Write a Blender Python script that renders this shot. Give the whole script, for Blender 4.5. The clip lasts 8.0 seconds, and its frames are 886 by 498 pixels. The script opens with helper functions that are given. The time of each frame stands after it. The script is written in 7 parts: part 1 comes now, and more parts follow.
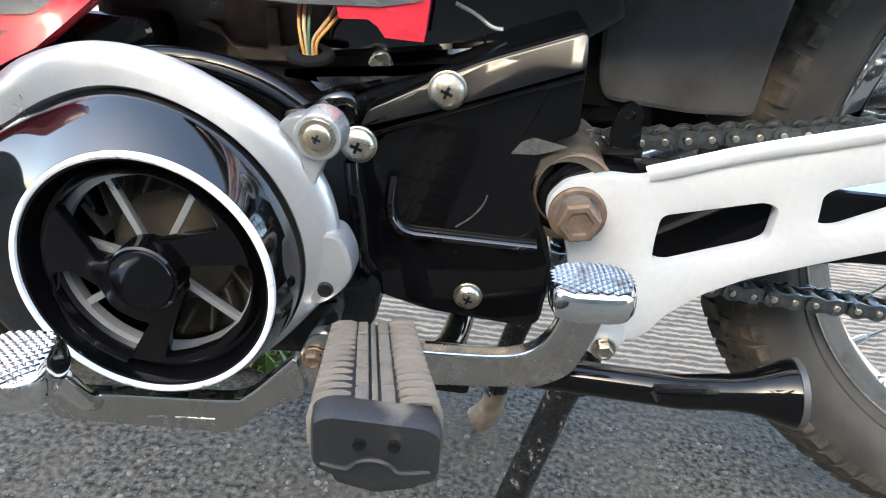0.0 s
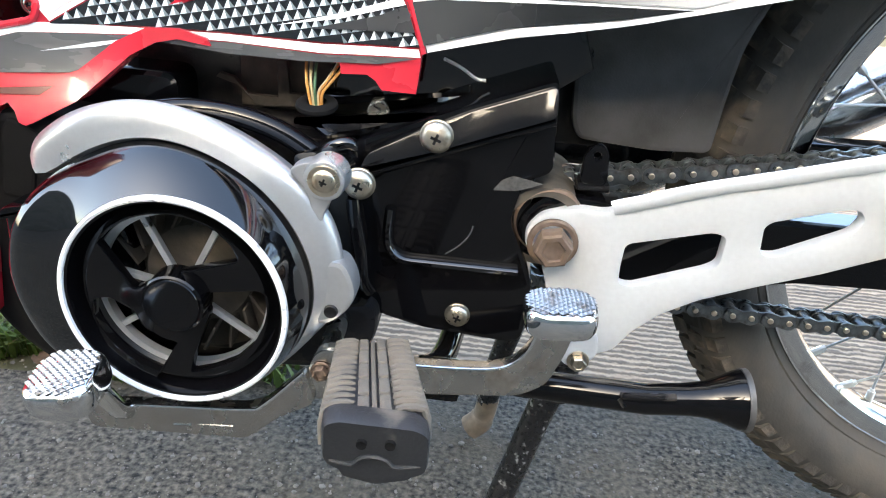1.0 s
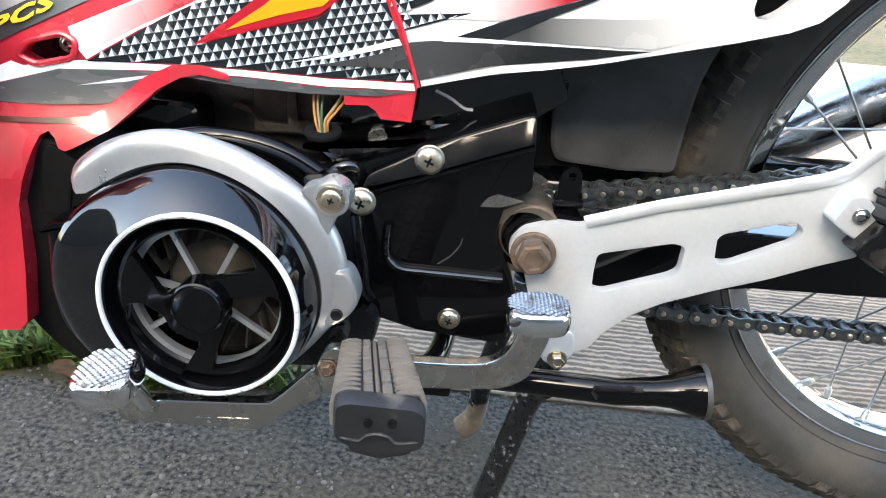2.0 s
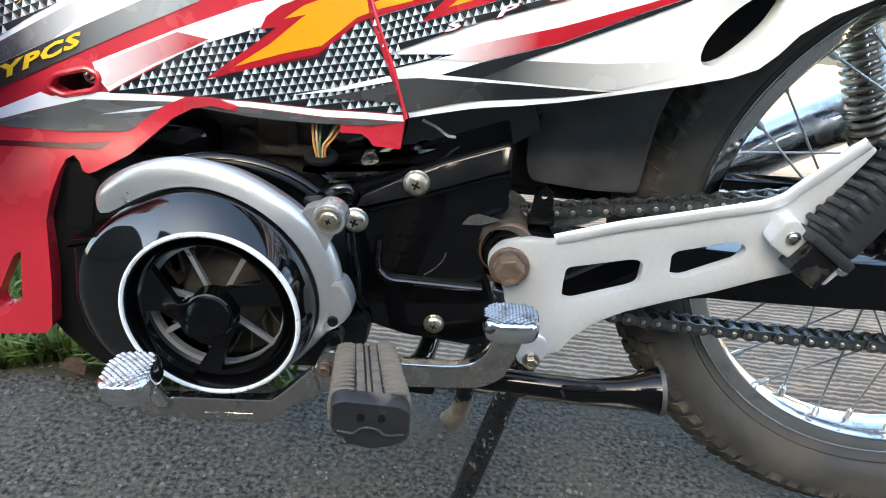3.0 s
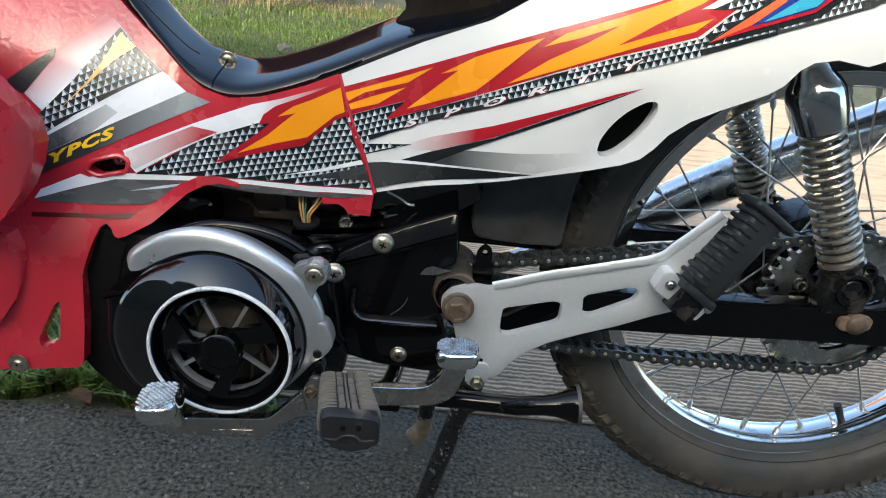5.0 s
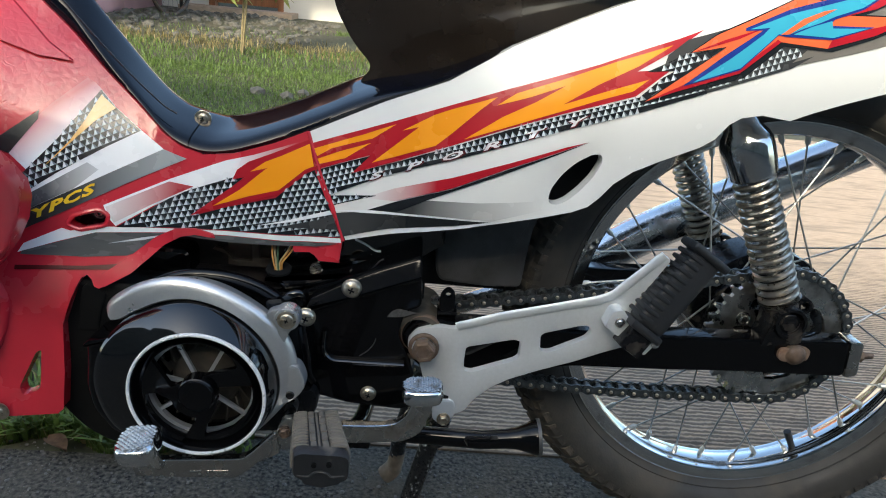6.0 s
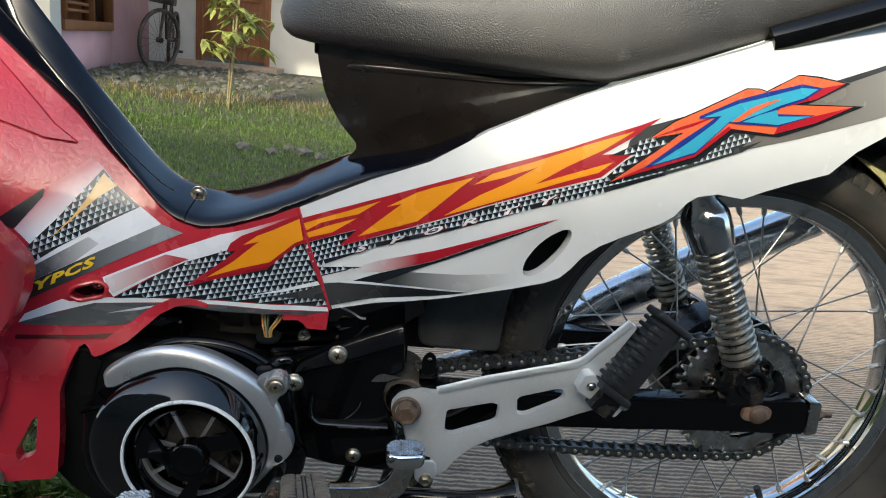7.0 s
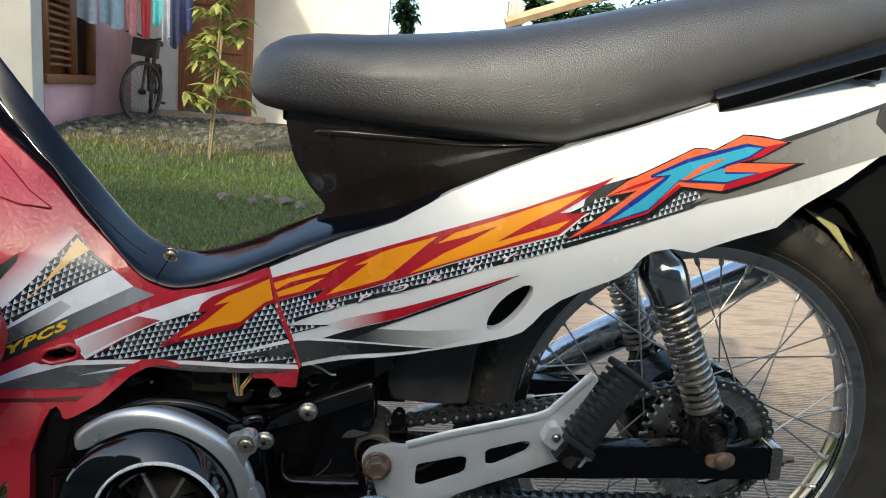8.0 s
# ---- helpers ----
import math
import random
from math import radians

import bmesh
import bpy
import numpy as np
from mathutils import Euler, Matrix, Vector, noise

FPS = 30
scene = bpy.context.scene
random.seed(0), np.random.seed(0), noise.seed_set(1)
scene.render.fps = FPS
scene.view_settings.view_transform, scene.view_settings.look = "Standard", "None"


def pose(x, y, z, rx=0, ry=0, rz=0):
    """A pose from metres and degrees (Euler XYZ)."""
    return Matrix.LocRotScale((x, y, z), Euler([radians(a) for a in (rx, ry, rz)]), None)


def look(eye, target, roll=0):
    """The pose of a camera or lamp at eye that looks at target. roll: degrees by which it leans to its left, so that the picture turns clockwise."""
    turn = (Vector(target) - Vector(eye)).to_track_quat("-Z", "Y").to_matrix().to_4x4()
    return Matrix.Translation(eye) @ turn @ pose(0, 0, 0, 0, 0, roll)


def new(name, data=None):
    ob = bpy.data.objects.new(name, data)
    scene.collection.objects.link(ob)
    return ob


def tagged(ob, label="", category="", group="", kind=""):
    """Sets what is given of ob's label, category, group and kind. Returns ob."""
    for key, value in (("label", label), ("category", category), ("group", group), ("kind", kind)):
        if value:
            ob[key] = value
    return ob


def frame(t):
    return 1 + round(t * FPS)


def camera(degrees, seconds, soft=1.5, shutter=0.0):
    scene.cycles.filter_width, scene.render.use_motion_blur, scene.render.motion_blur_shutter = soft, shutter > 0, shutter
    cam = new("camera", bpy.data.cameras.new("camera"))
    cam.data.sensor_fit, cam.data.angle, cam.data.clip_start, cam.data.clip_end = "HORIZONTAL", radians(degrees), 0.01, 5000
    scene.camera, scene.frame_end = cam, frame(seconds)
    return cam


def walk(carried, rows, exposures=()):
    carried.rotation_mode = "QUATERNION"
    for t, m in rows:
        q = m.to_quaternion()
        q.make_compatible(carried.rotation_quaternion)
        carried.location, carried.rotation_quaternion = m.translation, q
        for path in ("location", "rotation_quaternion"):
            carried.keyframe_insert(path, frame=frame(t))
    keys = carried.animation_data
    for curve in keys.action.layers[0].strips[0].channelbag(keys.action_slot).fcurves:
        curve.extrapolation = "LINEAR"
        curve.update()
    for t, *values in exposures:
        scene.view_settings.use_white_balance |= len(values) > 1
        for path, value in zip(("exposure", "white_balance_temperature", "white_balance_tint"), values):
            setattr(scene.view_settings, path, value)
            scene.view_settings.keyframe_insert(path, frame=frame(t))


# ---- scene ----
cam = camera(63.2, 8.0, soft=1.05)
PATH = [
    (0, (0.082, 0.083, 0.448), (0.013, 1.878, -0.431), 5.7),
    (0.5, (0.084, 0.065, 0.464), (0.008, 1.869, -0.395), 5.1),
    (1, (0.088, 0.042, 0.479), (0.016, 1.848, -0.376), 5.3),
    (1.5, (0.09, 0.019, 0.493), (0.023, 1.835, -0.344), 5.3),
    (1.7, (0.088, 0.007, 0.494), (0.029, 1.833, -0.319), 5.1),
    (2.8, (0.097, -0.04, 0.527), (0.061, 1.781, -0.3), 5.8),
    (3, (0.095, -0.052, 0.534), (0.063, 1.769, -0.292), 5.8),
    (3.5, (0.097, -0.082, 0.55), (0.08, 1.749, -0.255), 5.4),
    (4, (0.101, -0.114, 0.57), (0.114, 1.719, -0.231), 5.5),
    (4.5, (0.101, -0.14, 0.589), (0.162, 1.702, -0.188), 6.4),
    (4.7, (0.099, -0.152, 0.598), (0.137, 1.693, -0.175), 6.1),
    (5.8, (0.11, -0.199, 0.63), (0.219, 1.677, -0.054), 6.0),
    (6, (0.11, -0.205, 0.634), (0.217, 1.679, -0.027), 5.7),
    (6.5, (0.113, -0.224, 0.652), (0.244, 1.68, 0.052), 5.8),
    (7, (0.108, -0.241, 0.667), (0.25, 1.683, 0.139), 5.8),
    (7.5, (0.118, -0.25, 0.678), (0.284, 1.685, 0.199), 5.4),
    (8, (0.124, -0.261, 0.687), (0.3, 1.689, 0.281), 5.0),
]
LIGHT = [(0, 3.19, 7250, 4), (1.7, 3.01, 7200, 4), (3.0, 2.56, 7000, 2), (4.6, 1.91, 6900, 0), (6.0, 1.49, 6750, 0), (7.0, 1.26, 6750, 0), (8.0, 1.13, 6800, 0)]
walk(cam, [(t, look(eye, target, roll)) for t, eye, target, roll in PATH], LIGHT)

# ---------------- light ----------------
SUN_EL, SUN_AZ = radians(31), math.atan2(-0.37, -0.93)
world = bpy.data.worlds.new("sky")
scene.world = world
world.use_nodes = True
_nt = world.node_tree
_sky = _nt.nodes.new("ShaderNodeTexSky")
_sky.sky_type, _sky.sun_disc = "NISHITA", False
_sky.sun_elevation, _sky.sun_rotation = SUN_EL, SUN_AZ
_sky.air_density, _sky.dust_density = 0.8, 2.6
_nt.links.new(_sky.outputs[0], _nt.nodes["Background"].inputs[0])
_nt.nodes["Background"].inputs[1].default_value = 0.21
sun = new("sun", bpy.data.lights.new("sun", "SUN"))
sun.data.energy, sun.data.angle, sun.data.color = 1.75, radians(1.6), (1.0, 0.91, 0.79)
sun.matrix_world = look((math.sin(SUN_AZ) * 10, math.cos(SUN_AZ) * 10, 10 * math.tan(SUN_EL)), (0, 0, 0))

# ---------------- materials ----------------
def mat(name, base, rough=0.5, metal=0.0, vary=0.12, scale=40.0, bump=0.0, bscale=200.0, bdist=0.001, coat=0.0,
        dirt=None, dirt_amount=0.0, dscale=12.0, rvary=0.08, spec=0.5, stretch=None):
    """A painted, cast or plastic surface: base colour with fine grain, patches of dirt and slight relief."""
    m = bpy.data.materials.new(name)
    m.use_nodes = True
    nt = m.node_tree
    b = nt.nodes["Principled BSDF"]
    tc = nt.nodes.new("ShaderNodeTexCoord")
    src = tc.outputs["Object"]
    if stretch:
        mp = nt.nodes.new("ShaderNodeMapping")
        mp.inputs["Scale"].default_value = stretch
        nt.links.new(src, mp.inputs[0])
        src = mp.outputs[0]

    def noise_at(sc, detail=4.0):
        n = nt.nodes.new("ShaderNodeTexNoise")
        n.inputs["Scale"].default_value, n.inputs["Detail"].default_value = sc, detail
        nt.links.new(src, n.inputs["Vector"])
        return n.outputs["Fac"]

    n1 = noise_at(scale)
    mr = nt.nodes.new("ShaderNodeMapRange")
    mr.inputs[1].default_value, mr.inputs[2].default_value = 0.3, 0.7
    mr.inputs[3].default_value, mr.inputs[4].default_value = 1 - vary, 1 + vary
    nt.links.new(n1, mr.inputs[0])
    hsv = nt.nodes.new("ShaderNodeHueSaturation")
    hsv.inputs["Color"].default_value = (*base, 1)
    nt.links.new(mr.outputs[0], hsv.inputs["Value"])
    col = hsv.outputs[0]
    rr = nt.nodes.new("ShaderNodeMapRange")
    rr.inputs[1].default_value, rr.inputs[2].default_value = 0.3, 0.7
    rr.inputs[3].default_value, rr.inputs[4].default_value = max(0.02, rough - rvary), min(1, rough + rvary)
    nt.links.new(noise_at(dscale * 2.3), rr.inputs[0])
    rough_out = rr.outputs[0]
    if dirt:
        dr = nt.nodes.new("ShaderNodeMapRange")
        dr.inputs[1].default_value, dr.inputs[2].default_value = 0.62 - 0.35 * dirt_amount, 0.75
        nt.links.new(noise_at(dscale, 8.0), dr.inputs[0])
        mx = nt.nodes.new("ShaderNodeMix")
        mx.data_type = "RGBA"
        nt.links.new(dr.outputs[0], mx.inputs[0])
        nt.links.new(col, mx.inputs[6])
        mx.inputs[7].default_value = (*dirt, 1)
        col = mx.outputs[2]
        ad = nt.nodes.new("ShaderNodeMix")
        nt.links.new(dr.outputs[0], ad.inputs[0])
        nt.links.new(rough_out, ad.inputs[2])
        ad.inputs[3].default_value = min(1.0, rough + 0.35)
        rough_out = ad.outputs[0]
    nt.links.new(col, b.inputs["Base Color"])
    nt.links.new(rough_out, b.inputs["Roughness"])
    b.inputs["Metallic"].default_value = metal
    b.inputs["Specular IOR Level"].default_value = spec
    b.inputs["Coat Weight"].default_value = coat
    b.inputs["Coat Roughness"].default_value = 0.04
    if bump:
        bp = nt.nodes.new("ShaderNodeBump")
        bp.inputs["Strength"].default_value, bp.inputs["Distance"].default_value = bump, bdist
        nt.links.new(noise_at(bscale, 3.0), bp.inputs["Height"])
        nt.links.new(bp.outputs[0], b.inputs["Normal"])
    return m


M_BLACK = mat("gloss_black_paint", (0.0025, 0.0025, 0.003), 0.10, coat=0.15, spec=0.25, rvary=0.04, vary=0.3, scale=60)
M_DOME = mat("deep_gloss_black", (0.0025, 0.0025, 0.003), 0.06, coat=0.9, spec=0.3, rvary=0.02, bump=0.015, bscale=35)
M_DOME.node_tree.nodes["Principled BSDF"].inputs["Coat IOR"].default_value = 1.55
M_TUNNEL = mat("mirror_black_plastic", (0.003, 0.004, 0.008), 0.07, coat=0.28, spec=0.2, rvary=0.02, bump=0.01, bscale=25)
M_TUNNEL.node_tree.nodes["Principled BSDF"].inputs["Coat IOR"].default_value = 1.5
M_SPRING = mat("dull_spring_steel", (0.50, 0.465, 0.41), 0.33, metal=1.0, vary=0.12, scale=60, dirt=(0.22, 0.18, 0.13), dirt_amount=0.3, dscale=70)
M_SCUFF = mat("scuffed_grey_patch", (0.055, 0.055, 0.054), 0.8, vary=0.5, scale=300)
M_STEP = mat("satin_gloss_black", (0.004, 0.004, 0.005), 0.16, coat=0.35, spec=0.3, rvary=0.05, bump=0.03, bscale=90)
M_STEP.node_tree.nodes["Principled BSDF"].inputs["Coat Roughness"].default_value = 0.14
M_BLACK2 = mat("worn_black_paint", (0.006, 0.006, 0.007), 0.22, spec=0.3, dirt=(0.07, 0.06, 0.05), dirt_amount=0.2, dscale=60)
M_PLASTIC = mat("dark_grey_plastic", (0.060, 0.060, 0.060), 0.58, bump=0.25, bscale=700, dirt=(0.028, 0.027, 0.025), dirt_amount=0.6, dscale=22)
M_ENGINE = mat("cast_black_engine", (0.008, 0.008, 0.009), 0.35, spec=0.25, bump=0.2, bscale=600, dirt=(0.06, 0.052, 0.043), dirt_amount=0.2, dscale=50)
M_SILVER = mat("silver_painted_aluminium", (0.54, 0.56, 0.575), 0.34, metal=0.75, vary=0.03, scale=400, coat=0.15, bump=0.03, bscale=700)
M_BRACKET = mat("silver_bracket_paint", (0.70, 0.725, 0.735), 0.36, metal=0.45, vary=0.03, scale=300, bump=0.04, bscale=350)
M_STEEL = mat("dull_chromed_steel", (0.55, 0.53, 0.50), 0.22, metal=1.0, vary=0.10, scale=90, dirt=(0.30, 0.26, 0.21), dirt_amount=0.25, dscale=50)
M_GRIT = mat("grey_grit", (0.12, 0.112, 0.10), 0.9, vary=0.7, scale=60)
M_CHROME = mat("chrome", (0.86, 0.87, 0.88), 0.07, metal=1.0, vary=0.03, scale=80, dirt=(0.35, 0.30, 0.24), dirt_amount=0.1, dscale=60, rvary=0.04)
M_SCREW = mat("yellowed_zinc_screw", (0.56, 0.50, 0.40), 0.33, metal=1.0, vary=0.15, scale=150, dirt=(0.25, 0.19, 0.12), dirt_amount=0.3, dscale=120)
M_RUST = mat("rusty_bolt", (0.16, 0.115, 0.09), 0.5, metal=0.5, vary=0.3, scale=200, bump=0.4, bscale=500, dirt=(0.20, 0.135, 0.085), dirt_amount=0.6, dscale=90)
M_WHITE_EDGE = mat("white_edge_paint", (0.80, 0.80, 0.79), 0.45, vary=0.05, dirt=(0.05, 0.05, 0.05), dirt_amount=0.10, dscale=150)
M_RUBBER = mat("dusty_peg_rubber", (0.013, 0.014, 0.016), 0.55, bump=0.3, bscale=500, dirt=(0.14, 0.12, 0.095), dirt_amount=0.12, dscale=35)
M_STAND = mat("white_specked_black_paint", (0.010, 0.010, 0.011), 0.3, dirt=(0.62, 0.62, 0.60), dirt_amount=0.03, dscale=170)
M_RUBTOP = mat("brown_dusted_rubber", (0.118, 0.104, 0.086), 0.9, bump=0.4, bscale=500, dirt=(0.15, 0.125, 0.097), dirt_amount=0.4, dscale=70)
# Dusty rubber, darkened to paint in the shade between the peg ribs.
M_RUBMID = mat("dusty_rubber_gap_shade", (0.038, 0.033, 0.027), 0.9, bump=0.4, bscale=500)
M_TYRE = mat("tyre_rubber", (0.043, 0.041, 0.038), 0.5, spec=0.35, bump=0.2, bscale=300, dirt=(0.092, 0.080, 0.065), dirt_amount=0.35, dscale=18)
M_TREAD = mat("dusty_tread_rubber", (0.040, 0.036, 0.031), 0.85, bump=0.6, bscale=300, dirt=(0.15, 0.125, 0.095), dirt_amount=0.45, dscale=60)
M_CHAIN = mat("dark_oiled_chain", (0.17, 0.19, 0.20), 0.32, metal=0.9, vary=0.25, scale=150, dirt=(0.06, 0.05, 0.04), dirt_amount=0.4, dscale=120)
M_PIN = mat("chain_pin_steel", (0.62, 0.55, 0.45), 0.3, metal=1.0, vary=0.15, scale=200)
M_SPRK = mat("steel_sprocket", (0.60, 0.60, 0.58), 0.27, metal=1.0, vary=0.12, scale=60, dirt=(0.12, 0.11, 0.10), dirt_amount=0.4, dscale=45)
M_RED = mat("red_fairing_plastic", (0.53, 0.024, 0.042), 0.24, vary=0.05, scale=30, coat=0.55, bump=0.02, bscale=500, dirt=(0.36, 0.05, 0.05), dirt_amount=0.1)
_nt = M_RED.node_tree
_tc, _sx, _mr, _vo, _no, _ad, _mu, _bp = (_nt.nodes.new(k) for k in ("ShaderNodeTexCoord", "ShaderNodeSeparateXYZ", "ShaderNodeMapRange", "ShaderNodeTexVoronoi", "ShaderNodeTexNoise", "ShaderNodeVectorMath", "ShaderNodeMath", "ShaderNodeBump"))
_vo.feature, _vo.inputs["Scale"].default_value = "DISTANCE_TO_EDGE", 105
_no.inputs["Scale"].default_value, _no.inputs["Detail"].default_value = 60, 3
_ad.operation, _ad.inputs[2].default_value = "MULTIPLY_ADD", (0, 0, 0)
_ad.inputs[1].default_value = (0.02, 0.02, 0.02)
_nt.links.new(_tc.outputs["Object"], _no.inputs["Vector"])
_nt.links.new(_no.outputs["Color"], _ad.inputs[0])
_nt.links.new(_tc.outputs["Object"], _ad.inputs[2])
_nt.links.new(_ad.outputs[0], _vo.inputs["Vector"])
_nt.links.new(_tc.outputs["Object"], _sx.inputs[0])
_nt.links.new(_sx.outputs[2], _mr.inputs[0])
_mr.inputs[1].default_value, _mr.inputs[2].default_value = 0.47, 0.53
_mu.operation = "MULTIPLY"
_mu.inputs[1].default_value = 0.16
_nt.links.new(_mr.outputs[0], _mu.inputs[0])
_nt.links.new(_mu.outputs[0], _bp.inputs["Strength"])
_nt.links.new(_vo.outputs["Distance"], _bp.inputs["Height"])
_bp.inputs["Distance"].default_value = 0.0025
_b = _nt.nodes["Principled BSDF"]
_nt.links.new(_b.inputs["Normal"].links[0].from_socket, _bp.inputs["Normal"])
_nt.links.new(_bp.outputs[0], _b.inputs["Normal"])
_nt.links.new(_bp.outputs[0], _b.inputs["Coat Normal"])
M_WHITE = mat("white_fairing_plastic", (0.78, 0.78, 0.76), 0.2, vary=0.015, scale=30, coat=0.5, dirt=(0.60, 0.59, 0.56), dirt_amount=0.05)
M_STK_WHITE = mat("sticker_white", (0.85, 0.86, 0.87), 0.25, vary=0.03, scale=18, coat=0.3)
M_STK_GREY = mat("sticker_grey", (0.085, 0.088, 0.088), 0.25, vary=0.25, scale=9, coat=0.3, stretch=(1, 1, 5))
M_STK_BLACK = mat("sticker_black", (0.012, 0.014, 0.017), 0.25, vary=0.1, coat=0.3)
M_STK_DKGREY = mat("sticker_dark_grey", (0.045, 0.046, 0.047), 0.25, vary=0.12, scale=14, coat=0.3)
M_STK_ORANGE = mat("sticker_orange", (0.90, 0.33, 0.012), 0.25, vary=0.06, scale=14, coat=0.3)
M_STK_RED = mat("sticker_red", (0.42, 0.010, 0.022), 0.25, vary=0.05, coat=0.3)
M_STK_DKRED = mat("sticker_dark_red", (0.10, 0.012, 0.014), 0.25, vary=0.3, scale=10, coat=0.3)
M_STK_CORAL = mat("sticker_coral", (0.78, 0.13, 0.045), 0.25, vary=0.06, coat=0.3)
M_STK_BLUE = mat("sticker_dark_blue", (0.012, 0.035, 0.22), 0.25, vary=0.1, coat=0.3)
M_CAP = mat("dark_chrome", (0.70, 0.70, 0.70), 0.13, metal=1.0, vary=0.05, scale=80, rvary=0.03)
M_RIM = mat("worn_chrome_rim", (0.66, 0.66, 0.65), 0.06, metal=1.0, vary=0.06, scale=30, dirt=(0.20, 0.18, 0.15), dirt_amount=0.15, dscale=40)
M_SPOKE = mat("dull_zinc_spoke", (0.50, 0.49, 0.47), 0.38, metal=0.9, vary=0.1, scale=80)
M_MATTE = mat("matte_black_plastic", (0.006, 0.006, 0.006), 0.75, spec=0.12, bump=0.1, bscale=500)
M_BOX = mat("brown_black_moulding", (0.026, 0.0195, 0.015), 0.24, coat=0.85, vary=0.2, scale=40, rvary=0.08, bump=0.02, bscale=40)
M_STK_CYAN = mat("sticker_cyan", (0.045, 0.35, 0.50), 0.25, vary=0.08, scale=14, coat=0.3)
M_STK_YELLOW = mat("sticker_yellow", (0.85, 0.55, 0.03), 0.3, vary=0.05)
M_STK_SILVER = mat("sticker_silver", (0.62, 0.66, 0.68), 0.3, vary=0.15, scale=60)
M_STK_DULL = mat("sticker_dull_silver", (0.16, 0.19, 0.205), 0.3, vary=0.25, scale=60)
M_WIRE_O = mat("orange_wire", (0.55, 0.25, 0.06), 0.5)
M_WIRE_T = mat("tan_wire", (0.48, 0.38, 0.22), 0.5)
M_WIRE_G = mat("green_wire", (0.06, 0.14, 0.07), 0.5)
M_KNURL = mat("worn_knurled_chrome", (0.34, 0.34, 0.34), 0.28, metal=1.0, vary=0.2, scale=120, dirt=(0.10, 0.09, 0.08), dirt_amount=0.35, dscale=150)
M_NIPPLE = mat("bright_zinc_nipple", (0.82, 0.81, 0.78), 0.34, metal=0.85, vary=0.1, scale=80)
M_RUSTPALE = mat("pale_rusted_steel", (0.22, 0.145, 0.10), 0.7, metal=0.2, vary=0.3, scale=90, bump=0.3, bscale=300, dirt=(0.17, 0.075, 0.04), dirt_amount=0.5, dscale=70)
M_HUB = mat("dirty_hub_alloy", (0.11, 0.11, 0.108), 0.5, metal=0.6, vary=0.2, dirt=(0.06, 0.05, 0.045), dirt_amount=0.5, dscale=40)
M_FIN = mat("oily_dusty_casting", (0.075, 0.064, 0.050), 0.7, metal=0.2, vary=0.35, scale=60, bump=0.3, bscale=300, dirt=(0.05, 0.045, 0.04), dirt_amount=0.5, dscale=40)


def fade_mat(name, a, b, x0, x1, lift=0.0):
    """A printed film whose ink runs from one colour into another along the bike."""
    m = mat(name, a, 0.25, vary=0.03, coat=0.3)
    nt = m.node_tree
    tc, sx, mr, mx = nt.nodes.new("ShaderNodeTexCoord"), nt.nodes.new("ShaderNodeSeparateXYZ"), nt.nodes.new("ShaderNodeMapRange"), nt.nodes.new("ShaderNodeMix")
    mx.data_type = "RGBA"
    mr.inputs[1].default_value, mr.inputs[2].default_value = x0, x1
    nt.links.new(tc.outputs["Object"], sx.inputs[0])
    run = nt.nodes.new("ShaderNodeMath")
    run.operation, run.inputs[1].default_value = "MULTIPLY_ADD", lift
    nt.links.new(sx.outputs[2], run.inputs[0])
    nt.links.new(sx.outputs[0], run.inputs[2])
    nt.links.new(run.outputs[0], mr.inputs[0])
    nt.links.new(mr.outputs[0], mx.inputs[0])
    mx.inputs[6].default_value, mx.inputs[7].default_value = (*a, 1), (*b, 1)
    nt.links.new(mx.outputs[2], nt.nodes["Principled BSDF"].inputs["Base Color"])
    return m


M_STK_LETTER = mat("sticker_pale_letter", (0.74, 0.71, 0.71), 0.3, vary=0.15, scale=40, coat=0.3)
M_STK_TOPFADE = fade_mat("sticker_top_fade", (0.56, 0.10, 0.12), (0.86, 0.87, 0.88), -0.895, -0.845, -1.33)
M_STK_WEDGEFADE = fade_mat("sticker_wedge_fade", (0.85, 0.86, 0.87), (0.50, 0.03, 0.05), -0.055, 0.004)
M_STK_PALEORANGE = fade_mat("sticker_pale_orange", (0.92, 0.45, 0.05), (0.90, 0.62, 0.30), -0.235, -0.165)
M_STK_FADE = fade_mat("sticker_grey_fade", (0.045, 0.047, 0.048), (0.76, 0.76, 0.74), 0.115, 0.225)
M_STK_REDFADE = fade_mat("sticker_red_fade", (0.76, 0.74, 0.73), (0.42, 0.010, 0.022), 0.075, 0.135)
M_STK_BLKFADE = fade_mat("sticker_black_fade", (0.05, 0.052, 0.053), (0.010, 0.011, 0.012), 0.06, 0.12)
M_STK_TAIL = fade_mat("sticker_tail_fade", (0.17, 0.155, 0.14), (0.36, 0.35, 0.33), 0.50, 0.66)
M_STK_BANDFADE = fade_mat("sticker_band_fade", (0.035, 0.037, 0.038), (0.30, 0.32, 0.33), -0.20, -0.125)
M_STK_LEADFADE = fade_mat("sticker_lead_fade", (0.10, 0.102, 0.104), (0.76, 0.77, 0.78), -0.222, -0.165)
M_STK_PINKFADE = fade_mat("sticker_pink_fade", (0.74, 0.66, 0.65), (0.45, 0.05, 0.06), -0.165, -0.105)

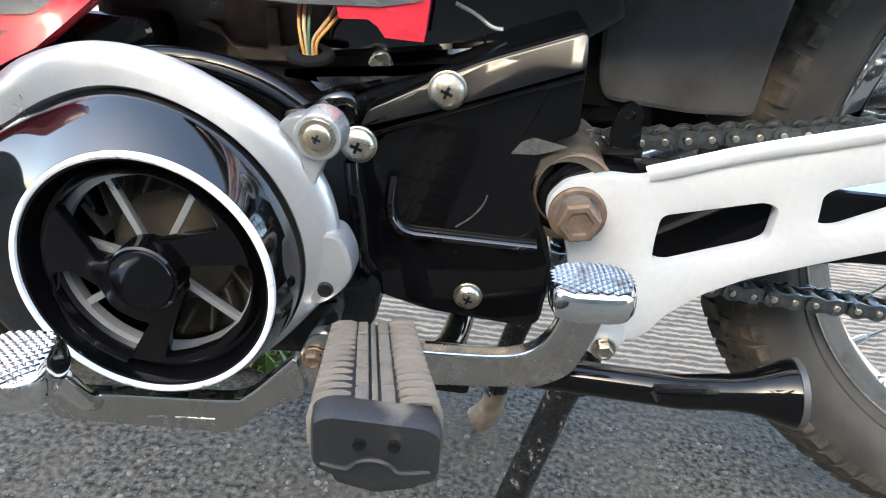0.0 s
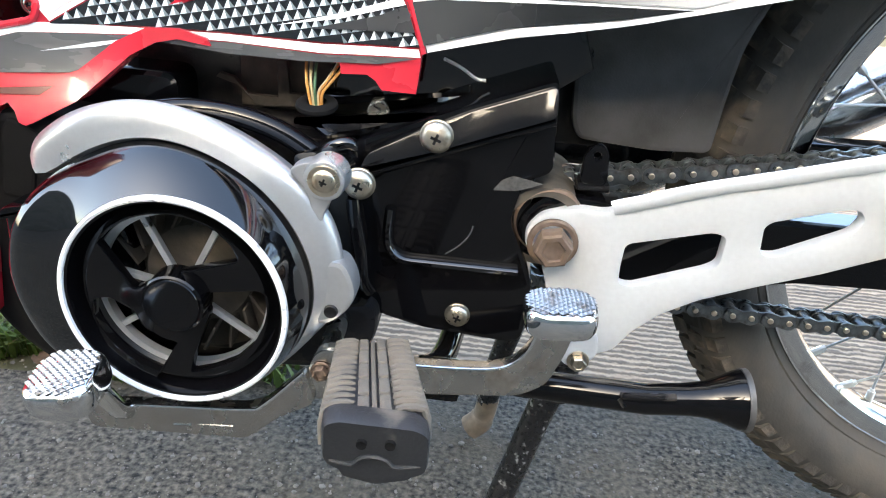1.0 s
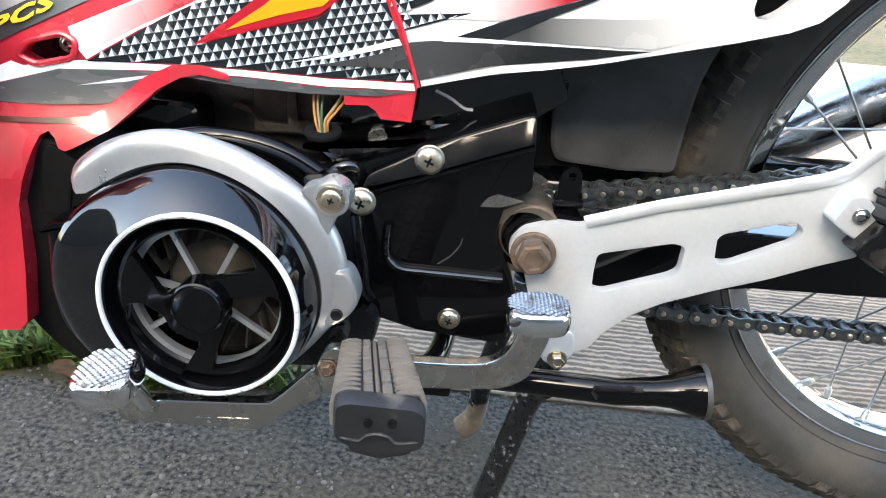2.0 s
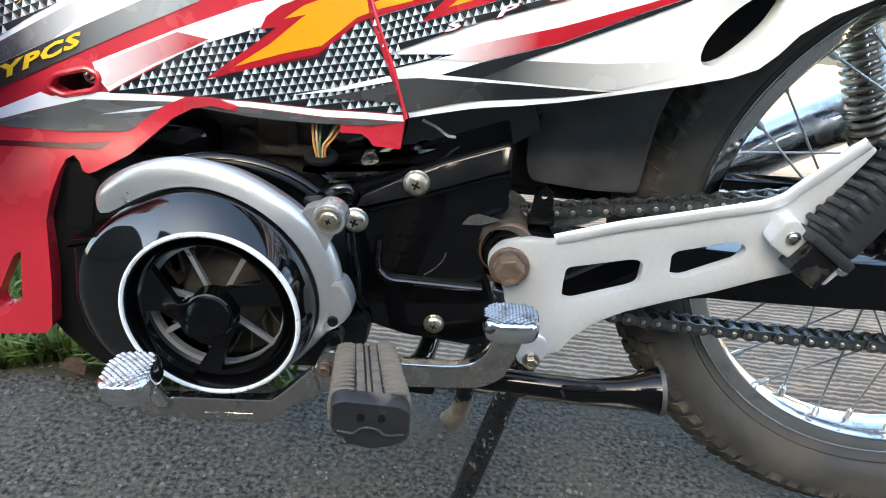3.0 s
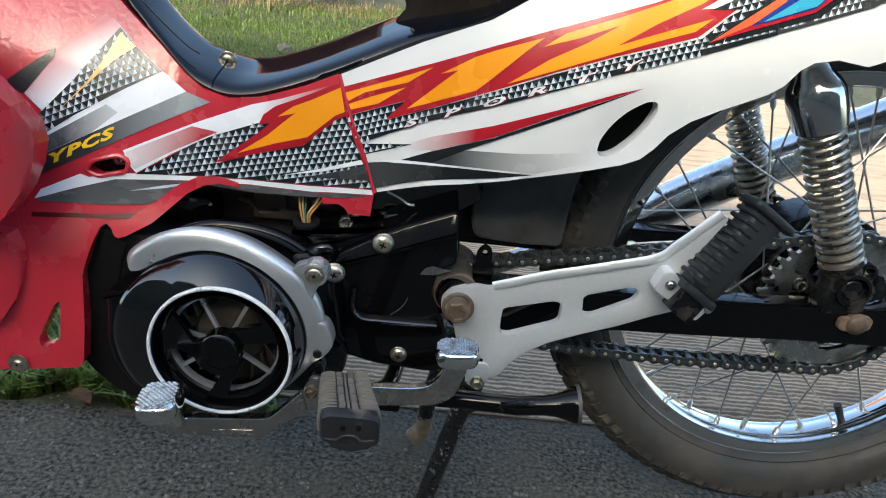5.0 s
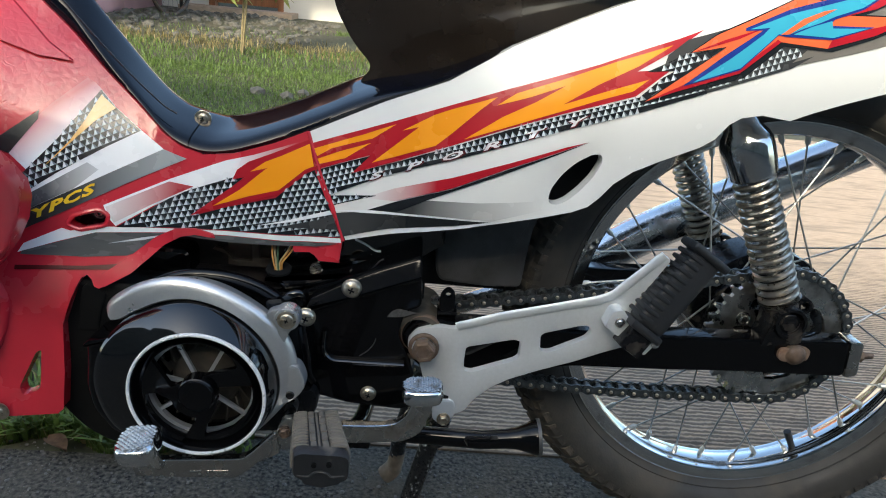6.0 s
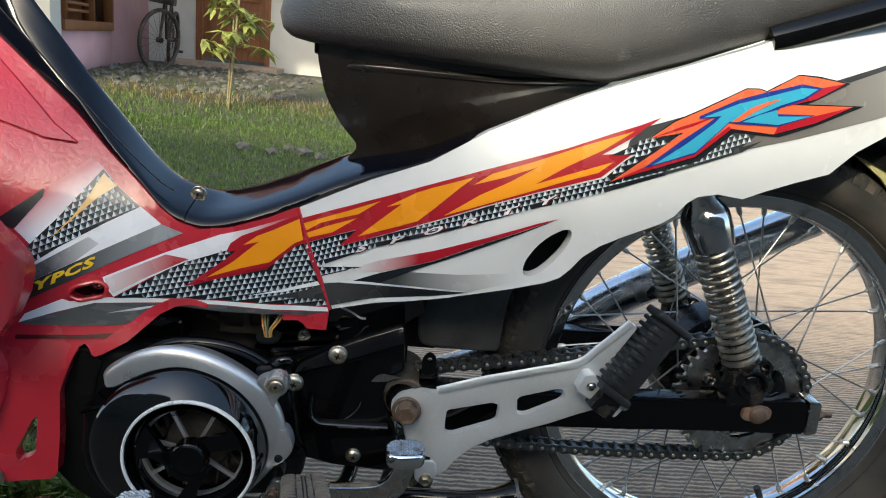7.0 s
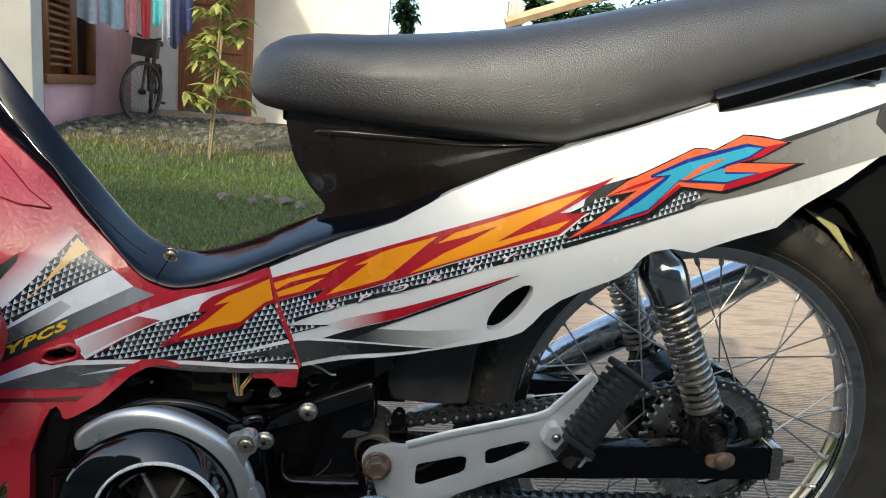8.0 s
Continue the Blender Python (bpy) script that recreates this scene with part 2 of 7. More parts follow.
# ---------------- shaping helpers ----------------
def part(name, bm, material, parent=None, label="", smooth=40.0):
    """Links a bmesh as one mesh object, under a thing or a part."""
    me = bpy.data.meshes.new(name)
    for e in bm.edges:
        if len(e.link_faces) == 2 and e.calc_face_angle(0.0) > radians(smooth):
            e.smooth = False
    bm.normal_update()
    for fc in bm.faces:
        fc.smooth = max(abs(c) for c in fc.normal) < 0.9999
    bm.to_mesh(me)
    bm.free()
    me.materials.append(material)
    ob = new(name, me)
    if parent is not None:
        ob.parent = parent
    if label:
        ob["label"] = label
    return ob


def shared(name, me, m, parent):
    ob = new(name, me)
    ob.parent, ob.matrix_basis = parent, m
    return ob


def mesh_of(name, bm, material):
    me = bpy.data.meshes.new(name)
    for fc in bm.faces:
        fc.smooth = True
    for e in bm.edges:
        if len(e.link_faces) == 2 and e.calc_face_angle(0.0) > radians(40):
            e.smooth = False
    bm.to_mesh(me)
    bm.free()
    me.materials.append(material)
    return me


def merge(bm, other):
    me = bpy.data.meshes.new("tmp")
    other.to_mesh(me)
    other.free()
    bm.from_mesh(me)
    bpy.data.meshes.remove(me)
    return bm


def box(x0, x1, y0, y1, z0, z1, bevel=0.0, seg=2, m=None):
    bm = bmesh.new()
    bmesh.ops.create_cube(bm, size=1)
    for v in bm.verts:
        v.co = Vector(((x0 + x1) / 2 + v.co.x * (x1 - x0), (y0 + y1) / 2 + v.co.y * (y1 - y0), (z0 + z1) / 2 + v.co.z * (z1 - z0)))
    if bevel:
        bmesh.ops.bevel(bm, geom=bm.edges[:], offset=bevel, segments=seg, affect="EDGES", profile=0.6)
    if m:
        bm.transform(m)
    return bm


def round_poly(pts, r, n=4):
    """Rounds the corners of a closed outline."""
    out = []
    k = len(pts)
    for i in range(k):
        p, a, b = Vector(pts[i]), Vector(pts[i - 1]), Vector(pts[(i + 1) % k])
        la, lb = (a - p).length, (b - p).length
        d = min(r, la * 0.45, lb * 0.45)
        s, e = p + (a - p) / la * d, p + (b - p) / lb * d
        for j in range(n + 1):
            t = j / n
            out.append(tuple(s * (1 - t) ** 2 + p * 2 * t * (1 - t) + e * t * t))
    return out


def prism(pts, y0, y1, bevel=0.0, seg=2, holes=(), warp=None):
    """An outline in x and z, drawn out from y0 (the near face) to y1, with holes through it."""
    bm = bmesh.new()
    if holes:
        ed = []
        for loop in (pts, *holes):
            vs = [bm.verts.new((x, y0, z)) for x, z in loop]
            ed += [bm.edges.new((vs[i], vs[(i + 1) % len(vs)])) for i in range(len(vs))]
        bmesh.ops.triangle_fill(bm, use_beauty=True, edges=ed)
    else:
        bm.faces.new([bm.verts.new((x, y0, z)) for x, z in pts])
    ex = bmesh.ops.extrude_face_region(bm, geom=bm.faces[:])
    for v in ex["geom"]:
        if isinstance(v, bmesh.types.BMVert):
            v.co.y = y1
    bmesh.ops.recalc_face_normals(bm, faces=bm.faces[:])
    if bevel:
        rim = [e for e in bm.edges if abs(e.verts[0].co.y - y0) < 1e-6 and abs(e.verts[1].co.y - y0) < 1e-6 and e.calc_face_angle(0) > 1]
        if y0 > y1:
            rim = []
        bmesh.ops.bevel(bm, geom=rim, offset=bevel, segments=seg, affect="EDGES", profile=0.6)
    if warp:
        bmesh.ops.triangulate(bm, faces=bm.faces[:])
        slice_grid(bm, 0.02)
        for v in bm.verts:
            v.co.y += warp(v.co.x, v.co.z)
    return bm


def slice_grid(bm, step):
    for ax in (0, 2):
        lo, hi = min(v.co[ax] for v in bm.verts), max(v.co[ax] for v in bm.verts)
        k = math.ceil(lo / step)
        while k * step < hi:
            co, no = [0, 0, 0], [0, 0, 0]
            co[ax], no[ax] = k * step, 1
            bmesh.ops.bisect_plane(bm, geom=bm.verts[:] + bm.edges[:] + bm.faces[:], plane_co=co, plane_no=no, dist=1e-6)
            k += 1


def fill(pts, holes=()):
    bm = bmesh.new()
    ed = []
    for loop in (pts, *holes):
        vs = [bm.verts.new((x, 0, z)) for x, z in loop]
        ed += [bm.edges.new((vs[i], vs[(i + 1) % len(vs)])) for i in range(len(vs))]
    bmesh.ops.triangle_fill(bm, use_beauty=True, edges=ed)
    return bm


def skin(pts, surf, thick, off=0.0, step=0.012, holes=(), lip=0.0):
    """A shell that follows y = surf(x, z), cut to an outline, with a turned-in edge."""
    bm = fill(pts, holes)
    slice_grid(bm, step)
    for v in bm.verts:
        v.co.y = surf(v.co.x, v.co.z) + off
    for fc in bm.faces:
        fc.normal_update()
        if fc.normal.y > 0:
            fc.normal_flip()
    if thick:
        border = [e for e in bm.edges if len(e.link_faces) == 1]
        if lip:
            for k in range(2):
                ex = bmesh.ops.extrude_edge_only(bm, edges=border)
                vs = [g for g in ex["geom"] if isinstance(g, bmesh.types.BMVert)]
                for v in vs:
                    v.co.y += lip if k == 0 else thick
                border = [g for g in ex["geom"] if isinstance(g, bmesh.types.BMEdge) and len(g.link_faces) == 1]
        else:
            ex = bmesh.ops.extrude_edge_only(bm, edges=border)
            for v in ex["geom"]:
                if isinstance(v, bmesh.types.BMVert):
                    v.co.y += thick
    bmesh.ops.recalc_face_normals(bm, faces=bm.faces[:])
    mean = sum(fc.normal.y * fc.calc_area() for fc in bm.faces)
    if mean > 0:
        bmesh.ops.reverse_faces(bm, faces=bm.faces[:])
    return bm


def lathe(profile, c, n=64, a0=0.0, a1=360.0):
    """Turns a profile of (radius, y) round an axis along y through c = (x, z)."""
    bm = bmesh.new()
    full = abs(a1 - a0) >= 359.9
    rows = []
    for i in range(n if full else n + 1):
        a = radians(a0 + (a1 - a0) * i / n)
        rows.append([bm.verts.new((c[0] + r * math.cos(a), y, c[1] + r * math.sin(a))) for r, y in profile])
    for i in range(n):
        p, q = rows[i], rows[(i + 1) % len(rows)]
        for j in range(len(profile) - 1):
            try:
                bm.faces.new((p[j], p[j + 1], q[j + 1], q[j]))
            except ValueError:
                pass
    bmesh.ops.remove_doubles(bm, verts=bm.verts[:], dist=1e-6)
    bmesh.ops.recalc_face_normals(bm, faces=bm.faces[:])
    return bm


def tube(path, r, n=10, caps=True, flat=None):
    """A rod along a path. r: one radius or one a point; flat: (a, b) half-widths in place of r."""
    bm = bmesh.new()
    P = [Vector(p) for p in path]
    rings = []
    up = None
    for i, p in enumerate(P):
        d = (P[min(i + 1, len(P) - 1)] - P[max(i - 1, 0)]).normalized()
        if up is None:
            up = Vector((0, 0, 1)) if abs(d.z) < 0.9 else Vector((0, 1, 0))
        side = d.cross(up).normalized()
        up = side.cross(d).normalized()
        rr = r[i] if isinstance(r, (list, tuple)) else r
        ring = []
        for k in range(n):
            a = 2 * math.pi * k / n
            u, w = (rr, rr) if flat is None else flat
            ring.append(bm.verts.new(p + side * math.cos(a) * u + up * math.sin(a) * w))
        rings.append(ring)
    for a, b in zip(rings, rings[1:]):
        for k in range(n):
            bm.faces.new((a[k], a[(k + 1) % n], b[(k + 1) % n], b[k]))
    if caps:
        bm.faces.new(rings[0][::-1])
        bm.faces.new(rings[-1])
    bmesh.ops.recalc_face_normals(bm, faces=bm.faces[:])
    return bm


def smooth_path(pts, n=8):
    """Catmull-Rom through the points."""
    P = [Vector(p) for p in pts]
    P = [P[0] * 2 - P[1], *P, P[-1] * 2 - P[-2]]
    out = []
    for i in range(1, len(P) - 2):
        for j in range(n):
            t = j / n
            a, b, c, d = P[i - 1:i + 3]
            out.append(0.5 * (2 * b + (c - a) * t + (2 * a - 5 * b + 4 * c - d) * t * t + (3 * b - a - 3 * c + d) * t ** 3))
    out.append(P[-2])
    return out


def lerp(x, xs, ys):
    return float(np.interp(x, xs, ys))


def ease(v):
    v = min(max(v, 0.0), 1.0)
    return v * v * (3 - 2 * v)


def empty(name, label, category, group="", kind=""):
    return tagged(new(name), label, category, group, kind)


def bolt(name, c, y, r, material, parent, label="", dome=0.6, washer=1.35, cross=True, hexa=False):
    """A bolt head that faces the near side, on its washer."""
    bm = lathe([(r * washer, y + r * 0.35), (r * washer, y + r * 0.15), (r * washer * 0.93, y + r * 0.1), (r, y + r * 0.1)], c, 28)
    if hexa:
        merge(bm, lathe([(r, y + r * 0.1), (r * 0.98, y - r * 0.75), (r * 0.86, y - r * 0.85), (r * 0.62, y - r * 0.85), (r * 0.55, y - r * 0.72), (0.0, y - r * 0.7)], c, 6, 12, 372))
    else:
        prof = [(r * math.cos(a), y + r * 0.1 - r * dome * math.sin(a)) for a in [radians(k * 90 / 8) for k in range(9)]]
        merge(bm, lathe([(r, y + r * 0.25), *prof], c, 28))
    ob = part(name, bm, material, parent, label)
    if cross:
        k = r * 0.34
        bm = bmesh.new()
        for ang in (20, 110):
            mm = Matrix.Translation((c[0], y - r * (dome * 0.98 - 0.1), c[1])) @ Matrix.Rotation(radians(ang), 4, "Y")
            merge(bm, box(-k, k, -0.0003, r * 0.3, -k * 0.25, k * 0.25, m=mm))
        part("slot", bm, M_ENGINE, ob)
    return ob

# ---------------- ground, house and distance ----------------
M_ASPH = mat("worn_asphalt", (0.055, 0.0495, 0.039), 0.9, vary=1.3, scale=170, bump=1.0, bscale=230, bdist=0.0022, dirt=(0.088, 0.077, 0.058), dirt_amount=0.5, dscale=9)
M_CONC = mat("grooved_concrete", (0.42, 0.303, 0.205), 0.9, vary=0.14, scale=34, bump=0.6, bscale=60, bdist=0.003, dirt=(0.20, 0.155, 0.115), dirt_amount=0.35, dscale=7, stretch=(0.7, 3.8, 1))
_nt = M_CONC.node_tree
_tc, _wv, _no, _mu, _bp, _mr, _hs = (_nt.nodes.new(k) for k in ("ShaderNodeTexCoord", "ShaderNodeTexWave", "ShaderNodeTexNoise", "ShaderNodeMath", "ShaderNodeBump", "ShaderNodeMapRange", "ShaderNodeHueSaturation"))
_wv.bands_direction = "Y"
for _k, _v in (("Scale", 27), ("Distortion", 4.0), ("Detail", 3), ("Detail Scale", 1.8), ("Detail Roughness", 0.7)):
    _wv.inputs[_k].default_value = _v
_no.inputs["Scale"].default_value = 22
_mu.operation = "MULTIPLY"
_sx, _fa, _m2, _sa = (_nt.nodes.new(k) for k in ("ShaderNodeSeparateXYZ", "ShaderNodeMapRange", "ShaderNodeMath", "ShaderNodeMapRange"))
_m2.operation = "MULTIPLY"
_nt.links.new(_tc.outputs["Object"], _sx.inputs[0])
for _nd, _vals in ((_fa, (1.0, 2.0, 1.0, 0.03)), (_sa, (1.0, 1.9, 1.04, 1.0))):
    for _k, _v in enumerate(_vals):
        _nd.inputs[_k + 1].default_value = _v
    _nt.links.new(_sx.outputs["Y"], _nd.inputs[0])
_nt.links.new(_tc.outputs["Object"], _wv.inputs["Vector"])
_nt.links.new(_tc.outputs["Object"], _no.inputs["Vector"])
_nt.links.new(_wv.outputs["Fac"], _mu.inputs[0])
_nt.links.new(_no.outputs["Fac"], _mu.inputs[1])
_nt.links.new(_mu.outputs[0], _m2.inputs[0])
_nt.links.new(_fa.outputs[0], _m2.inputs[1])
_nt.links.new(_m2.outputs[0], _bp.inputs["Height"])
_nt.links.new(_sa.outputs[0], _hs.inputs["Saturation"])
_bp.inputs["Strength"].default_value, _bp.inputs["Distance"].default_value = 0.55, 0.0022
_b = _nt.nodes["Principled BSDF"]
_nt.links.new(_b.inputs["Normal"].links[0].from_socket, _bp.inputs["Normal"])
_nt.links.new(_bp.outputs[0], _b.inputs["Normal"])
# Groove shade is painted into the colour too, fading out by y = 2.
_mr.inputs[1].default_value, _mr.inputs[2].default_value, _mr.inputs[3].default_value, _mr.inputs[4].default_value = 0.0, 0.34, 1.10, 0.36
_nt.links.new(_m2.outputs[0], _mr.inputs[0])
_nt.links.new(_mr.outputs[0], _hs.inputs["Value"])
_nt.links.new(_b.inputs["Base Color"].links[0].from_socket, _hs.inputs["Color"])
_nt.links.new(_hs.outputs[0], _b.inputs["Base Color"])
M_SOIL = mat("soil_and_turf", (0.055, 0.056, 0.027), 0.95, vary=0.5, scale=30, bump=0.8, bscale=60, dirt=(0.10, 0.075, 0.05), dirt_amount=0.5, dscale=1.2)
M_CREAM = mat("cream_wall_plaster", (0.66, 0.61, 0.52), 0.85, vary=0.05, scale=3, bump=0.15, bscale=60, dirt=(0.5, 0.46, 0.39), dirt_amount=0.2, dscale=0.8)
# Kept dark so the added shade walls reflect little in the black gloss.
M_ACROSS = mat("dark_shade_wall", (0.11, 0.105, 0.09), 0.9, vary=0.25, scale=2, bump=0.2, bscale=40, dirt=(0.05, 0.055, 0.04), dirt_amount=0.4, dscale=0.7)
M_PINK = mat("pink_wall_plaster", (0.64, 0.37, 0.38), 0.85, vary=0.06, scale=3, bump=0.15, bscale=60, dirt=(0.52, 0.29, 0.29), dirt_amount=0.2, dscale=0.8)
M_WOOD = mat("brown_varnished_wood", (0.23, 0.085, 0.03), 0.45, vary=0.25, scale=8, stretch=(6, 6, 0.6), bump=0.1, bscale=40)
M_GLASSDARK = mat("dark_window_pane", (0.02, 0.022, 0.026), 0.08, vary=0.1)
M_CYCLE = mat("rusty_black_cycle_frame", (0.03, 0.026, 0.024), 0.5, dirt=(0.16, 0.09, 0.05), dirt_amount=0.5)
M_RUBBLE = mat("pale_rubble", (0.115, 0.105, 0.085), 0.9, vary=0.3, scale=30)
M_STEM = mat("pale_green_brown_stem", (0.26, 0.20, 0.10), 0.8, vary=0.2)
M_ROOF = mat("clay_roof_tiles", (0.25, 0.10, 0.06), 0.8, vary=0.3, scale=6)


def leaf_mat(name, base, trans=0.35):
    m = mat(name, base, 0.5, vary=0.3, scale=30)
    nt = m.node_tree
    b = nt.nodes["Principled BSDF"]
    info, hs = nt.nodes.new("ShaderNodeNewGeometry"), nt.nodes.new("ShaderNodeHueSaturation")
    mr = nt.nodes.new("ShaderNodeMapRange")
    mr.inputs[3].default_value, mr.inputs[4].default_value = 0.6, 1.5
    nt.links.new(info.outputs["Random Per Island"], mr.inputs[0])
    nt.links.new(mr.outputs[0], hs.inputs["Value"])
    old = b.inputs["Base Color"].links[0].from_socket
    nt.links.new(old, hs.inputs["Color"])
    nt.links.new(hs.outputs[0], b.inputs["Base Color"])
    tr, add = nt.nodes.new("ShaderNodeBsdfTranslucent"), nt.nodes.new("ShaderNodeMixShader")
    nt.links.new(hs.outputs[0], tr.inputs[0])
    add.inputs[0].default_value = trans
    nt.links.new(b.outputs[0], add.inputs[1])
    nt.links.new(tr.outputs[0], add.inputs[2])
    nt.links.new(add.outputs[0], nt.nodes["Material Output"].inputs[0])
    return m


M_GRASS = leaf_mat("grass_blade", (0.12, 0.175, 0.04))
M_DRYGRASS = leaf_mat("dry_grass_blade", (0.24, 0.19, 0.08))
M_LEAF = leaf_mat("bright_leaf", (0.29, 0.31, 0.085))
M_DEADLEAF = mat("dry_brown_leaf", (0.17, 0.095, 0.05), 0.8, vary=0.3, scale=120, bump=0.4, bscale=200)
M_LEAFDK = leaf_mat("dark_tree_leaf", (0.045, 0.085, 0.025))


def ground_z(x, y):
    """Height of the yard: level by the road, rising gently to the house."""
    return 0.16 * ease((y - 3.5) / 4.5) - 0.006


bm = bmesh.new()
xs = [-600, -60, -12] + [-8 + 0.5 * i for i in range(33)] + [12, 60, 600]
ys = [-600, -60, -12, -6, -2, 0, 0.4] + [0.66 + 0.35 * i for i in range(30)] + [13, 18, 40, 120, 900]
grid = [[bm.verts.new((x, y, ground_z(x, y))) for y in ys] for x in xs]
for i in range(len(xs) - 1):
    for j in range(len(ys) - 1):
        bm.faces.new((grid[i][j], grid[i + 1][j], grid[i + 1][j + 1], grid[i][j + 1]))
tagged(part("ground", bm, M_SOIL), "patchy green grass and bare soil of a front yard", "ground", kind="structure")
bm = bmesh.new()
edge = [(-30.0, 0.65)] + [(-1.6 + 0.08 * i, 0.648 + 0.02 * noise.noise((i * 0.37, 1.3, 0))) for i in range(18)] + [(-0.155, 0.655), (-0.142, 0.704), (0.06, 0.705), (0.3, 0.706), (0.9, 0.71), (3, 0.72), (30, 0.75)]
far_v = [bm.verts.new((x, y, 0.0)) for x, y in edge]
near_v = [bm.verts.new((x, -4.2, 0.0)) for x, y in edge]
low_v = [bm.verts.new((x, y + 0.004, -0.03)) for x, y in edge]
for i in range(len(edge) - 1):
    bm.faces.new((near_v[i], near_v[i + 1], far_v[i + 1], far_v[i]))
    bm.faces.new((far_v[i], far_v[i + 1], low_v[i + 1], low_v[i]))
bmesh.ops.recalc_face_normals(bm, faces=bm.faces[:])
tagged(part("road", bm, M_ASPH), "worn grey asphalt road with loose grit", "road", kind="structure")
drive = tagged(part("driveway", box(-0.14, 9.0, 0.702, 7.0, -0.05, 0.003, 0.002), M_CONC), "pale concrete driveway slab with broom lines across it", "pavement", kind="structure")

# --- house ---
HZ = 0.16
tagged(part("wall_front_wing", box(-9.0, -2.92, 6.30, 6.50, 0.0, 3.1, 0.01), M_CREAM), "cream plastered wall of the house wing", "wall", kind="structure")
_m = Matrix.Translation((-2.95, 6.50, 0)) @ Matrix.Rotation(radians(7.2), 4, "Z")


def wing(x0, x1, y0, y1, z0, z1, bevel=0.0):
    return box(x0, x1, y0, y1, z0, z1, bevel, m=_m)


W0, W1, WZ0, WZ1 = 0.10, 1.75, 0.52, 1.75
for nm, a in (("wall_wing_side", (-0.2, 0, -0.15, W0, 0, 3.1)), ("wall_wing_low", (-0.2, 0, W0, W1, 0, WZ0)), ("wall_wing_high", (-0.2, 0, W0, W1, WZ1, 3.1)), ("wall_wing_end", (-0.2, 0, W1, 3.75, 0, 3.1))):
    tagged(part(nm, wing(*a), M_PINK), "pink plastered side wall of the house", "wall", kind="structure")
win = tagged(part("window_1", wing(-0.10, 0.03, W0, W1, WZ0, WZ0 + 0.09, 0.005), M_WOOD), "brown wooden window with louvred shutter and dark pane", "window", kind="structure")
part("window_frame", wing(-0.10, 0.03, W0, W0 + 0.08, WZ0 + 0.09, WZ1), M_WOOD, win)
part("window_frame", wing(-0.10, 0.03, W1 - 0.10, W1, WZ0 + 0.09, WZ1), M_WOOD, win)
part("window_frame", wing(-0.10, 0.03, 0.96, 1.04, WZ0 + 0.09, WZ1), M_WOOD, win)
part("window_frame", wing(-0.10, 0.03, W0 + 0.08, W1 - 0.1, WZ1 - 0.08, WZ1), M_WOOD, win)
part("pane", wing(-0.06, -0.05, 1.04, W1 - 0.1, WZ0 + 0.09, WZ1 - 0.08), M_GLASSDARK, win)
part("backing", wing(-0.09, -0.07, W0 + 0.08, 0.96, WZ0 + 0.09, WZ1 - 0.08), M_WOOD, win)
for k in range(15):
    part("slat", wing(-0.05, 0.012, W0 + 0.17, 0.89, WZ0 + 0.16 + k * 0.066, WZ0 + 0.19 + k * 0.066), M_WOOD, win)
YM = 10.15
DX0, DX1 = -2.78, -1.78
for nm, a, mt in (("wall_main_left", (-3.7, DX0, YM, YM + 0.2, 0, 3.1), M_CREAM), ("wall_main_right", (DX1, 0.0, YM, YM + 0.2, 0, 3.1), M_CREAM), ("wall_main_top", (DX0, DX1, YM, YM + 0.2, 2.35, 3.1), M_CREAM)):
    tagged(part(nm, box(*a), mt), "cream plastered house wall", "wall", kind="structure")
tagged(part("wall_corner", box(-0.14, 0.04, YM - 0.09, YM - 0.002, 0, 3.1, 0.01), M_CREAM), "pale pillar at the house corner", "wall", kind="structure")
tagged(part("wall_return", box(-0.2, 0.0, YM + 0.2, 18, 0, 3.1), M_CREAM), "cream side wall of the house", "wall", kind="structure")
tagged(part("roof", prism([(-9.5, 3.1), (-9.5, 3.25), (-1.2, 5.0), (0.9, 3.25), (0.9, 3.1)], YM - 0.75, 18, 0), M_ROOF), "clay tiled house roof", "roof", kind="structure")
tagged(part("roof_wing", prism([(-9.5, 3.1), (-9.5, 3.22), (-2.1, 3.22), (-2.1, 3.1)], 5.8, YM - 0.76, 0), M_ROOF), "clay tiled roof of the wing", "roof", kind="structure")
door = tagged(part("door_1", box(DX0 + 0.08, DX1 - 0.08, YM + 0.06, YM + 0.11, HZ + 0.10, 2.28, 0.004), M_WOOD), "brown panelled wooden front door, closed", "door", kind="structure")
part("door_frame", box(DX0, DX0 + 0.08, YM - 0.02, YM + 0.14, HZ + 0.05, 2.35, 0.004), M_WOOD, door)
part("door_frame", box(DX1 - 0.08, DX1, YM - 0.02, YM + 0.14, HZ + 0.05, 2.35, 0.004), M_WOOD, door)
for k in range(3):
    for j in range(2):
        part("door_panel", box(DX0 + 0.18 + j * 0.36, DX0 + 0.48 + j * 0.36, YM + 0.035, YM + 0.062, 0.42 + k * 0.62, 0.92 + k * 0.62, 0.012), M_WOOD, door)
tagged(part("doorstep", box(DX0 - 0.25, DX1 + 0.2, YM - 0.55, YM - 0.002, 0.0, HZ + 0.06, 0.01), M_CONC), "grey concrete doorstep", "step", kind="structure")
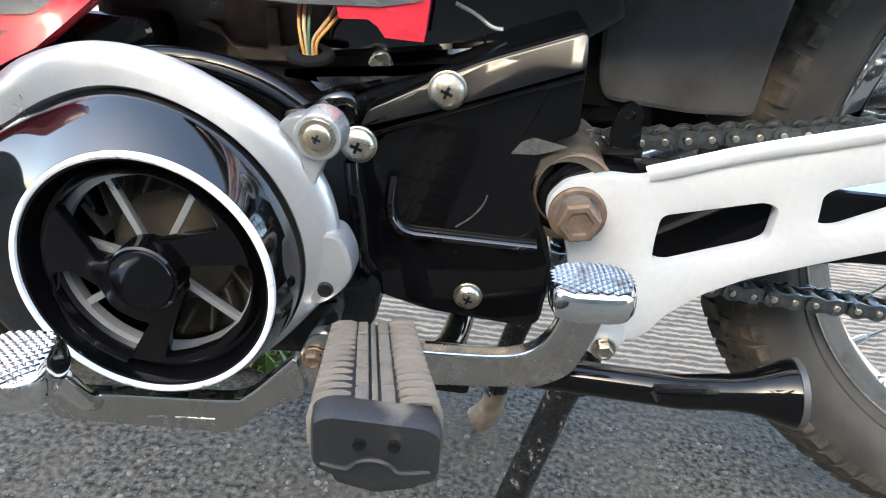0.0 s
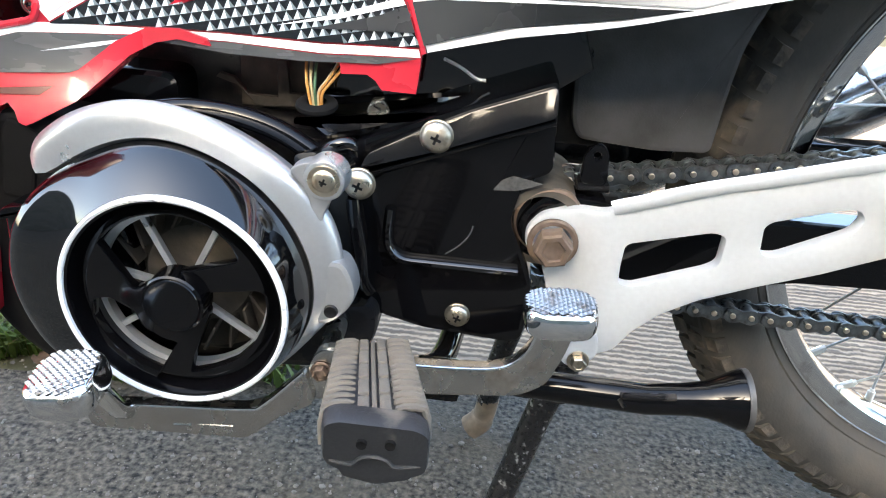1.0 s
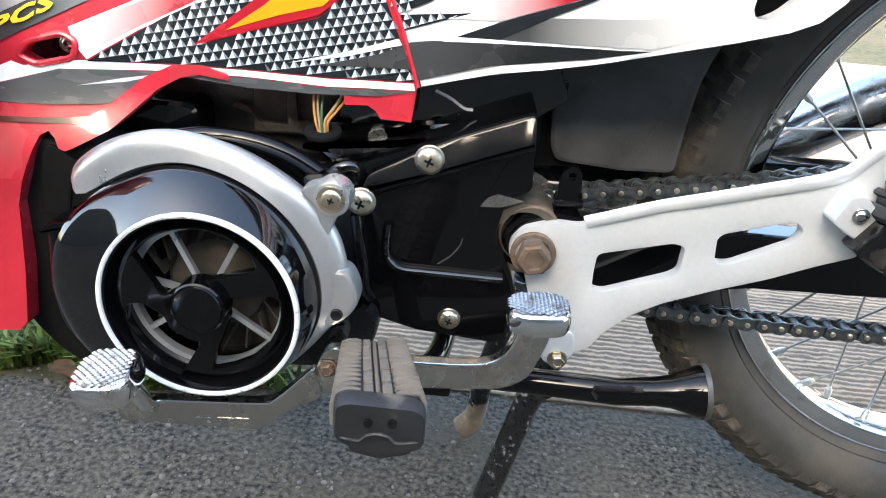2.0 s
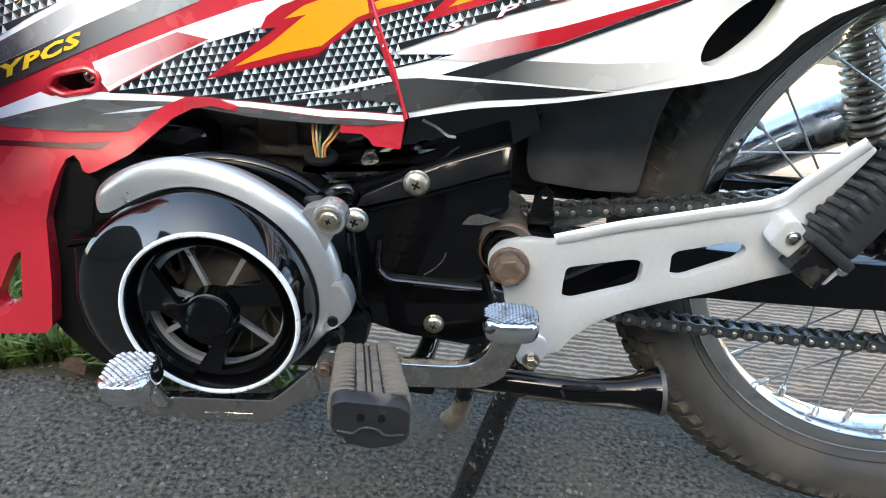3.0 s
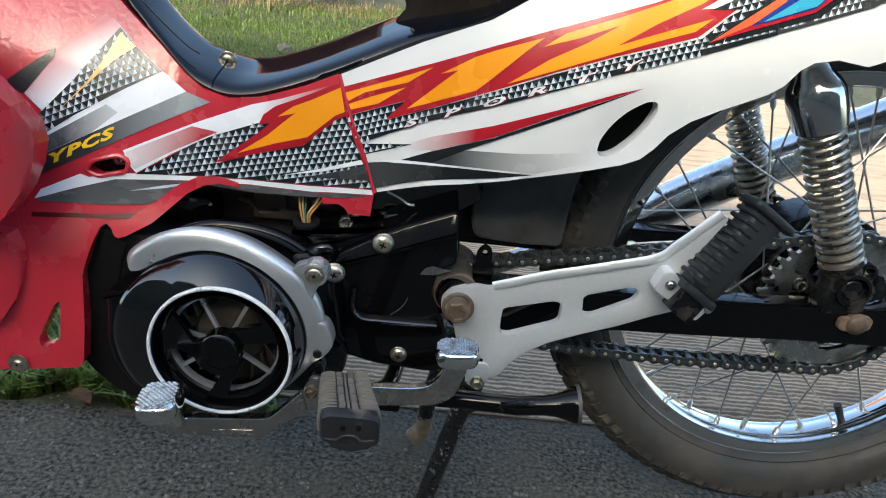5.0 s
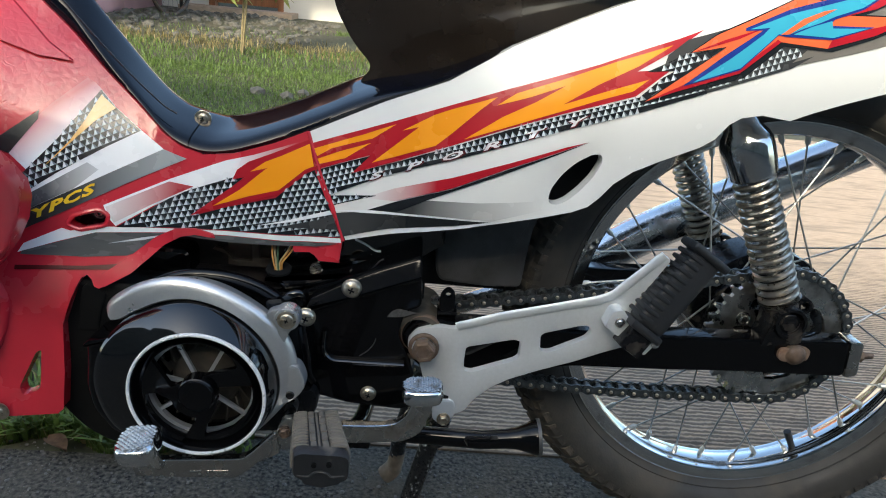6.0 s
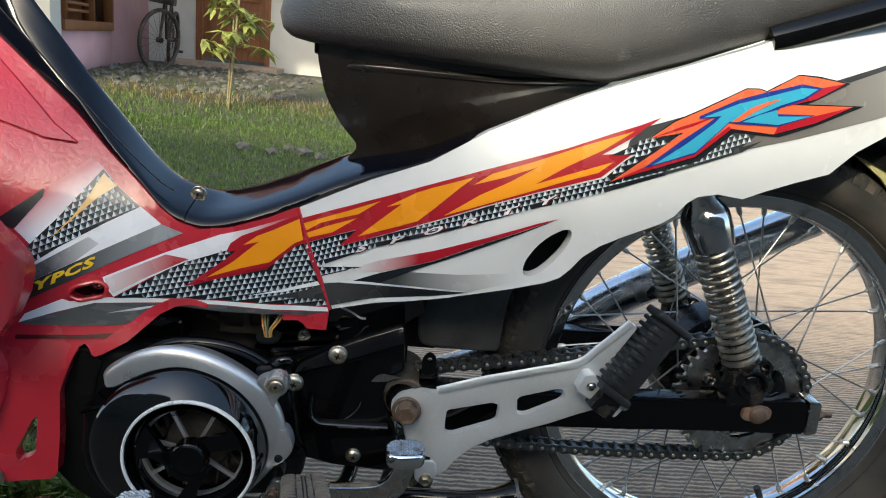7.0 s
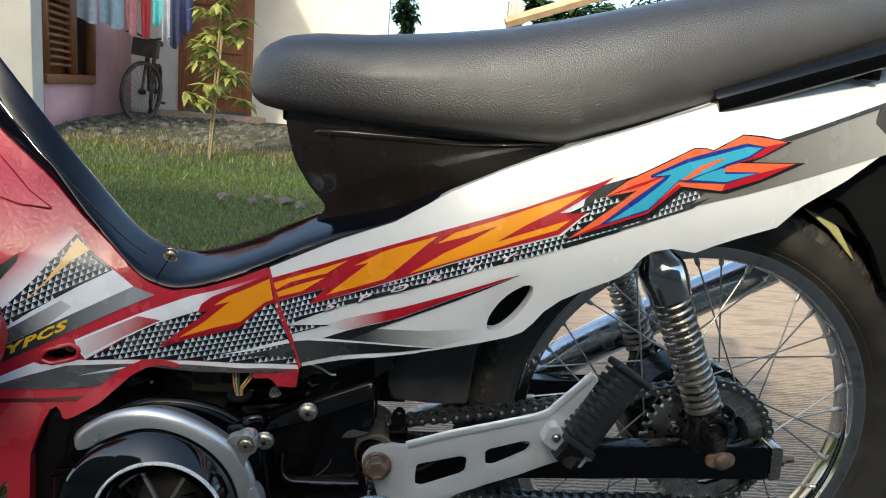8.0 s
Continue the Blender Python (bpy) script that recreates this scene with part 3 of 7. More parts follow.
# plain unseen walls added across the road; their heights shape the shade on this side
for nm, x0, x1, zt in (("added_shade_wall", -2.24, 14, 4.30), ("added_shade_wall_pier", -2.60, -2.242, 6.2), ("added_shade_wall_low", -3.20, -2.602, 4.22), ("added_shade_wall_middle", -7.4, -3.202, 6.2), ("added_shade_wall_tall", -16, -7.402, 9.5)):
    tagged(part(nm, box(x0, x1, -5.6, -5.3, 0.0, zt), M_ACROSS), "plain unseen wall added across the road to cast shade", "wall", kind="structure")


# --- sapling ---
def leaf(bm, p, d, size, droop):
    d = d.normalized()
    s = d.cross(Vector((0, 0, 1))).normalized() * size * 0.22
    up = Vector((0, 0, 1))
    pts = [p, p + d * size * 0.35 + s - up * droop * 0.1, p + d * size - up * droop * 0.5, p + d * size * 0.35 - s - up * droop * 0.1]
    mid = p + d * size * 0.4 + up * size * 0.03
    v = [bm.verts.new(q) for q in pts]
    c = bm.verts.new(mid)
    for k in range(4):
        bm.faces.new((v[k], v[(k + 1) % 4], c))


rnd = random.Random(5)
sap = empty("sapling", "young leafy sapling tied to a stake in the yard", "tree")
SP = Vector((-1.26, 5.55, ground_z(0, 5.55)))
part("trunk", tube(smooth_path([SP, SP + Vector((0.02, 0, 0.4)), SP + Vector((0.05, 0, 0.8)), SP + Vector((0.10, 0, 1.5)), SP + Vector((0.12, 0, 1.9))], 4), 0.008, 8), M_STEM, sap)
part("stake", tube([SP + Vector((0.015, -0.02, 0)), SP + Vector((0.09, -0.03, 0.95))], 0.009, 6), M_STEM, sap)
bm = bmesh.new()
for k in range(60):
    h = 0.46 + 1.45 * k / 59
    a = rnd.uniform(0, 2 * math.pi)
    base_p = SP + Vector((0.03 + 0.05 * h, 0, h))
    tip = base_p + Vector((math.cos(a), math.sin(a), rnd.uniform(-0.2, 0.35))) * rnd.uniform(0.1, 0.28)
    merge(bm, tube([base_p, tip], 0.003, 4))
    for j in range(11):
        q = base_p.lerp(tip, rnd.uniform(0.35, 1.1))
        b = rnd.uniform(0, 2 * math.pi)
        leaf(bm, q, Vector((math.cos(b), math.sin(b), rnd.uniform(-0.9, 0.1))), rnd.uniform(0.07, 0.15), 0.06)
part("crown", bm, M_LEAF, sap, "clusters of drooping bright green leaves")

# --- bicycle leaning in the corner ---
cyc = empty("bicycle", "old dark bicycle leaning against the house wall", "bicycle")
CM = Matrix.Translation((-2.72, 8.35, 0.13)) @ Matrix.Rotation(radians(99), 4, "Z") @ Matrix.Rotation(radians(6), 4, "X")


STEER = Matrix.Rotation(radians(-30), 4, "Z")


def cycle_part(nm, bm, mt):
    bm.transform(CM)
    return part(nm, bm, mt, cyc)


for cx in (0.0, 1.02):
    tyre_bm = lathe([(0.305, -0.012), (0.315, -0.02), (0.33, -0.022), (0.345, -0.012), (0.345, 0.012), (0.33, 0.022), (0.315, 0.02), (0.305, 0.012), (0.305, -0.012)], (cx, 0.345), 48)
    if cx == 0:
        tyre_bm.transform(STEER)
    w = cycle_part("wheel", tyre_bm, M_CYCLE)
    sp = bmesh.new()
    for k in range(18):
        a = 2 * math.pi * k / 18
        merge(sp, tube([(cx, 0, 0.345), (cx + 0.31 * math.cos(a), 0, 0.345 + 0.31 * math.sin(a))], 0.002, 4))
    merge(sp, lathe([(0.03, -0.03), (0.03, 0.03)], (cx, 0.345), 12))
    sp.transform(CM @ STEER if cx == 0 else CM)
    part("spokes", sp, M_CYCLE, w)
for a, b, r in (((0.0, 0.345), (0.12, 0.92), 0.016), ((0.12, 0.80), (0.48, 0.36), 0.018), ((0.12, 0.86), (0.62, 0.84), 0.016), ((0.48, 0.36), (0.62, 0.90), 0.016), ((0.48, 0.36), (1.02, 0.345), 0.012), ((0.62, 0.80), (1.02, 0.345), 0.010)):
    cycle_part("frame_tube", tube([(a[0], 0, a[1]), (b[0], 0, b[1])], r, 8), M_CYCLE)
cycle_part("handlebar", tube(smooth_path([(0.28, -0.28, 0.98), (0.14, -0.2, 1.0), (0.13, 0, 0.94), (0.14, 0.2, 1.0), (0.28, 0.28, 0.98)], 5), 0.012, 8), M_CYCLE)
cycle_part("saddle", box(0.52, 0.76, -0.07, 0.07, 0.90, 0.96, 0.02), M_CYCLE)
cycle_part("basket", box(-0.16, 0.06, -0.13, 0.13, 0.74, 0.93, 0.01), M_CYCLE)
cycle_part("pedal", box(0.56, 0.66, -0.18, -0.10, 0.22, 0.25, 0.005), M_CYCLE)

# ---------------- motorcycle ----------------
MID = 0.555          # the bike's middle plane, along y
bike = empty("motorcycle", "red and white underbone motorcycle on its centre stand", "motorcycle")

BX = [-0.45, -0.25, -0.1, 0.05, 0.2, 0.35, 0.52, 0.75]
BY = [0.40, 0.44, 0.452, 0.456, 0.420, 0.408, 0.432, 0.475]
ZC = [0.6, 0.45, 0.42, 0.43, 0.49, 0.56, 0.63, 0.70]


def soft_lerp(x, xs, ys):
    """Like lerp, with the kinks at the knots rounded off."""
    return (lerp(x - 0.035, xs, ys) + lerp(x, xs, ys) + lerp(x + 0.035, xs, ys)) / 3


def side(x, z):
    """The near skin of the fairing: y at x and z."""
    d = z - soft_lerp(x, BX, ZC)
    return soft_lerp(x, BX, BY) + 0.10 * d + min(1.2 * d * d, 0.02) - 0.03 * ease((0.40 - z) / 0.08) * ease((-0.08 - x) / 0.06) + 1.2 * max(0.0, z - 0.49) ** 2 * ease((-0.08 - x) / 0.08) + 0.2 * max(0.0, z - 0.41) * ease((-0.04 - x) / 0.12)


# --- fairing panels ---
SLOT = round_poly([(-0.204, 0.402), (-0.1981, 0.4109), (-0.1756, 0.4175), (-0.1662, 0.4128), (-0.169, 0.403), (-0.193, 0.397)], 0.004)
GUSSET_HOLE = round_poly([(-0.2247, 0.2833), (-0.2296, 0.2804), (-0.2451, 0.245), (-0.2422, 0.2359), (-0.2267, 0.2434)], 0.004)
front_outline = [(0.011, 0.503), (-0.018, 0.49), (-0.0562, 0.4769), (-0.0849, 0.4733), (-0.1071, 0.4785), (-0.1248, 0.4896), (-0.1477, 0.5098), (-0.1793, 0.5355), (-0.2148, 0.5667), (-0.2507, 0.5956), (-0.3989, 0.7161), (-0.527, 0.7119), (-0.4588, 0.4471), (-0.4, 0.3), (-0.3, 0.216), (-0.249, 0.2152), (-0.212, 0.217), (-0.207, 0.223), (-0.205, 0.26), (-0.205, 0.293), (-0.205, 0.309), (-0.199, 0.326), (-0.192, 0.346), (-0.188, 0.355), (-0.183, 0.358), (-0.1785, 0.354), (-0.1755, 0.348), (-0.1715, 0.3465), (-0.166, 0.349), (-0.143, 0.362), (-0.1159, 0.3881), (-0.1018, 0.3962), (-0.0888, 0.3992), (-0.051, 0.395), (0.003, 0.394), (0.004, 0.388), (0.019, 0.389), (0.024, 0.386), (0.028, 0.381), (0.048, 0.381), (0.05, 0.404), (0.037, 0.44), (0.022, 0.473)]
front_panel = part("front_panel", skin(front_outline, side, 0.012, holes=(SLOT, GUSSET_HOLE), lip=0.0015), M_RED, bike, "glossy red front leg panel with scratches")
side_outline = [(0.0135, 0.5030), (0.0440, 0.5180), (0.0820, 0.5370), (0.1380, 0.5620), (0.1920, 0.5980), (0.2450, 0.6250), (0.2790, 0.6410), (0.3500, 0.6690), (0.4360, 0.7010), (0.5240, 0.7410), (0.6280, 0.7820), (0.7400, 0.8200), (0.7600, 0.7600), (0.7000, 0.7100), (0.6370, 0.6710), (0.5970, 0.6410), (0.5480, 0.6120), (0.5226, 0.5888), (0.4874, 0.5780), (0.4572, 0.5675), (0.4365, 0.5592), (0.4253, 0.5604), (0.4098, 0.5622), (0.3905, 0.5585), (0.3806, 0.5519), (0.3706, 0.5389), (0.3594, 0.5311), (0.3408, 0.5225), (0.3225, 0.5138), (0.3044, 0.5039), (0.2893, 0.4910), (0.2800, 0.4780), (0.2705, 0.4680), (0.2564, 0.4611), (0.2321, 0.4536), (0.2025, 0.4455), (0.1526, 0.4310), (0.0953, 0.4175), (0.0530, 0.4050), (0.0395, 0.4400), (0.0245, 0.4730)]
HOLE = round_poly([(0.2351, 0.4712), (0.2364, 0.4802), (0.2445, 0.4940), (0.2554, 0.5058), (0.2689, 0.5149), (0.2767, 0.5157), (0.2778, 0.5084), (0.2719, 0.4945), (0.2616, 0.4804), (0.2515, 0.4704), (0.2439, 0.4664), (0.2373, 0.4667)], 0.006)


def white_side(x, z):
    """The rear panel's skin: it dips round the slanted hole and rolls out at the lower edge."""
    u, v = (x - 0.256), (z - 0.493)
    a, b = u * 0.62 + v * 0.78, -u * 0.78 + v * 0.62
    dish = math.exp(-((a / 0.036) ** 2 + (b / 0.018) ** 2))
    return side(x, z) + 0.006 * dish


side_panel = part("side_panel", skin(side_outline, white_side, 0.014, holes=(HOLE,), lip=0.002, step=0.01), M_WHITE, bike, "white rear side panel with orange and red stickers")
# Dark sheet added behind the hole to stand in for the shade inside.
part("hole_dark_sheet", prism([(0.218, 0.452), (0.220, 0.50), (0.25, 0.532), (0.30, 0.535), (0.295, 0.49), (0.262, 0.455)], 0.452, 0.468), M_MATTE, bike)
part("panel_edge", tube([(x, side(x, z) - 0.0005, z) for x, z in ((0.012, 0.503), (0.023, 0.473), (0.038, 0.44), (0.051, 0.404))], 0.0016, 8), M_RED, bike, "thin red seam edge")


def inside(p, poly):
    x, z = p
    hit = False
    for i in range(len(poly)):
        (x0, z0), (x1, z1) = poly[i - 1], poly[i]
        if (z0 > z) != (z1 > z) and x < (x1 - x0) * (z - z0) / (z1 - z0) + x0:
            hit = not hit
    return hit


CHECKS = []


def decal(panel, name, material, pts, layer=1):
    """A film stuck on the fairing, a fraction of a millimetre proud of it for each layer."""
    surf = white_side if panel is side_panel else side
    ob = part(name, skin(pts, surf, 0.0, off=-0.0004 * layer - 0.0002, step=0.01), material, panel)
    if name == "check_field":
        CHECKS.append((panel, pts, surf))
    return ob


part("slot_rim", tube([(x, side(x, z) - 0.0006, z) for x, z in SLOT + SLOT[:1]], 0.0022, 8), M_RED, front_panel)
ARCH = [(-0.166, 0.349), (-0.143, 0.362), (-0.1159, 0.3881), (-0.1018, 0.3962), (-0.0888, 0.3992), (-0.07, 0.397)]
ARCH_TOP = [(-0.072, 0.4011), (-0.0878, 0.4052), (-0.1058, 0.4042), (-0.1239, 0.3951), (-0.149, 0.374), (-0.17, 0.3595)]
part("arch_lip", skin(ARCH + ARCH_TOP, side, 0.008, off=-0.0028, lip=0.0016), M_RED, front_panel)
bolt("slot_bolt", (-0.1830, 0.4075), 0.4635, 0.0042, M_STEEL, bike)
# Added dark sheet: keeps the slot black and hides the yard beyond.
part("slot_dark_sheet", prism(round_poly([(-0.212, 0.392), (-0.212, 0.418), (-0.160, 0.424), (-0.158, 0.398)], 0.004), 0.466, 0.47), M_BLACK2, front_panel)
decal(front_panel, "dark_corner", M_STK_BLACK, [(-0.2670, 0.4736), (-0.2326, 0.5014), (-0.2326, 0.4937), (-0.2539, 0.4630), (-0.2648, 0.4669)], 2)
decal(front_panel, "white_band", M_STK_TOPFADE, [(-0.2539, 0.4630), (-0.2321, 0.4971), (-0.2241, 0.5068), (-0.1967, 0.5313), (-0.1892, 0.5275), (-0.1829, 0.5221), (-0.1683, 0.5074), (-0.1440, 0.4895), (-0.1215, 0.4746), (-0.1749, 0.4469), (-0.2379, 0.4133), (-0.2394, 0.4494)], 1)
decal(front_panel, "lead_fade", M_STK_LEADFADE, [(-0.2377, 0.4275), (-0.1881, 0.4586), (-0.1778, 0.4527), (-0.1987, 0.4345), (-0.2379, 0.4138)], 2)
decal(front_panel, "check_field", M_STK_BLACK, [(-0.2421, 0.4463), (-0.2162, 0.4765), (-0.1833, 0.5215), (-0.1683, 0.5074), (-0.1440, 0.4890), (-0.1732, 0.4728), (-0.1945, 0.4597), (-0.2140, 0.4476), (-0.2378, 0.4305)], 2)
decal(front_panel, "flash", M_STK_PALEORANGE, [(-0.2242, 0.4531), (-0.2042, 0.4768), (-0.1931, 0.4951), (-0.1821, 0.5177), (-0.1678, 0.5070), (-0.1834, 0.4957), (-0.1965, 0.4822)], 4)
decal(front_panel, "grey_band", M_STK_BANDFADE, [(-0.2384, 0.4133), (-0.1749, 0.4469), (-0.1215, 0.4746), (-0.0992, 0.4682), (-0.1508, 0.4428), (-0.2416, 0.3953)], 2)
decal(front_panel, "white_wedge", M_STK_WEDGEFADE, [(-0.1719, 0.4214), (-0.1142, 0.4486), (-0.0625, 0.4704), (-0.0366, 0.4779), (-0.0110, 0.4871), (0.0130, 0.4963), (-0.0210, 0.4797), (-0.0414, 0.4708), (-0.0515, 0.4627), (-0.0553, 0.4540), (-0.0954, 0.4399), (-0.1283, 0.4230), (-0.1607, 0.4026), (-0.1670, 0.4104)], 1)
decal(front_panel, "pink_fade", M_STK_PINKFADE, [(-0.1699, 0.4200), (-0.1141, 0.4466), (-0.0914, 0.4439), (-0.1294, 0.4244), (-0.1621, 0.4058), (-0.1661, 0.4131)], 2)
decal(front_panel, "white_strip", M_STK_WHITE, [(-0.2461, 0.3743), (-0.2414, 0.3824), (-0.2084, 0.3981), (-0.2010, 0.3958), (-0.1835, 0.3990), (-0.1658, 0.4018), (-0.1125, 0.4033), (-0.0603, 0.4042), (-0.0071, 0.4038), (0.0480, 0.4062), (0.0493, 0.4018), (-0.0070, 0.3987), (-0.0603, 0.4002), (-0.1125, 0.3994), (-0.1786, 0.3955), (-0.2133, 0.3852)], 1)
decal(front_panel, "check_field", M_STK_BLACK, [(-0.1608, 0.4015), (-0.1132, 0.4313), (-0.0954, 0.4404), (-0.0554, 0.4556), (-0.0439, 0.4576), (-0.0888, 0.4174), (-0.0607, 0.4271), (-0.0148, 0.4399), (0.0140, 0.4655), (0.0202, 0.4687), (0.0282, 0.4517), (0.0374, 0.4328), (0.0448, 0.4155), (0.0485, 0.4074), (-0.0072, 0.4049), (-0.0603, 0.4053), (-0.1124, 0.4044)], 2)
decal(front_panel, "red_flash", M_STK_RED, [(-0.0935, 0.4170), (-0.0428, 0.4572), (-0.0553, 0.4540), (-0.0515, 0.4632), (-0.0414, 0.4713), (-0.0211, 0.4802), (0.0136, 0.4958), (0.0223, 0.4700), (0.0139, 0.4665), (-0.0138, 0.4421), (-0.0607, 0.4276)], 3)
decal(front_panel, "orange_flash", M_STK_ORANGE, [(-0.0728, 0.4277), (-0.0481, 0.4452), (-0.0265, 0.4648), (-0.0234, 0.4671), (-0.0389, 0.4627), (-0.0258, 0.4726), (-0.0105, 0.4795), (0.0143, 0.4923), (0.0194, 0.4723), (0.0112, 0.4684), (-0.0120, 0.4476), (-0.0400, 0.4395)], 4)
decal(front_panel, "white_streak", M_STK_WHITE, [(-0.0329, 0.4118), (0.0030, 0.4213), (0.0368, 0.4328), (0.0392, 0.4292), (0.0031, 0.4185)], 4)
decal(front_panel, "grey_wedge", M_STK_DKGREY, [(-0.0138, 0.4117), (0.0244, 0.4221), (0.0397, 0.4293), (0.0454, 0.4150), (0.0140, 0.4133)], 5)
decal(front_panel, "grey_swoosh", M_STK_GREY, [(-0.2419, 0.3759), (-0.1786, 0.3955), (-0.1012, 0.3996), (-0.1314, 0.3825), (-0.1496, 0.3762), (-0.1871, 0.3733), (-0.2435, 0.3729)], 2)
decal(front_panel, "swoosh_streak", M_STK_SILVER, [(-0.1672, 0.3862), (-0.1381, 0.3930), (-0.1032, 0.3995), (-0.1355, 0.3910)], 3)
decal(front_panel, "dark_swoosh", M_STK_DKRED, [(-0.2468, 0.3636), (-0.1861, 0.3656), (-0.1503, 0.3693), (-0.1566, 0.3637), (-0.2468, 0.3598)], 2)
decal(front_panel, "grey_under", M_STK_GREY, [(-0.1125, 0.3983), (-0.0603, 0.3997), (-0.0070, 0.3981), (0.0482, 0.4011), (0.0255, 0.3958), (-0.0176, 0.3933), (-0.0603, 0.3935), (-0.0970, 0.3965)], 2)
decal(side_panel, "red_flash", M_STK_RED, [(0.0164, 0.4930), (0.0616, 0.5097), (0.0925, 0.5217), (0.1423, 0.5424), (0.1900, 0.5620), (0.2638, 0.5906), (0.3039, 0.6087), (0.3284, 0.6189), (0.3466, 0.6275), (0.3270, 0.6106), (0.2959, 0.5886), (0.3244, 0.5938), (0.2970, 0.5682), (0.2675, 0.5574), (0.2398, 0.5476), (0.1932, 0.5289), (0.1454, 0.5075), (0.0954, 0.4858), (0.0545, 0.4693), (0.0713, 0.4881), (0.0223, 0.4695)], 1)
decal(side_panel, "orange_flash", M_STK_ORANGE, [(0.0178, 0.4881), (0.0620, 0.5052), (0.0938, 0.5189), (0.0728, 0.5035), (0.0353, 0.4904), (0.0220, 0.4818)], 2)
decal(side_panel, "orange_flash", M_STK_ORANGE, [(0.0222, 0.4793), (0.0419, 0.4880), (0.0715, 0.4993), (0.0481, 0.4826), (0.0246, 0.4749)], 2)
decal(side_panel, "orange_flash", M_STK_ORANGE, [(0.0734, 0.4817), (0.1146, 0.5194), (0.0999, 0.5143), (0.1280, 0.5321), (0.1436, 0.5392), (0.1815, 0.5543), (0.1674, 0.5414), (0.1444, 0.5182), (0.1308, 0.5053), (0.0951, 0.4903)], 2)
decal(side_panel, "orange_flash", M_STK_ORANGE, [(0.1812, 0.5471), (0.1975, 0.5596), (0.2368, 0.5760), (0.2775, 0.5944), (0.3230, 0.6129), (0.2964, 0.5928), (0.2655, 0.5745), (0.2375, 0.5549), (0.2663, 0.5671), (0.3064, 0.5832), (0.2942, 0.5721), (0.2670, 0.5616), (0.2164, 0.5405), (0.1554, 0.5144), (0.1874, 0.5383), (0.2150, 0.5546), (0.2383, 0.5706), (0.2098, 0.5578)], 2)
decal(side_panel, "check_field", M_STK_BLACK, [(0.0218, 0.4689), (0.0714, 0.4876), (0.0545, 0.4693), (0.0955, 0.4853), (0.1455, 0.5065), (0.1933, 0.5279), (0.2399, 0.5467), (0.2677, 0.5560), (0.2972, 0.5668), (0.3317, 0.5756), (0.3547, 0.5829), (0.3557, 0.5765), (0.3329, 0.5677), (0.2967, 0.5530), (0.2693, 0.5428), (0.2414, 0.5334), (0.1947, 0.5144), (0.1466, 0.4946), (0.0962, 0.4756), (0.0652, 0.4614), (0.0355, 0.4472)], 2)
decal(side_panel, "check_field", M_STK_DKGREY, [(0.3547, 0.5829), (0.3925, 0.5946), (0.4261, 0.6076), (0.4455, 0.6149), (0.4270, 0.6031), (0.3790, 0.5856), (0.3557, 0.5769)], 2)
decal(side_panel, "check_field", M_STK_BLACK, [(0.0355, 0.4466), (0.0809, 0.4523), (0.0403, 0.4380)], 1)
decal(side_panel, "red_spear", M_STK_REDFADE, [(0.0662, 0.4477), (0.0973, 0.4617), (0.1480, 0.4791), (0.1963, 0.4988), (0.2433, 0.5185), (0.2634, 0.5252), (0.2436, 0.5161), (0.1968, 0.4943), (0.1489, 0.4694), (0.0983, 0.4497)], 1)
decal(side_panel, "black_spear", M_STK_BLACK, [(0.0696, 0.4363), (0.0983, 0.4492), (0.1490, 0.4689), (0.1969, 0.4938), (0.2639, 0.5253), (0.1972, 0.4908), (0.1590, 0.4715), (0.1279, 0.4556), (0.0991, 0.4391)], 2)
decal(side_panel, "grey_swoosh", M_STK_FADE, [(0.0696, 0.4363), (0.1279, 0.4550), (0.1754, 0.4598), (0.2309, 0.4689), (0.2297, 0.4598), (0.1873, 0.4445), (0.1255, 0.4407)], 1)
decal(side_panel, "black_swoosh", M_STK_BLKFADE, [(0.0397, 0.4304), (0.0697, 0.4358), (0.1256, 0.4397), (0.1865, 0.4433), (0.1522, 0.4348), (0.0949, 0.4230), (0.0683, 0.4146), (0.0495, 0.4081)], 2)
decal(side_panel, "white_lip", M_STK_WHITE, [(0.0940, 0.4201), (0.1002, 0.4239), (0.1523, 0.4342), (0.1865, 0.4433), (0.1677, 0.4356), (0.1268, 0.4250), (0.0973, 0.4190)], 3)
decal(side_panel, "white_streak", M_STK_WHITE, [(0.0411, 0.4332), (0.0696, 0.4374), (0.0991, 0.4391), (0.1865, 0.4433), (0.1256, 0.4391), (0.0671, 0.4343)], 3)
decal(side_panel, "grey_fade", M_STK_TAIL, [(0.4669, 0.6591), (0.5513, 0.6899), (0.6385, 0.7234), (0.6443, 0.6715), (0.5564, 0.6429), (0.4828, 0.6199), (0.4124, 0.6007), (0.3702, 0.5860), (0.4136, 0.6193)], 1)
decal(side_panel, "dark_streak", M_STK_DKGREY, [(0.5131, 0.6764), (0.5512, 0.6904), (0.6384, 0.7246), (0.6387, 0.7200), (0.5578, 0.6881), (0.5269, 0.6757)], 2)
decal(side_panel, "check_field", M_STK_BLACK, [(0.3033, 0.5890), (0.3325, 0.6057), (0.3622, 0.6141), (0.3661, 0.6149), (0.3388, 0.5938), (0.3044, 0.5659), (0.2934, 0.5610), (0.3175, 0.5861), (0.3269, 0.5923)], 2)
decal(side_panel, "check_field", M_STK_DKGREY, [(0.3720, 0.5850), (0.3837, 0.5929), (0.4141, 0.6199), (0.4385, 0.6193), (0.4238, 0.6052), (0.3954, 0.5931)], 2)
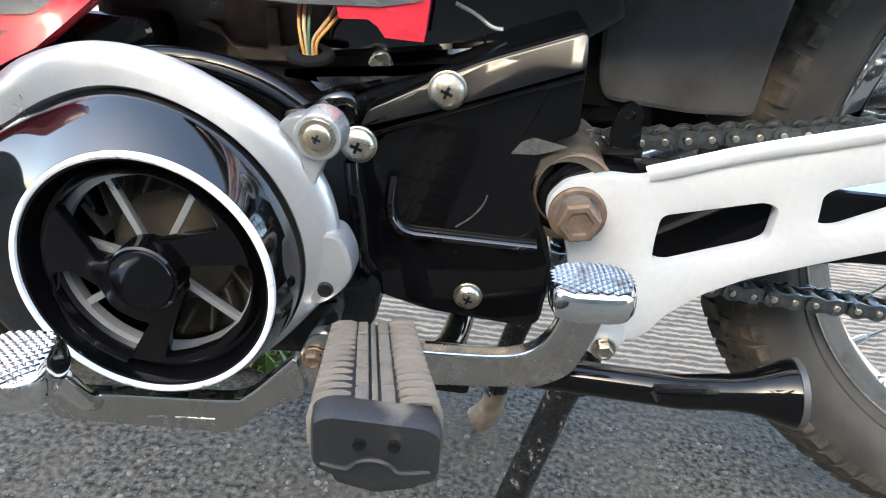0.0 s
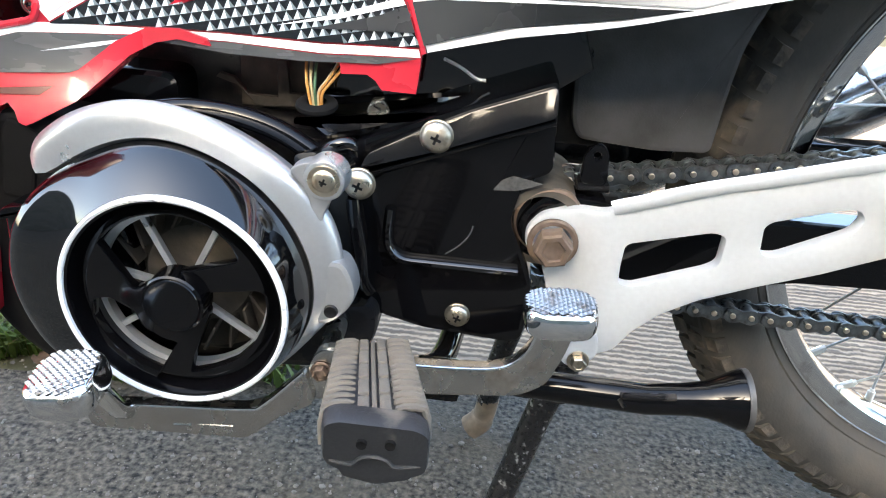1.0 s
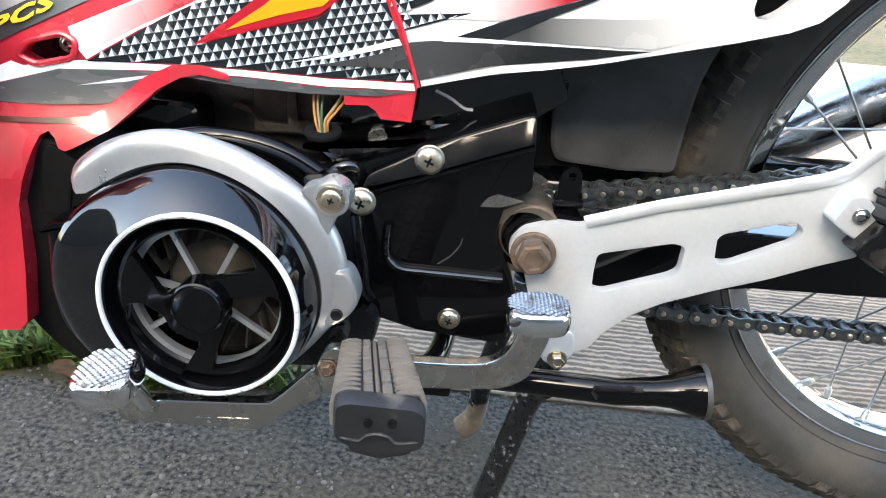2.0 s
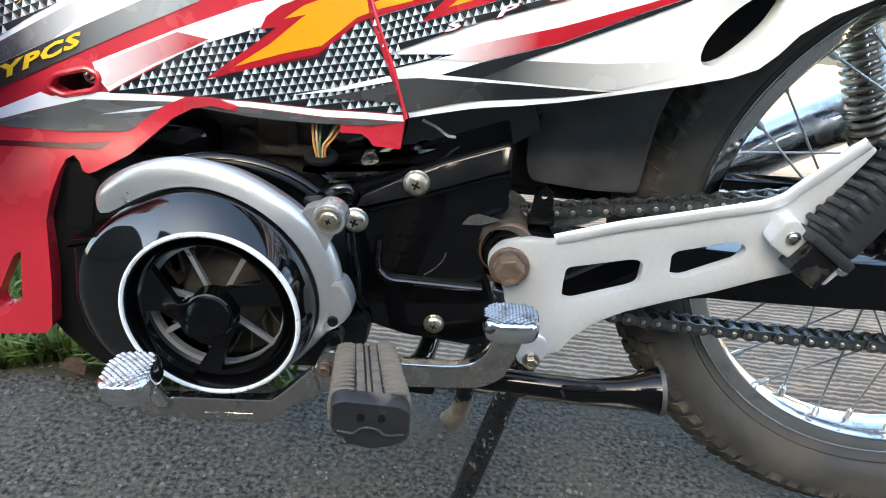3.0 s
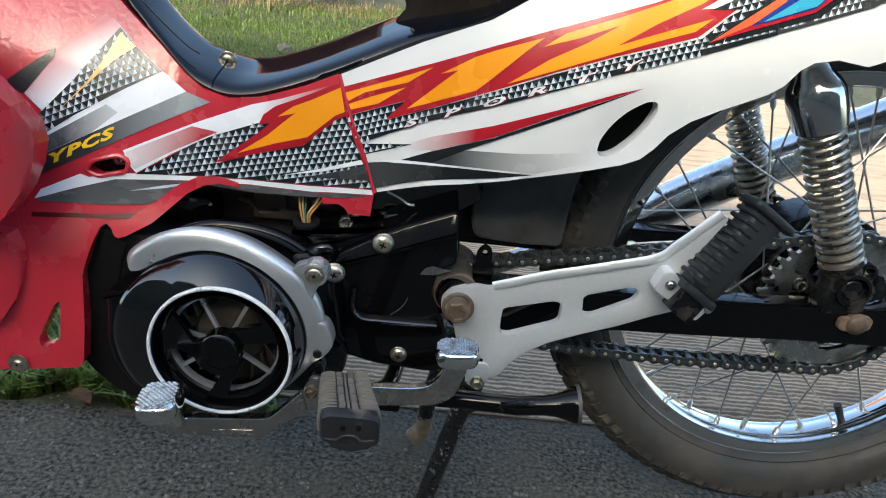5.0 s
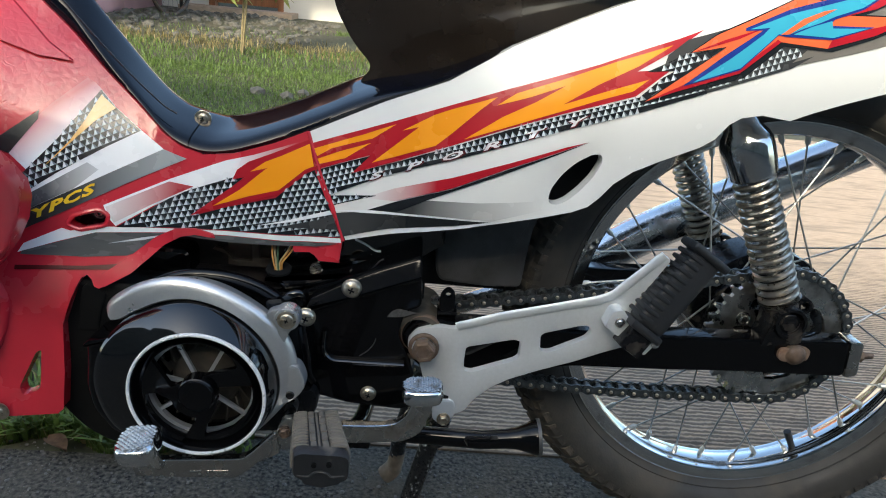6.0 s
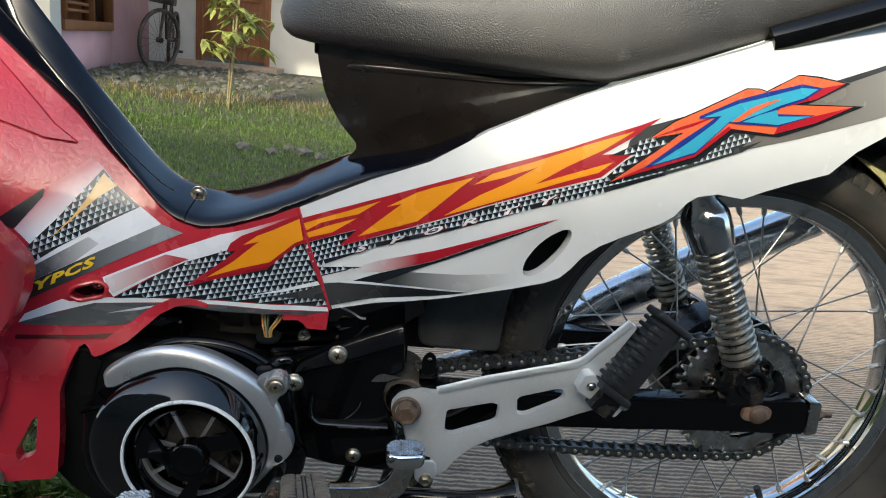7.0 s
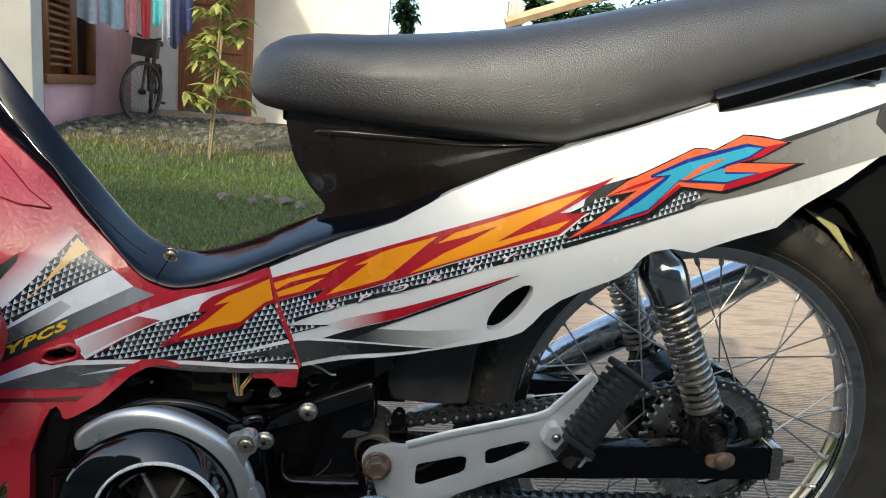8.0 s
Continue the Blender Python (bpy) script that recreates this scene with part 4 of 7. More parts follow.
decal(side_panel, "dark_spike", M_STK_DKGREY, [(0.3195, 0.6045), (0.3350, 0.6187), (0.3674, 0.6306), (0.3403, 0.6112), (0.3169, 0.5935)], 2)
decal(side_panel, "emblem_shadow", M_STK_BLACK, [(0.2999, 0.5611), (0.3387, 0.5954), (0.3673, 0.6144), (0.3357, 0.6075), (0.3587, 0.6261), (0.3804, 0.6375), (0.4242, 0.6613), (0.4370, 0.6623), (0.4442, 0.6607), (0.4747, 0.6784), (0.4958, 0.6784), (0.5276, 0.6747), (0.4943, 0.6562), (0.4855, 0.6522), (0.5449, 0.6552), (0.4967, 0.6330), (0.4608, 0.6196), (0.4164, 0.6201), (0.3850, 0.5919), (0.3328, 0.5728)], 3)
decal(side_panel, "emblem_edge", M_STK_CORAL, [(0.3045, 0.5648), (0.3389, 0.5928), (0.3677, 0.6161), (0.3378, 0.6083), (0.3588, 0.6250), (0.3805, 0.6364), (0.4243, 0.6603), (0.4371, 0.6612), (0.4443, 0.6596), (0.4747, 0.6773), (0.4928, 0.6770), (0.5220, 0.6743), (0.4942, 0.6578), (0.4675, 0.6499), (0.5335, 0.6539), (0.4964, 0.6358), (0.4551, 0.6220), (0.4132, 0.6237), (0.3806, 0.5954), (0.3292, 0.5757)], 4)
decal(side_panel, "emblem_shade", M_STK_RED, [(0.3045, 0.5648), (0.3353, 0.5822), (0.3803, 0.5997), (0.4101, 0.6256), (0.4132, 0.6237), (0.3806, 0.5954), (0.3292, 0.5757)], 5)
decal(side_panel, "emblem_shade", M_STK_RED, [(0.4557, 0.6221), (0.4590, 0.6306), (0.4957, 0.6424), (0.5335, 0.6539), (0.4964, 0.6358)], 5)
decal(side_panel, "emblem_shade", M_STK_RED, [(0.4977, 0.6680), (0.5220, 0.6743), (0.4942, 0.6578), (0.4676, 0.6493), (0.4576, 0.6469), (0.4820, 0.6570)], 5)
decal(side_panel, "emblem_shade", M_STK_RED, [(0.3378, 0.6083), (0.3646, 0.6212), (0.3989, 0.6346), (0.3757, 0.6226)], 5)
decal(side_panel, "emblem_blue", M_STK_BLUE, [(0.3332, 0.5804), (0.3655, 0.6084), (0.3956, 0.6316), (0.3808, 0.6300), (0.3807, 0.6322), (0.4172, 0.6505), (0.4419, 0.6589), (0.4781, 0.6699), (0.4989, 0.6681), (0.4821, 0.6559), (0.4577, 0.6459), (0.4539, 0.6407), (0.4950, 0.6429), (0.4585, 0.6294), (0.4169, 0.6283), (0.4098, 0.6289), (0.3804, 0.5981)], 6)
decal(side_panel, "emblem_fill", M_STK_CYAN, [(0.3417, 0.5844), (0.3712, 0.6067), (0.3959, 0.6279), (0.4013, 0.6342), (0.3841, 0.6314), (0.4174, 0.6467), (0.4445, 0.6553), (0.4783, 0.6666), (0.4941, 0.6667), (0.4808, 0.6574), (0.4580, 0.6486), (0.4454, 0.6422), (0.4316, 0.6364), (0.4180, 0.6300), (0.4098, 0.6299), (0.3803, 0.5997)], 7)
decal(side_panel, "emblem_fill", M_STK_CYAN, [(0.4226, 0.6308), (0.4386, 0.6385), (0.4554, 0.6446), (0.4571, 0.6387), (0.4902, 0.6415), (0.4584, 0.6311)], 7)
decal(side_panel, "emblem_bar", M_STK_CORAL, [(0.4115, 0.6295), (0.4293, 0.6438), (0.4465, 0.6516), (0.4582, 0.6546), (0.4337, 0.6409), (0.4191, 0.6306)], 8)


def check_marks(panel, poly, surf):
    """Rows of small printed pyramids on a black field, each with a bright and a dull flank."""
    s = 0.0063 if panel is front_panel else 0.0058
    ang = radians(26 if panel is front_panel and min(p[1] for p in poly) > 0.42 else 12 if panel is front_panel else 20)
    ca, sa = math.cos(ang), math.sin(ang)
    for name, mt, tri in (("check_pattern", M_STK_SILVER, [(-0.50, -0.44), (0.10, -0.44), (0.04, 0.48)]), ("check_shading", M_STK_DULL, [(0.10, -0.44), (0.50, -0.44), (0.04, 0.48)])):
        verts, faces = [], []
        for i in range(-75, 110):
            for j in range(-75, 110):
                u, v = i * s + (0.5 * s if j % 2 else 0), j * s * 0.84
                cx, cz = u * ca - v * sa - 0.05, u * sa + v * ca + 0.45
                if not (-0.27 < cx < 0.48 and 0.36 < cz < 0.70) or not inside((cx, cz), poly):
                    continue
                pts = [(cx + (a * ca - b * sa) * s, cz + (a * sa + b * ca) * s * 0.84) for a, b in tri]
                if sum(inside(q, poly) for q in pts) < 2:
                    continue
                n = len(verts)
                verts += [(x, surf(x, z) - 0.00128, z) for x, z in pts]
                faces.append((n, n + 1, n + 2))
        if faces:
            me = bpy.data.meshes.new(name)
            me.from_pydata(verts, [], faces)
            me.materials.append(mt)
            ob = new(name, me)
            ob.parent = panel
            tagged(ob, kind="stuff")


for _p, _poly, _s in CHECKS:
    check_marks(_p, _poly, _s)


def lettering(name, text, a, b, size, panel, material, surf, shear=0.35, layer=7, wide=1.25, bold=0.045):
    """Words printed on the fairing, from a to b."""
    for i, ch in enumerate(text):
        cu = bpy.data.curves.new("glyph", "FONT")
        cu.body, cu.size, cu.shear, cu.extrude, cu.resolution_u = ch, size, shear, 0.0, 2
        cu.align_x, cu.offset = "CENTER", size * bold
        tmp = bpy.data.objects.new("glyph", cu)
        me = bpy.data.meshes.new_from_object(tmp)
        bpy.data.objects.remove(tmp)
        t = (i + 0.5) / len(text)
        ang = math.atan2(b[1] - a[1], b[0] - a[0])
        ox, oz = a[0] + (b[0] - a[0]) * t, a[1] + (b[1] - a[1]) * t
        for v in me.vertices:
            px, pz = v.co.x * wide, v.co.y
            x, z = ox + px * math.cos(ang) - pz * math.sin(ang), oz + px * math.sin(ang) + pz * math.cos(ang)
            v.co = (x, surf(x, z) - 0.0004 * layer, z)
        me.materials.append(material)
        ob = new(name, me)
        ob.parent = panel


lettering("letter", "YPCS", (-0.2335, 0.4050), (-0.1785, 0.4335), 0.0108, front_panel, M_STK_YELLOW, side, wide=2.19)


lettering("letter_edge", "SPORTY", (0.0603, 0.4598), (0.2648, 0.5438), 0.0082, side_panel, M_STK_DKRED, white_side, wide=3.4, layer=3.6, bold=0.05)
lettering("letter", "SPORTY", (0.0600, 0.4606), (0.2645, 0.5446), 0.0074, side_panel, M_STK_LETTER, white_side, wide=3.3, layer=4.0, bold=0.03)


# --- flared leg shield in front ---
def flare(x, z):
    d = max(0.0, -0.221 - x)
    return 0.395 - 0.030 * (1 - math.exp(-d / 0.012)) + 0.5 * max(0, d - 0.05) ** 1.2 + 0.5 * (z - 0.43) ** 2


part("leg_shield", skin([(-0.239, 0.486), (-0.228, 0.467), (-0.222, 0.45), (-0.221, 0.434), (-0.223, 0.415), (-0.228, 0.398), (-0.239, 0.378), (-0.257, 0.362), (-0.40, 0.35), (-0.42, 0.60), (-0.29, 0.545), (-0.26, 0.51)],
                        flare, 0.02, lip=0.004), M_RED, bike, "flared red outer leg shield")
part("leg_shield_lower", skin([(-0.258, 0.349), (-0.250, 0.335), (-0.249, 0.325), (-0.252, 0.305), (-0.257, 0.288), (-0.269, 0.268), (-0.40, 0.22), (-0.42, 0.37)],
                              lambda x, z: 0.412 - 0.02 * (1 - math.exp(-max(0, -0.249 - x) / 0.012)), 0.02, lip=0.004), M_RED, bike)
bolt("bolt", (-0.262, 0.222), side(-0.262, 0.222) - 0.003, 0.0042, M_SCREW, bike, washer=2.2)
# raised ridge on the upper red panel
part("ridge", skin([(-0.212, 0.545), (-0.235, 0.560), (-0.30, 0.62), (-0.36, 0.66), (-0.36, 0.60), (-0.29, 0.565), (-0.24, 0.548)], side, 0.006, off=-0.004, lip=0.002), M_RED, front_panel)

# --- black centre tunnel between the panels and the rider's legs ---
LOW = [(-0.3989, 0.7161), (-0.2507, 0.5956), (-0.2148, 0.5667), (-0.1793, 0.5355), (-0.1477, 0.5098), (-0.1248, 0.4896), (-0.1071, 0.4785), (-0.0849, 0.4733), (-0.0562, 0.4769), (-0.018, 0.49), (0.013, 0.502), (0.044, 0.518), (0.075, 0.534), (0.132, 0.56), (0.195, 0.598)]
TOP = [(-0.352, 0.775), (-0.248, 0.642), (-0.221, 0.609), (-0.187, 0.570), (-0.152, 0.530), (-0.128, 0.510), (-0.110, 0.503), (-0.080, 0.498), (-0.050, 0.505), (-0.010, 0.520), (0.017, 0.533), (0.053, 0.550), (0.082, 0.560), (0.136, 0.572), (0.197, 0.6005)]


def tunnel(i0, i1, name, label):
    lo = smooth_path([(x, 0, z) for x, z in LOW], 5)[i0:i1]
    up = smooth_path([(x, 0, z) for x, z in TOP], 5)[i0:i1]
    if i1 == 32:
        lo.append(lo[-1] + (lo[-1] - lo[-2]) * 0.85)
        up.append(up[-1] + (up[-1] - up[-2]) * 0.85)
    bm = bmesh.new()
    rings = []
    for k, (a, b) in enumerate(zip(lo, up)):
        tg = up[min(k + 1, len(up) - 1)] - up[max(k - 1, 0)]
        nn = Vector((-tg.z, 0, tg.x)).normalized()
        ya = side(a.x, a.z) + 0.004
        sec = []
        for fy, fz in ((0.012, -0.12), (0, 0.0), (-0.03, 0.14), (-0.01, 0.27), (0.04, 0.37), (0.11, 0.46), (0.33, 0.64), (0.58, 0.82), (0.72, 0.93), (0.82, 0.985), (0.89, 1.0)):
            p = a.lerp(b, fz)
            sec.append(Vector((p.x, ya + (MID - ya) * fy, p.z)))
        far = [b - nn * h + Vector((0, y, 0)) for h, y in ((0.002, 0.552), (0.008, 0.562), (0.028, 0.585), (0.060, 0.625))]
        rings.append([bm.verts.new(p) for p in sec + far])
    for r, s in zip(rings, rings[1:]):
        for k in range(len(r) - 1):
            bm.faces.new((r[k], r[k + 1], s[k + 1], s[k]))
    for r in (rings[0], rings[-1]):
        bm.faces.new(r)
    bmesh.ops.recalc_face_normals(bm, faces=bm.faces[:])
    return part(name, bm, M_TUNNEL, bike, label, smooth=60)


tunnel(0, 32, "tunnel_cover", "glossy black centre cover")
tunnel(32, 71, "tunnel_rear_cover", "glossy black centre cover")
part("cover_groove", tube(smooth_path([(-0.300, 0.4905, 0.6905), (-0.232, 0.4905, 0.6170), (-0.172, 0.4905, 0.5520), (-0.132, 0.4905, 0.5145), (-0.116, 0.4905, 0.5045)], 6), 0.0008, 6), M_ENGINE, bike)
bolt("screw", (-0.1000, 0.4965), 0.5185, 0.0056, M_SCREW, bike, dome=0.4, washer=1.5)

# --- box under the seat ---
part("underseat_box", skin(round_poly([(0.018, 0.665), (0.021, 0.645), (0.029, 0.612), (0.045, 0.584), (0.066, 0.562), (0.050, 0.545), (0.080, 0.530), (0.139, 0.556), (0.197, 0.594), (0.255, 0.622), (0.315, 0.655), (0.30, 0.672), (0.1, 0.675)], 0.01),
                           lambda x, z: 0.480 + 0.9 * max(0, 0.10 - x) ** 1.5 + 0.035 * ease((0.652 - z) / 0.11), 0.13, step=0.006, lip=0.004), M_BOX, bike, "black moulded box below the seat")
part("seat_hinge", box(0.016, 0.034, 0.50, 0.53, 0.652, 0.668, 0.003), M_MATTE, bike)
part("box_shoulder", tube(smooth_path([(0.026, 0.545, 0.641), (0.045, 0.500, 0.643), (0.085, 0.4835, 0.645), (0.15, 0.4815, 0.645), (0.22, 0.4815, 0.646), (0.30, 0.4815, 0.652)], 5), 0.0042, 10), M_BOX, bike)

# --- seat ---
SX = [-0.024, -0.017, -0.005, 0.015, 0.045, 0.10, 0.17, 0.24, 0.305, 0.37, 0.44, 0.52, 0.60, 0.70, 0.76]
ST = [0.692, 0.715, 0.729, 0.739, 0.744, 0.747, 0.755, 0.766, 0.782, 0.800, 0.818, 0.836, 0.852, 0.868, 0.872]
SB = [0.688, 0.674, 0.667, 0.664, 0.662, 0.660, 0.658, 0.656, 0.656, 0.678, 0.706, 0.740, 0.772, 0.81, 0.83]
SW = [0.020, 0.046, 0.062, 0.074, 0.085, 0.096, 0.105, 0.111, 0.113, 0.112, 0.108, 0.102, 0.096, 0.085, 0.06]
seat_bm = bmesh.new()
_rings = []
for _i in range(70):
    _t = (_i / 69) ** 1.35
    _x = SX[0] + (SX[-1] - SX[0]) * _t
    zt, zb, w = lerp(_x, SX, ST), lerp(_x, SX, SB), lerp(_x, SX, SW)
    h = zt - zb
    half = [(-0.86, -0.02), (-0.97, 0.05), (-1.0, 0.14), (-1.0, 0.28), (-0.985, 0.44), (-0.95, 0.60), (-0.88, 0.75), (-0.76, 0.87), (-0.58, 0.95), (-0.32, 0.99), (0.0, 1.0)]
    sec = half + [(-a, b) for a, b in half[-2::-1]]
    _rings.append([seat_bm.verts.new((_x, MID + a * w, zb + b * h)) for a, b in sec])
for r, s in zip(_rings, _rings[1:]):
    for k in range(len(r)):
        seat_bm.faces.new((r[k], r[(k + 1) % len(r)], s[(k + 1) % len(r)], s[k]))
seat_bm.faces.new(_rings[0])
seat_bm.faces.new(_rings[-1][::-1])
bmesh.ops.recalc_face_normals(seat_bm, faces=seat_bm.faces[:])
M_SEAT = mat("grained_black_vinyl", (0.036, 0.032, 0.029), 0.42, vary=0.1, scale=60, spec=1.0, coat=0.2)
M_SEAT.node_tree.nodes["Principled BSDF"].inputs["Coat Roughness"].default_value = 0.22
_nt = M_SEAT.node_tree
_tc, _vo, _bp = _nt.nodes.new("ShaderNodeTexCoord"), _nt.nodes.new("ShaderNodeTexVoronoi"), _nt.nodes.new("ShaderNodeBump")
_vo.feature, _vo.inputs["Scale"].default_value = "SMOOTH_F1", 820
_bp.inputs["Strength"].default_value, _bp.inputs["Distance"].default_value = 1.0, 0.0006
_bp.invert = True
_nt.links.new(_tc.outputs["Object"], _vo.inputs["Vector"])
_nt.links.new(_vo.outputs["Distance"], _bp.inputs["Height"])
_nt.links.new(_bp.outputs[0], _nt.nodes["Principled BSDF"].inputs["Normal"])
seat = part("seat", seat_bm, M_SEAT, bike, "grained black vinyl saddle", smooth=70)

# --- grab rail ---
part("grab_rail", tube([(0.447, 0.452, 0.7065), (0.462, 0.450, 0.712), (0.54, 0.449, 0.741), (0.62, 0.450, 0.770), (0.74, 0.46, 0.81)], 0.0132, 18), M_BLACK, bike, "black tubular grab rail")
part("rail_foot", box(0.446, 0.470, 0.452, 0.470, 0.694, 0.704, 0.003), M_BLACK2, bike)
part("rail_foot", box(0.595, 0.618, 0.455, 0.475, 0.742, 0.756, 0.003), M_BLACK2, bike)

# --- rear wheel ---
WC = (0.518, 0.3245)
R_T, R_R = 0.284, 0.2255
rim_half = [(0.2048, 0.0), (0.2049, 0.0075), (0.2060, 0.0100), (0.2078, 0.0120), (0.2082, 0.0150), (0.2076, 0.0180), (0.2082, 0.0200), (0.2110, 0.0212), (0.2180, 0.0214), (0.2205, 0.0222), (0.2224, 0.0216), (0.2232, 0.0202), (0.2215, 0.0150), (0.2130, 0.0120)]
rim_prof = [(r, MID - y) for r, y in rim_half] + [(r, MID + y) for r, y in rim_half[::-1]]
wheel = part("rear_wheel", lathe(rim_prof, WC, 120), M_RIM, bike, "spoked rear wheel with a chromed rim")
part("rim_edge", lathe([(0.2204, MID - 0.0208), (0.2212, MID - 0.0222), (0.2224, MID - 0.0224), (0.2234, MID - 0.0210)], WC, 120), M_CHROME, wheel)
tyre_prof = [(0.2205, MID - 0.0165), (0.2240, MID - 0.0225), (0.2290, MID - 0.0285), (0.2305, MID - 0.0285), (0.2318, MID - 0.0310), (0.2420, MID - 0.0385), (0.257, MID - 0.0425), (0.268, MID - 0.0405), (0.276, MID - 0.036), (0.2810, MID - 0.026), (0.2835, MID - 0.012), (0.2840, MID)]
tyre_prof += [(r, 2 * MID - y) for r, y in tyre_prof[-2::-1]]
tyre = part("tyre", lathe(tyre_prof, WC, 120), M_TYRE, wheel, "dusty black rubber tyre")
bm = bmesh.new()
N = 92
for i in range(N):
    for k, (y0, y1, r0, r1, sh) in enumerate(((-0.0428, -0.026, 0.2690, 0.2850, 0.0), (-0.022, -0.003, 0.2840, 0.2910, 0.5), (0.003, 0.022, 0.2910, 0.2840, 0.0), (0.026, 0.0428, 0.2850, 0.2690, 0.5))):
        a = 2 * math.pi * (i + sh) / N
        da = 2 * math.pi / N * (0.36 if k in (1, 2) else 0.33)
        sk = 0.014 * (1 if k % 2 else -1)
        vs = []
        for rr in (-0.008, 0.0):
            for (y, ro) in ((y0, r0), (y1, r1)):
                for s in (-1, 1):
                    aa = a + s * da + (sk if y == y1 else 0)
                    vs.append(bm.verts.new((WC[0] + (ro + rr) * math.cos(aa), MID + y, WC[1] + (ro + rr) * math.sin(aa))))
        for q in ((4, 5, 7, 6), (0, 1, 5, 4), (2, 3, 7, 6), (0, 2, 6, 4), (1, 3, 7, 5)):
            bm.faces.new([vs[j] for j in q])
bmesh.ops.recalc_face_normals(bm, faces=bm.faces[:])
tagged(part("tread", bm, M_TREAD, wheel, "worn dusty tread blocks"), kind="stuff")
hub_prof = [(0.012, MID - 0.062), (0.030, MID - 0.060), (0.034, MID - 0.050), (0.060, MID - 0.046), (0.066, MID - 0.040), (0.067, MID - 0.026), (0.0785, MID - 0.022), (0.0795, MID - 0.018), (0.0795, MID + 0.03), (0.060, MID + 0.034), (0.060, MID + 0.05), (0.012, MID + 0.055)]
part("hub", lathe(hub_prof, WC, 64), M_BLACK2, wheel, "black brake drum hub")
spoke_bm = tube([(0, 0, 0), (0, 0, 1)], 0.0011, 7)
spoke_me = mesh_of("spoke", spoke_bm, M_SPOKE)
nip_me = mesh_of("nipple", tube([(0, 0, 0), (0, 0, 0.011), (0, 0, 0.0112), (0, 0, 0.0135)], [0.0031, 0.0031, 0.0023, 0.0018], 8), M_NIPPLE)
for i in range(36):
    near = i % 2 == 1
    ar = 2 * math.pi * (i + 0.55) / 36
    ah = ar + radians(64 if (i // 2) % 2 else -64)
    p0 = Vector((WC[0] + 0.2075 * math.cos(ar), MID + (-0.004 if near else 0.004), WC[1] + 0.2075 * math.sin(ar)))
    p1 = Vector((WC[0] + 0.063 * math.cos(ah), MID + (-0.036 if near else 0.036), WC[1] + 0.063 * math.sin(ah)))
    d = p1 - p0
    rot = d.to_track_quat("Z", "Y").to_matrix().to_4x4()
    shared("spoke", spoke_me, Matrix.Translation(p0) @ rot @ Matrix.Diagonal((1, 1, d.length, 1)), wheel)
    shared("nipple", nip_me, Matrix.Translation(p0) @ rot, wheel)
_a = radians(-62)
part("valve_stem", tube([(WC[0] + r * math.cos(_a), MID, WC[1] + r * math.sin(_a)) for r in (0.207, 0.197, 0.194, 0.182)], [0.004, 0.004, 0.0045, 0.0045], 10), M_RUBBER, wheel, "black rubber valve")

# --- sprocket and chain ---
CY = 0.4895
SC = (0.5160, 0.3225)
R2, R1, FC = 0.0748, 0.0305, (0.085, 0.289)
bm = bmesh.new()
teeth, prof = 39, []
for i in range(teeth):
    for da, r in ((-0.34, R2 - 0.0035), (-0.12, R2 + 0.0040), (0.12, R2 + 0.0040), (0.34, R2 - 0.0035)):
        a = 2 * math.pi * (i + da) / teeth
        prof.append((SC[0] + r * math.cos(a), SC[1] + r * math.sin(a)))
holes = []
for k in range(4):
    a0 = radians(24 + 90 * k)
    arc = [(0.052, -0.42), (0.053, -0.2), (0.053, 0.05), (0.052, 0.30), (0.049, 0.40), (0.044, 0.42), (0.041, 0.32), (0.041, 0.05), (0.038, -0.10), (0.034, -0.30), (0.036, -0.50), (0.043, -0.52)]
    holes.append([(SC[0] + r * math.cos(a0 + v), SC[1] + r * math.sin(a0 + v)) for r, v in arc])
holes.append([(SC[0] + 0.026 * math.cos(a), SC[1] - 0.026 * math.sin(a)) for a in [2 * math.pi * k / 28 for k in range(28)]])
sprocket = part("sprocket", prism(prof, CY - 0.003, CY + 0.003, holes=holes), M_SPRK, wheel, "worn steel rear sprocket")
part("sprocket_carrier", lathe([(0.0, CY - 0.012), (0.020, CY - 0.012), (0.024, CY - 0.004), (0.034, CY + 0.004), (0.036, CY + 0.02)], SC, 40), M_BLACK2, wheel)
for k in range(4):
    a = radians(90 * k + 66)
    bolt("bolt", (SC[0] + 0.044 * math.cos(a), SC[1] + 0.044 * math.sin(a)), CY - 0.004, 0.0058, M_STEEL, wheel, cross=False, hexa=True)

PITCH = 0.0127


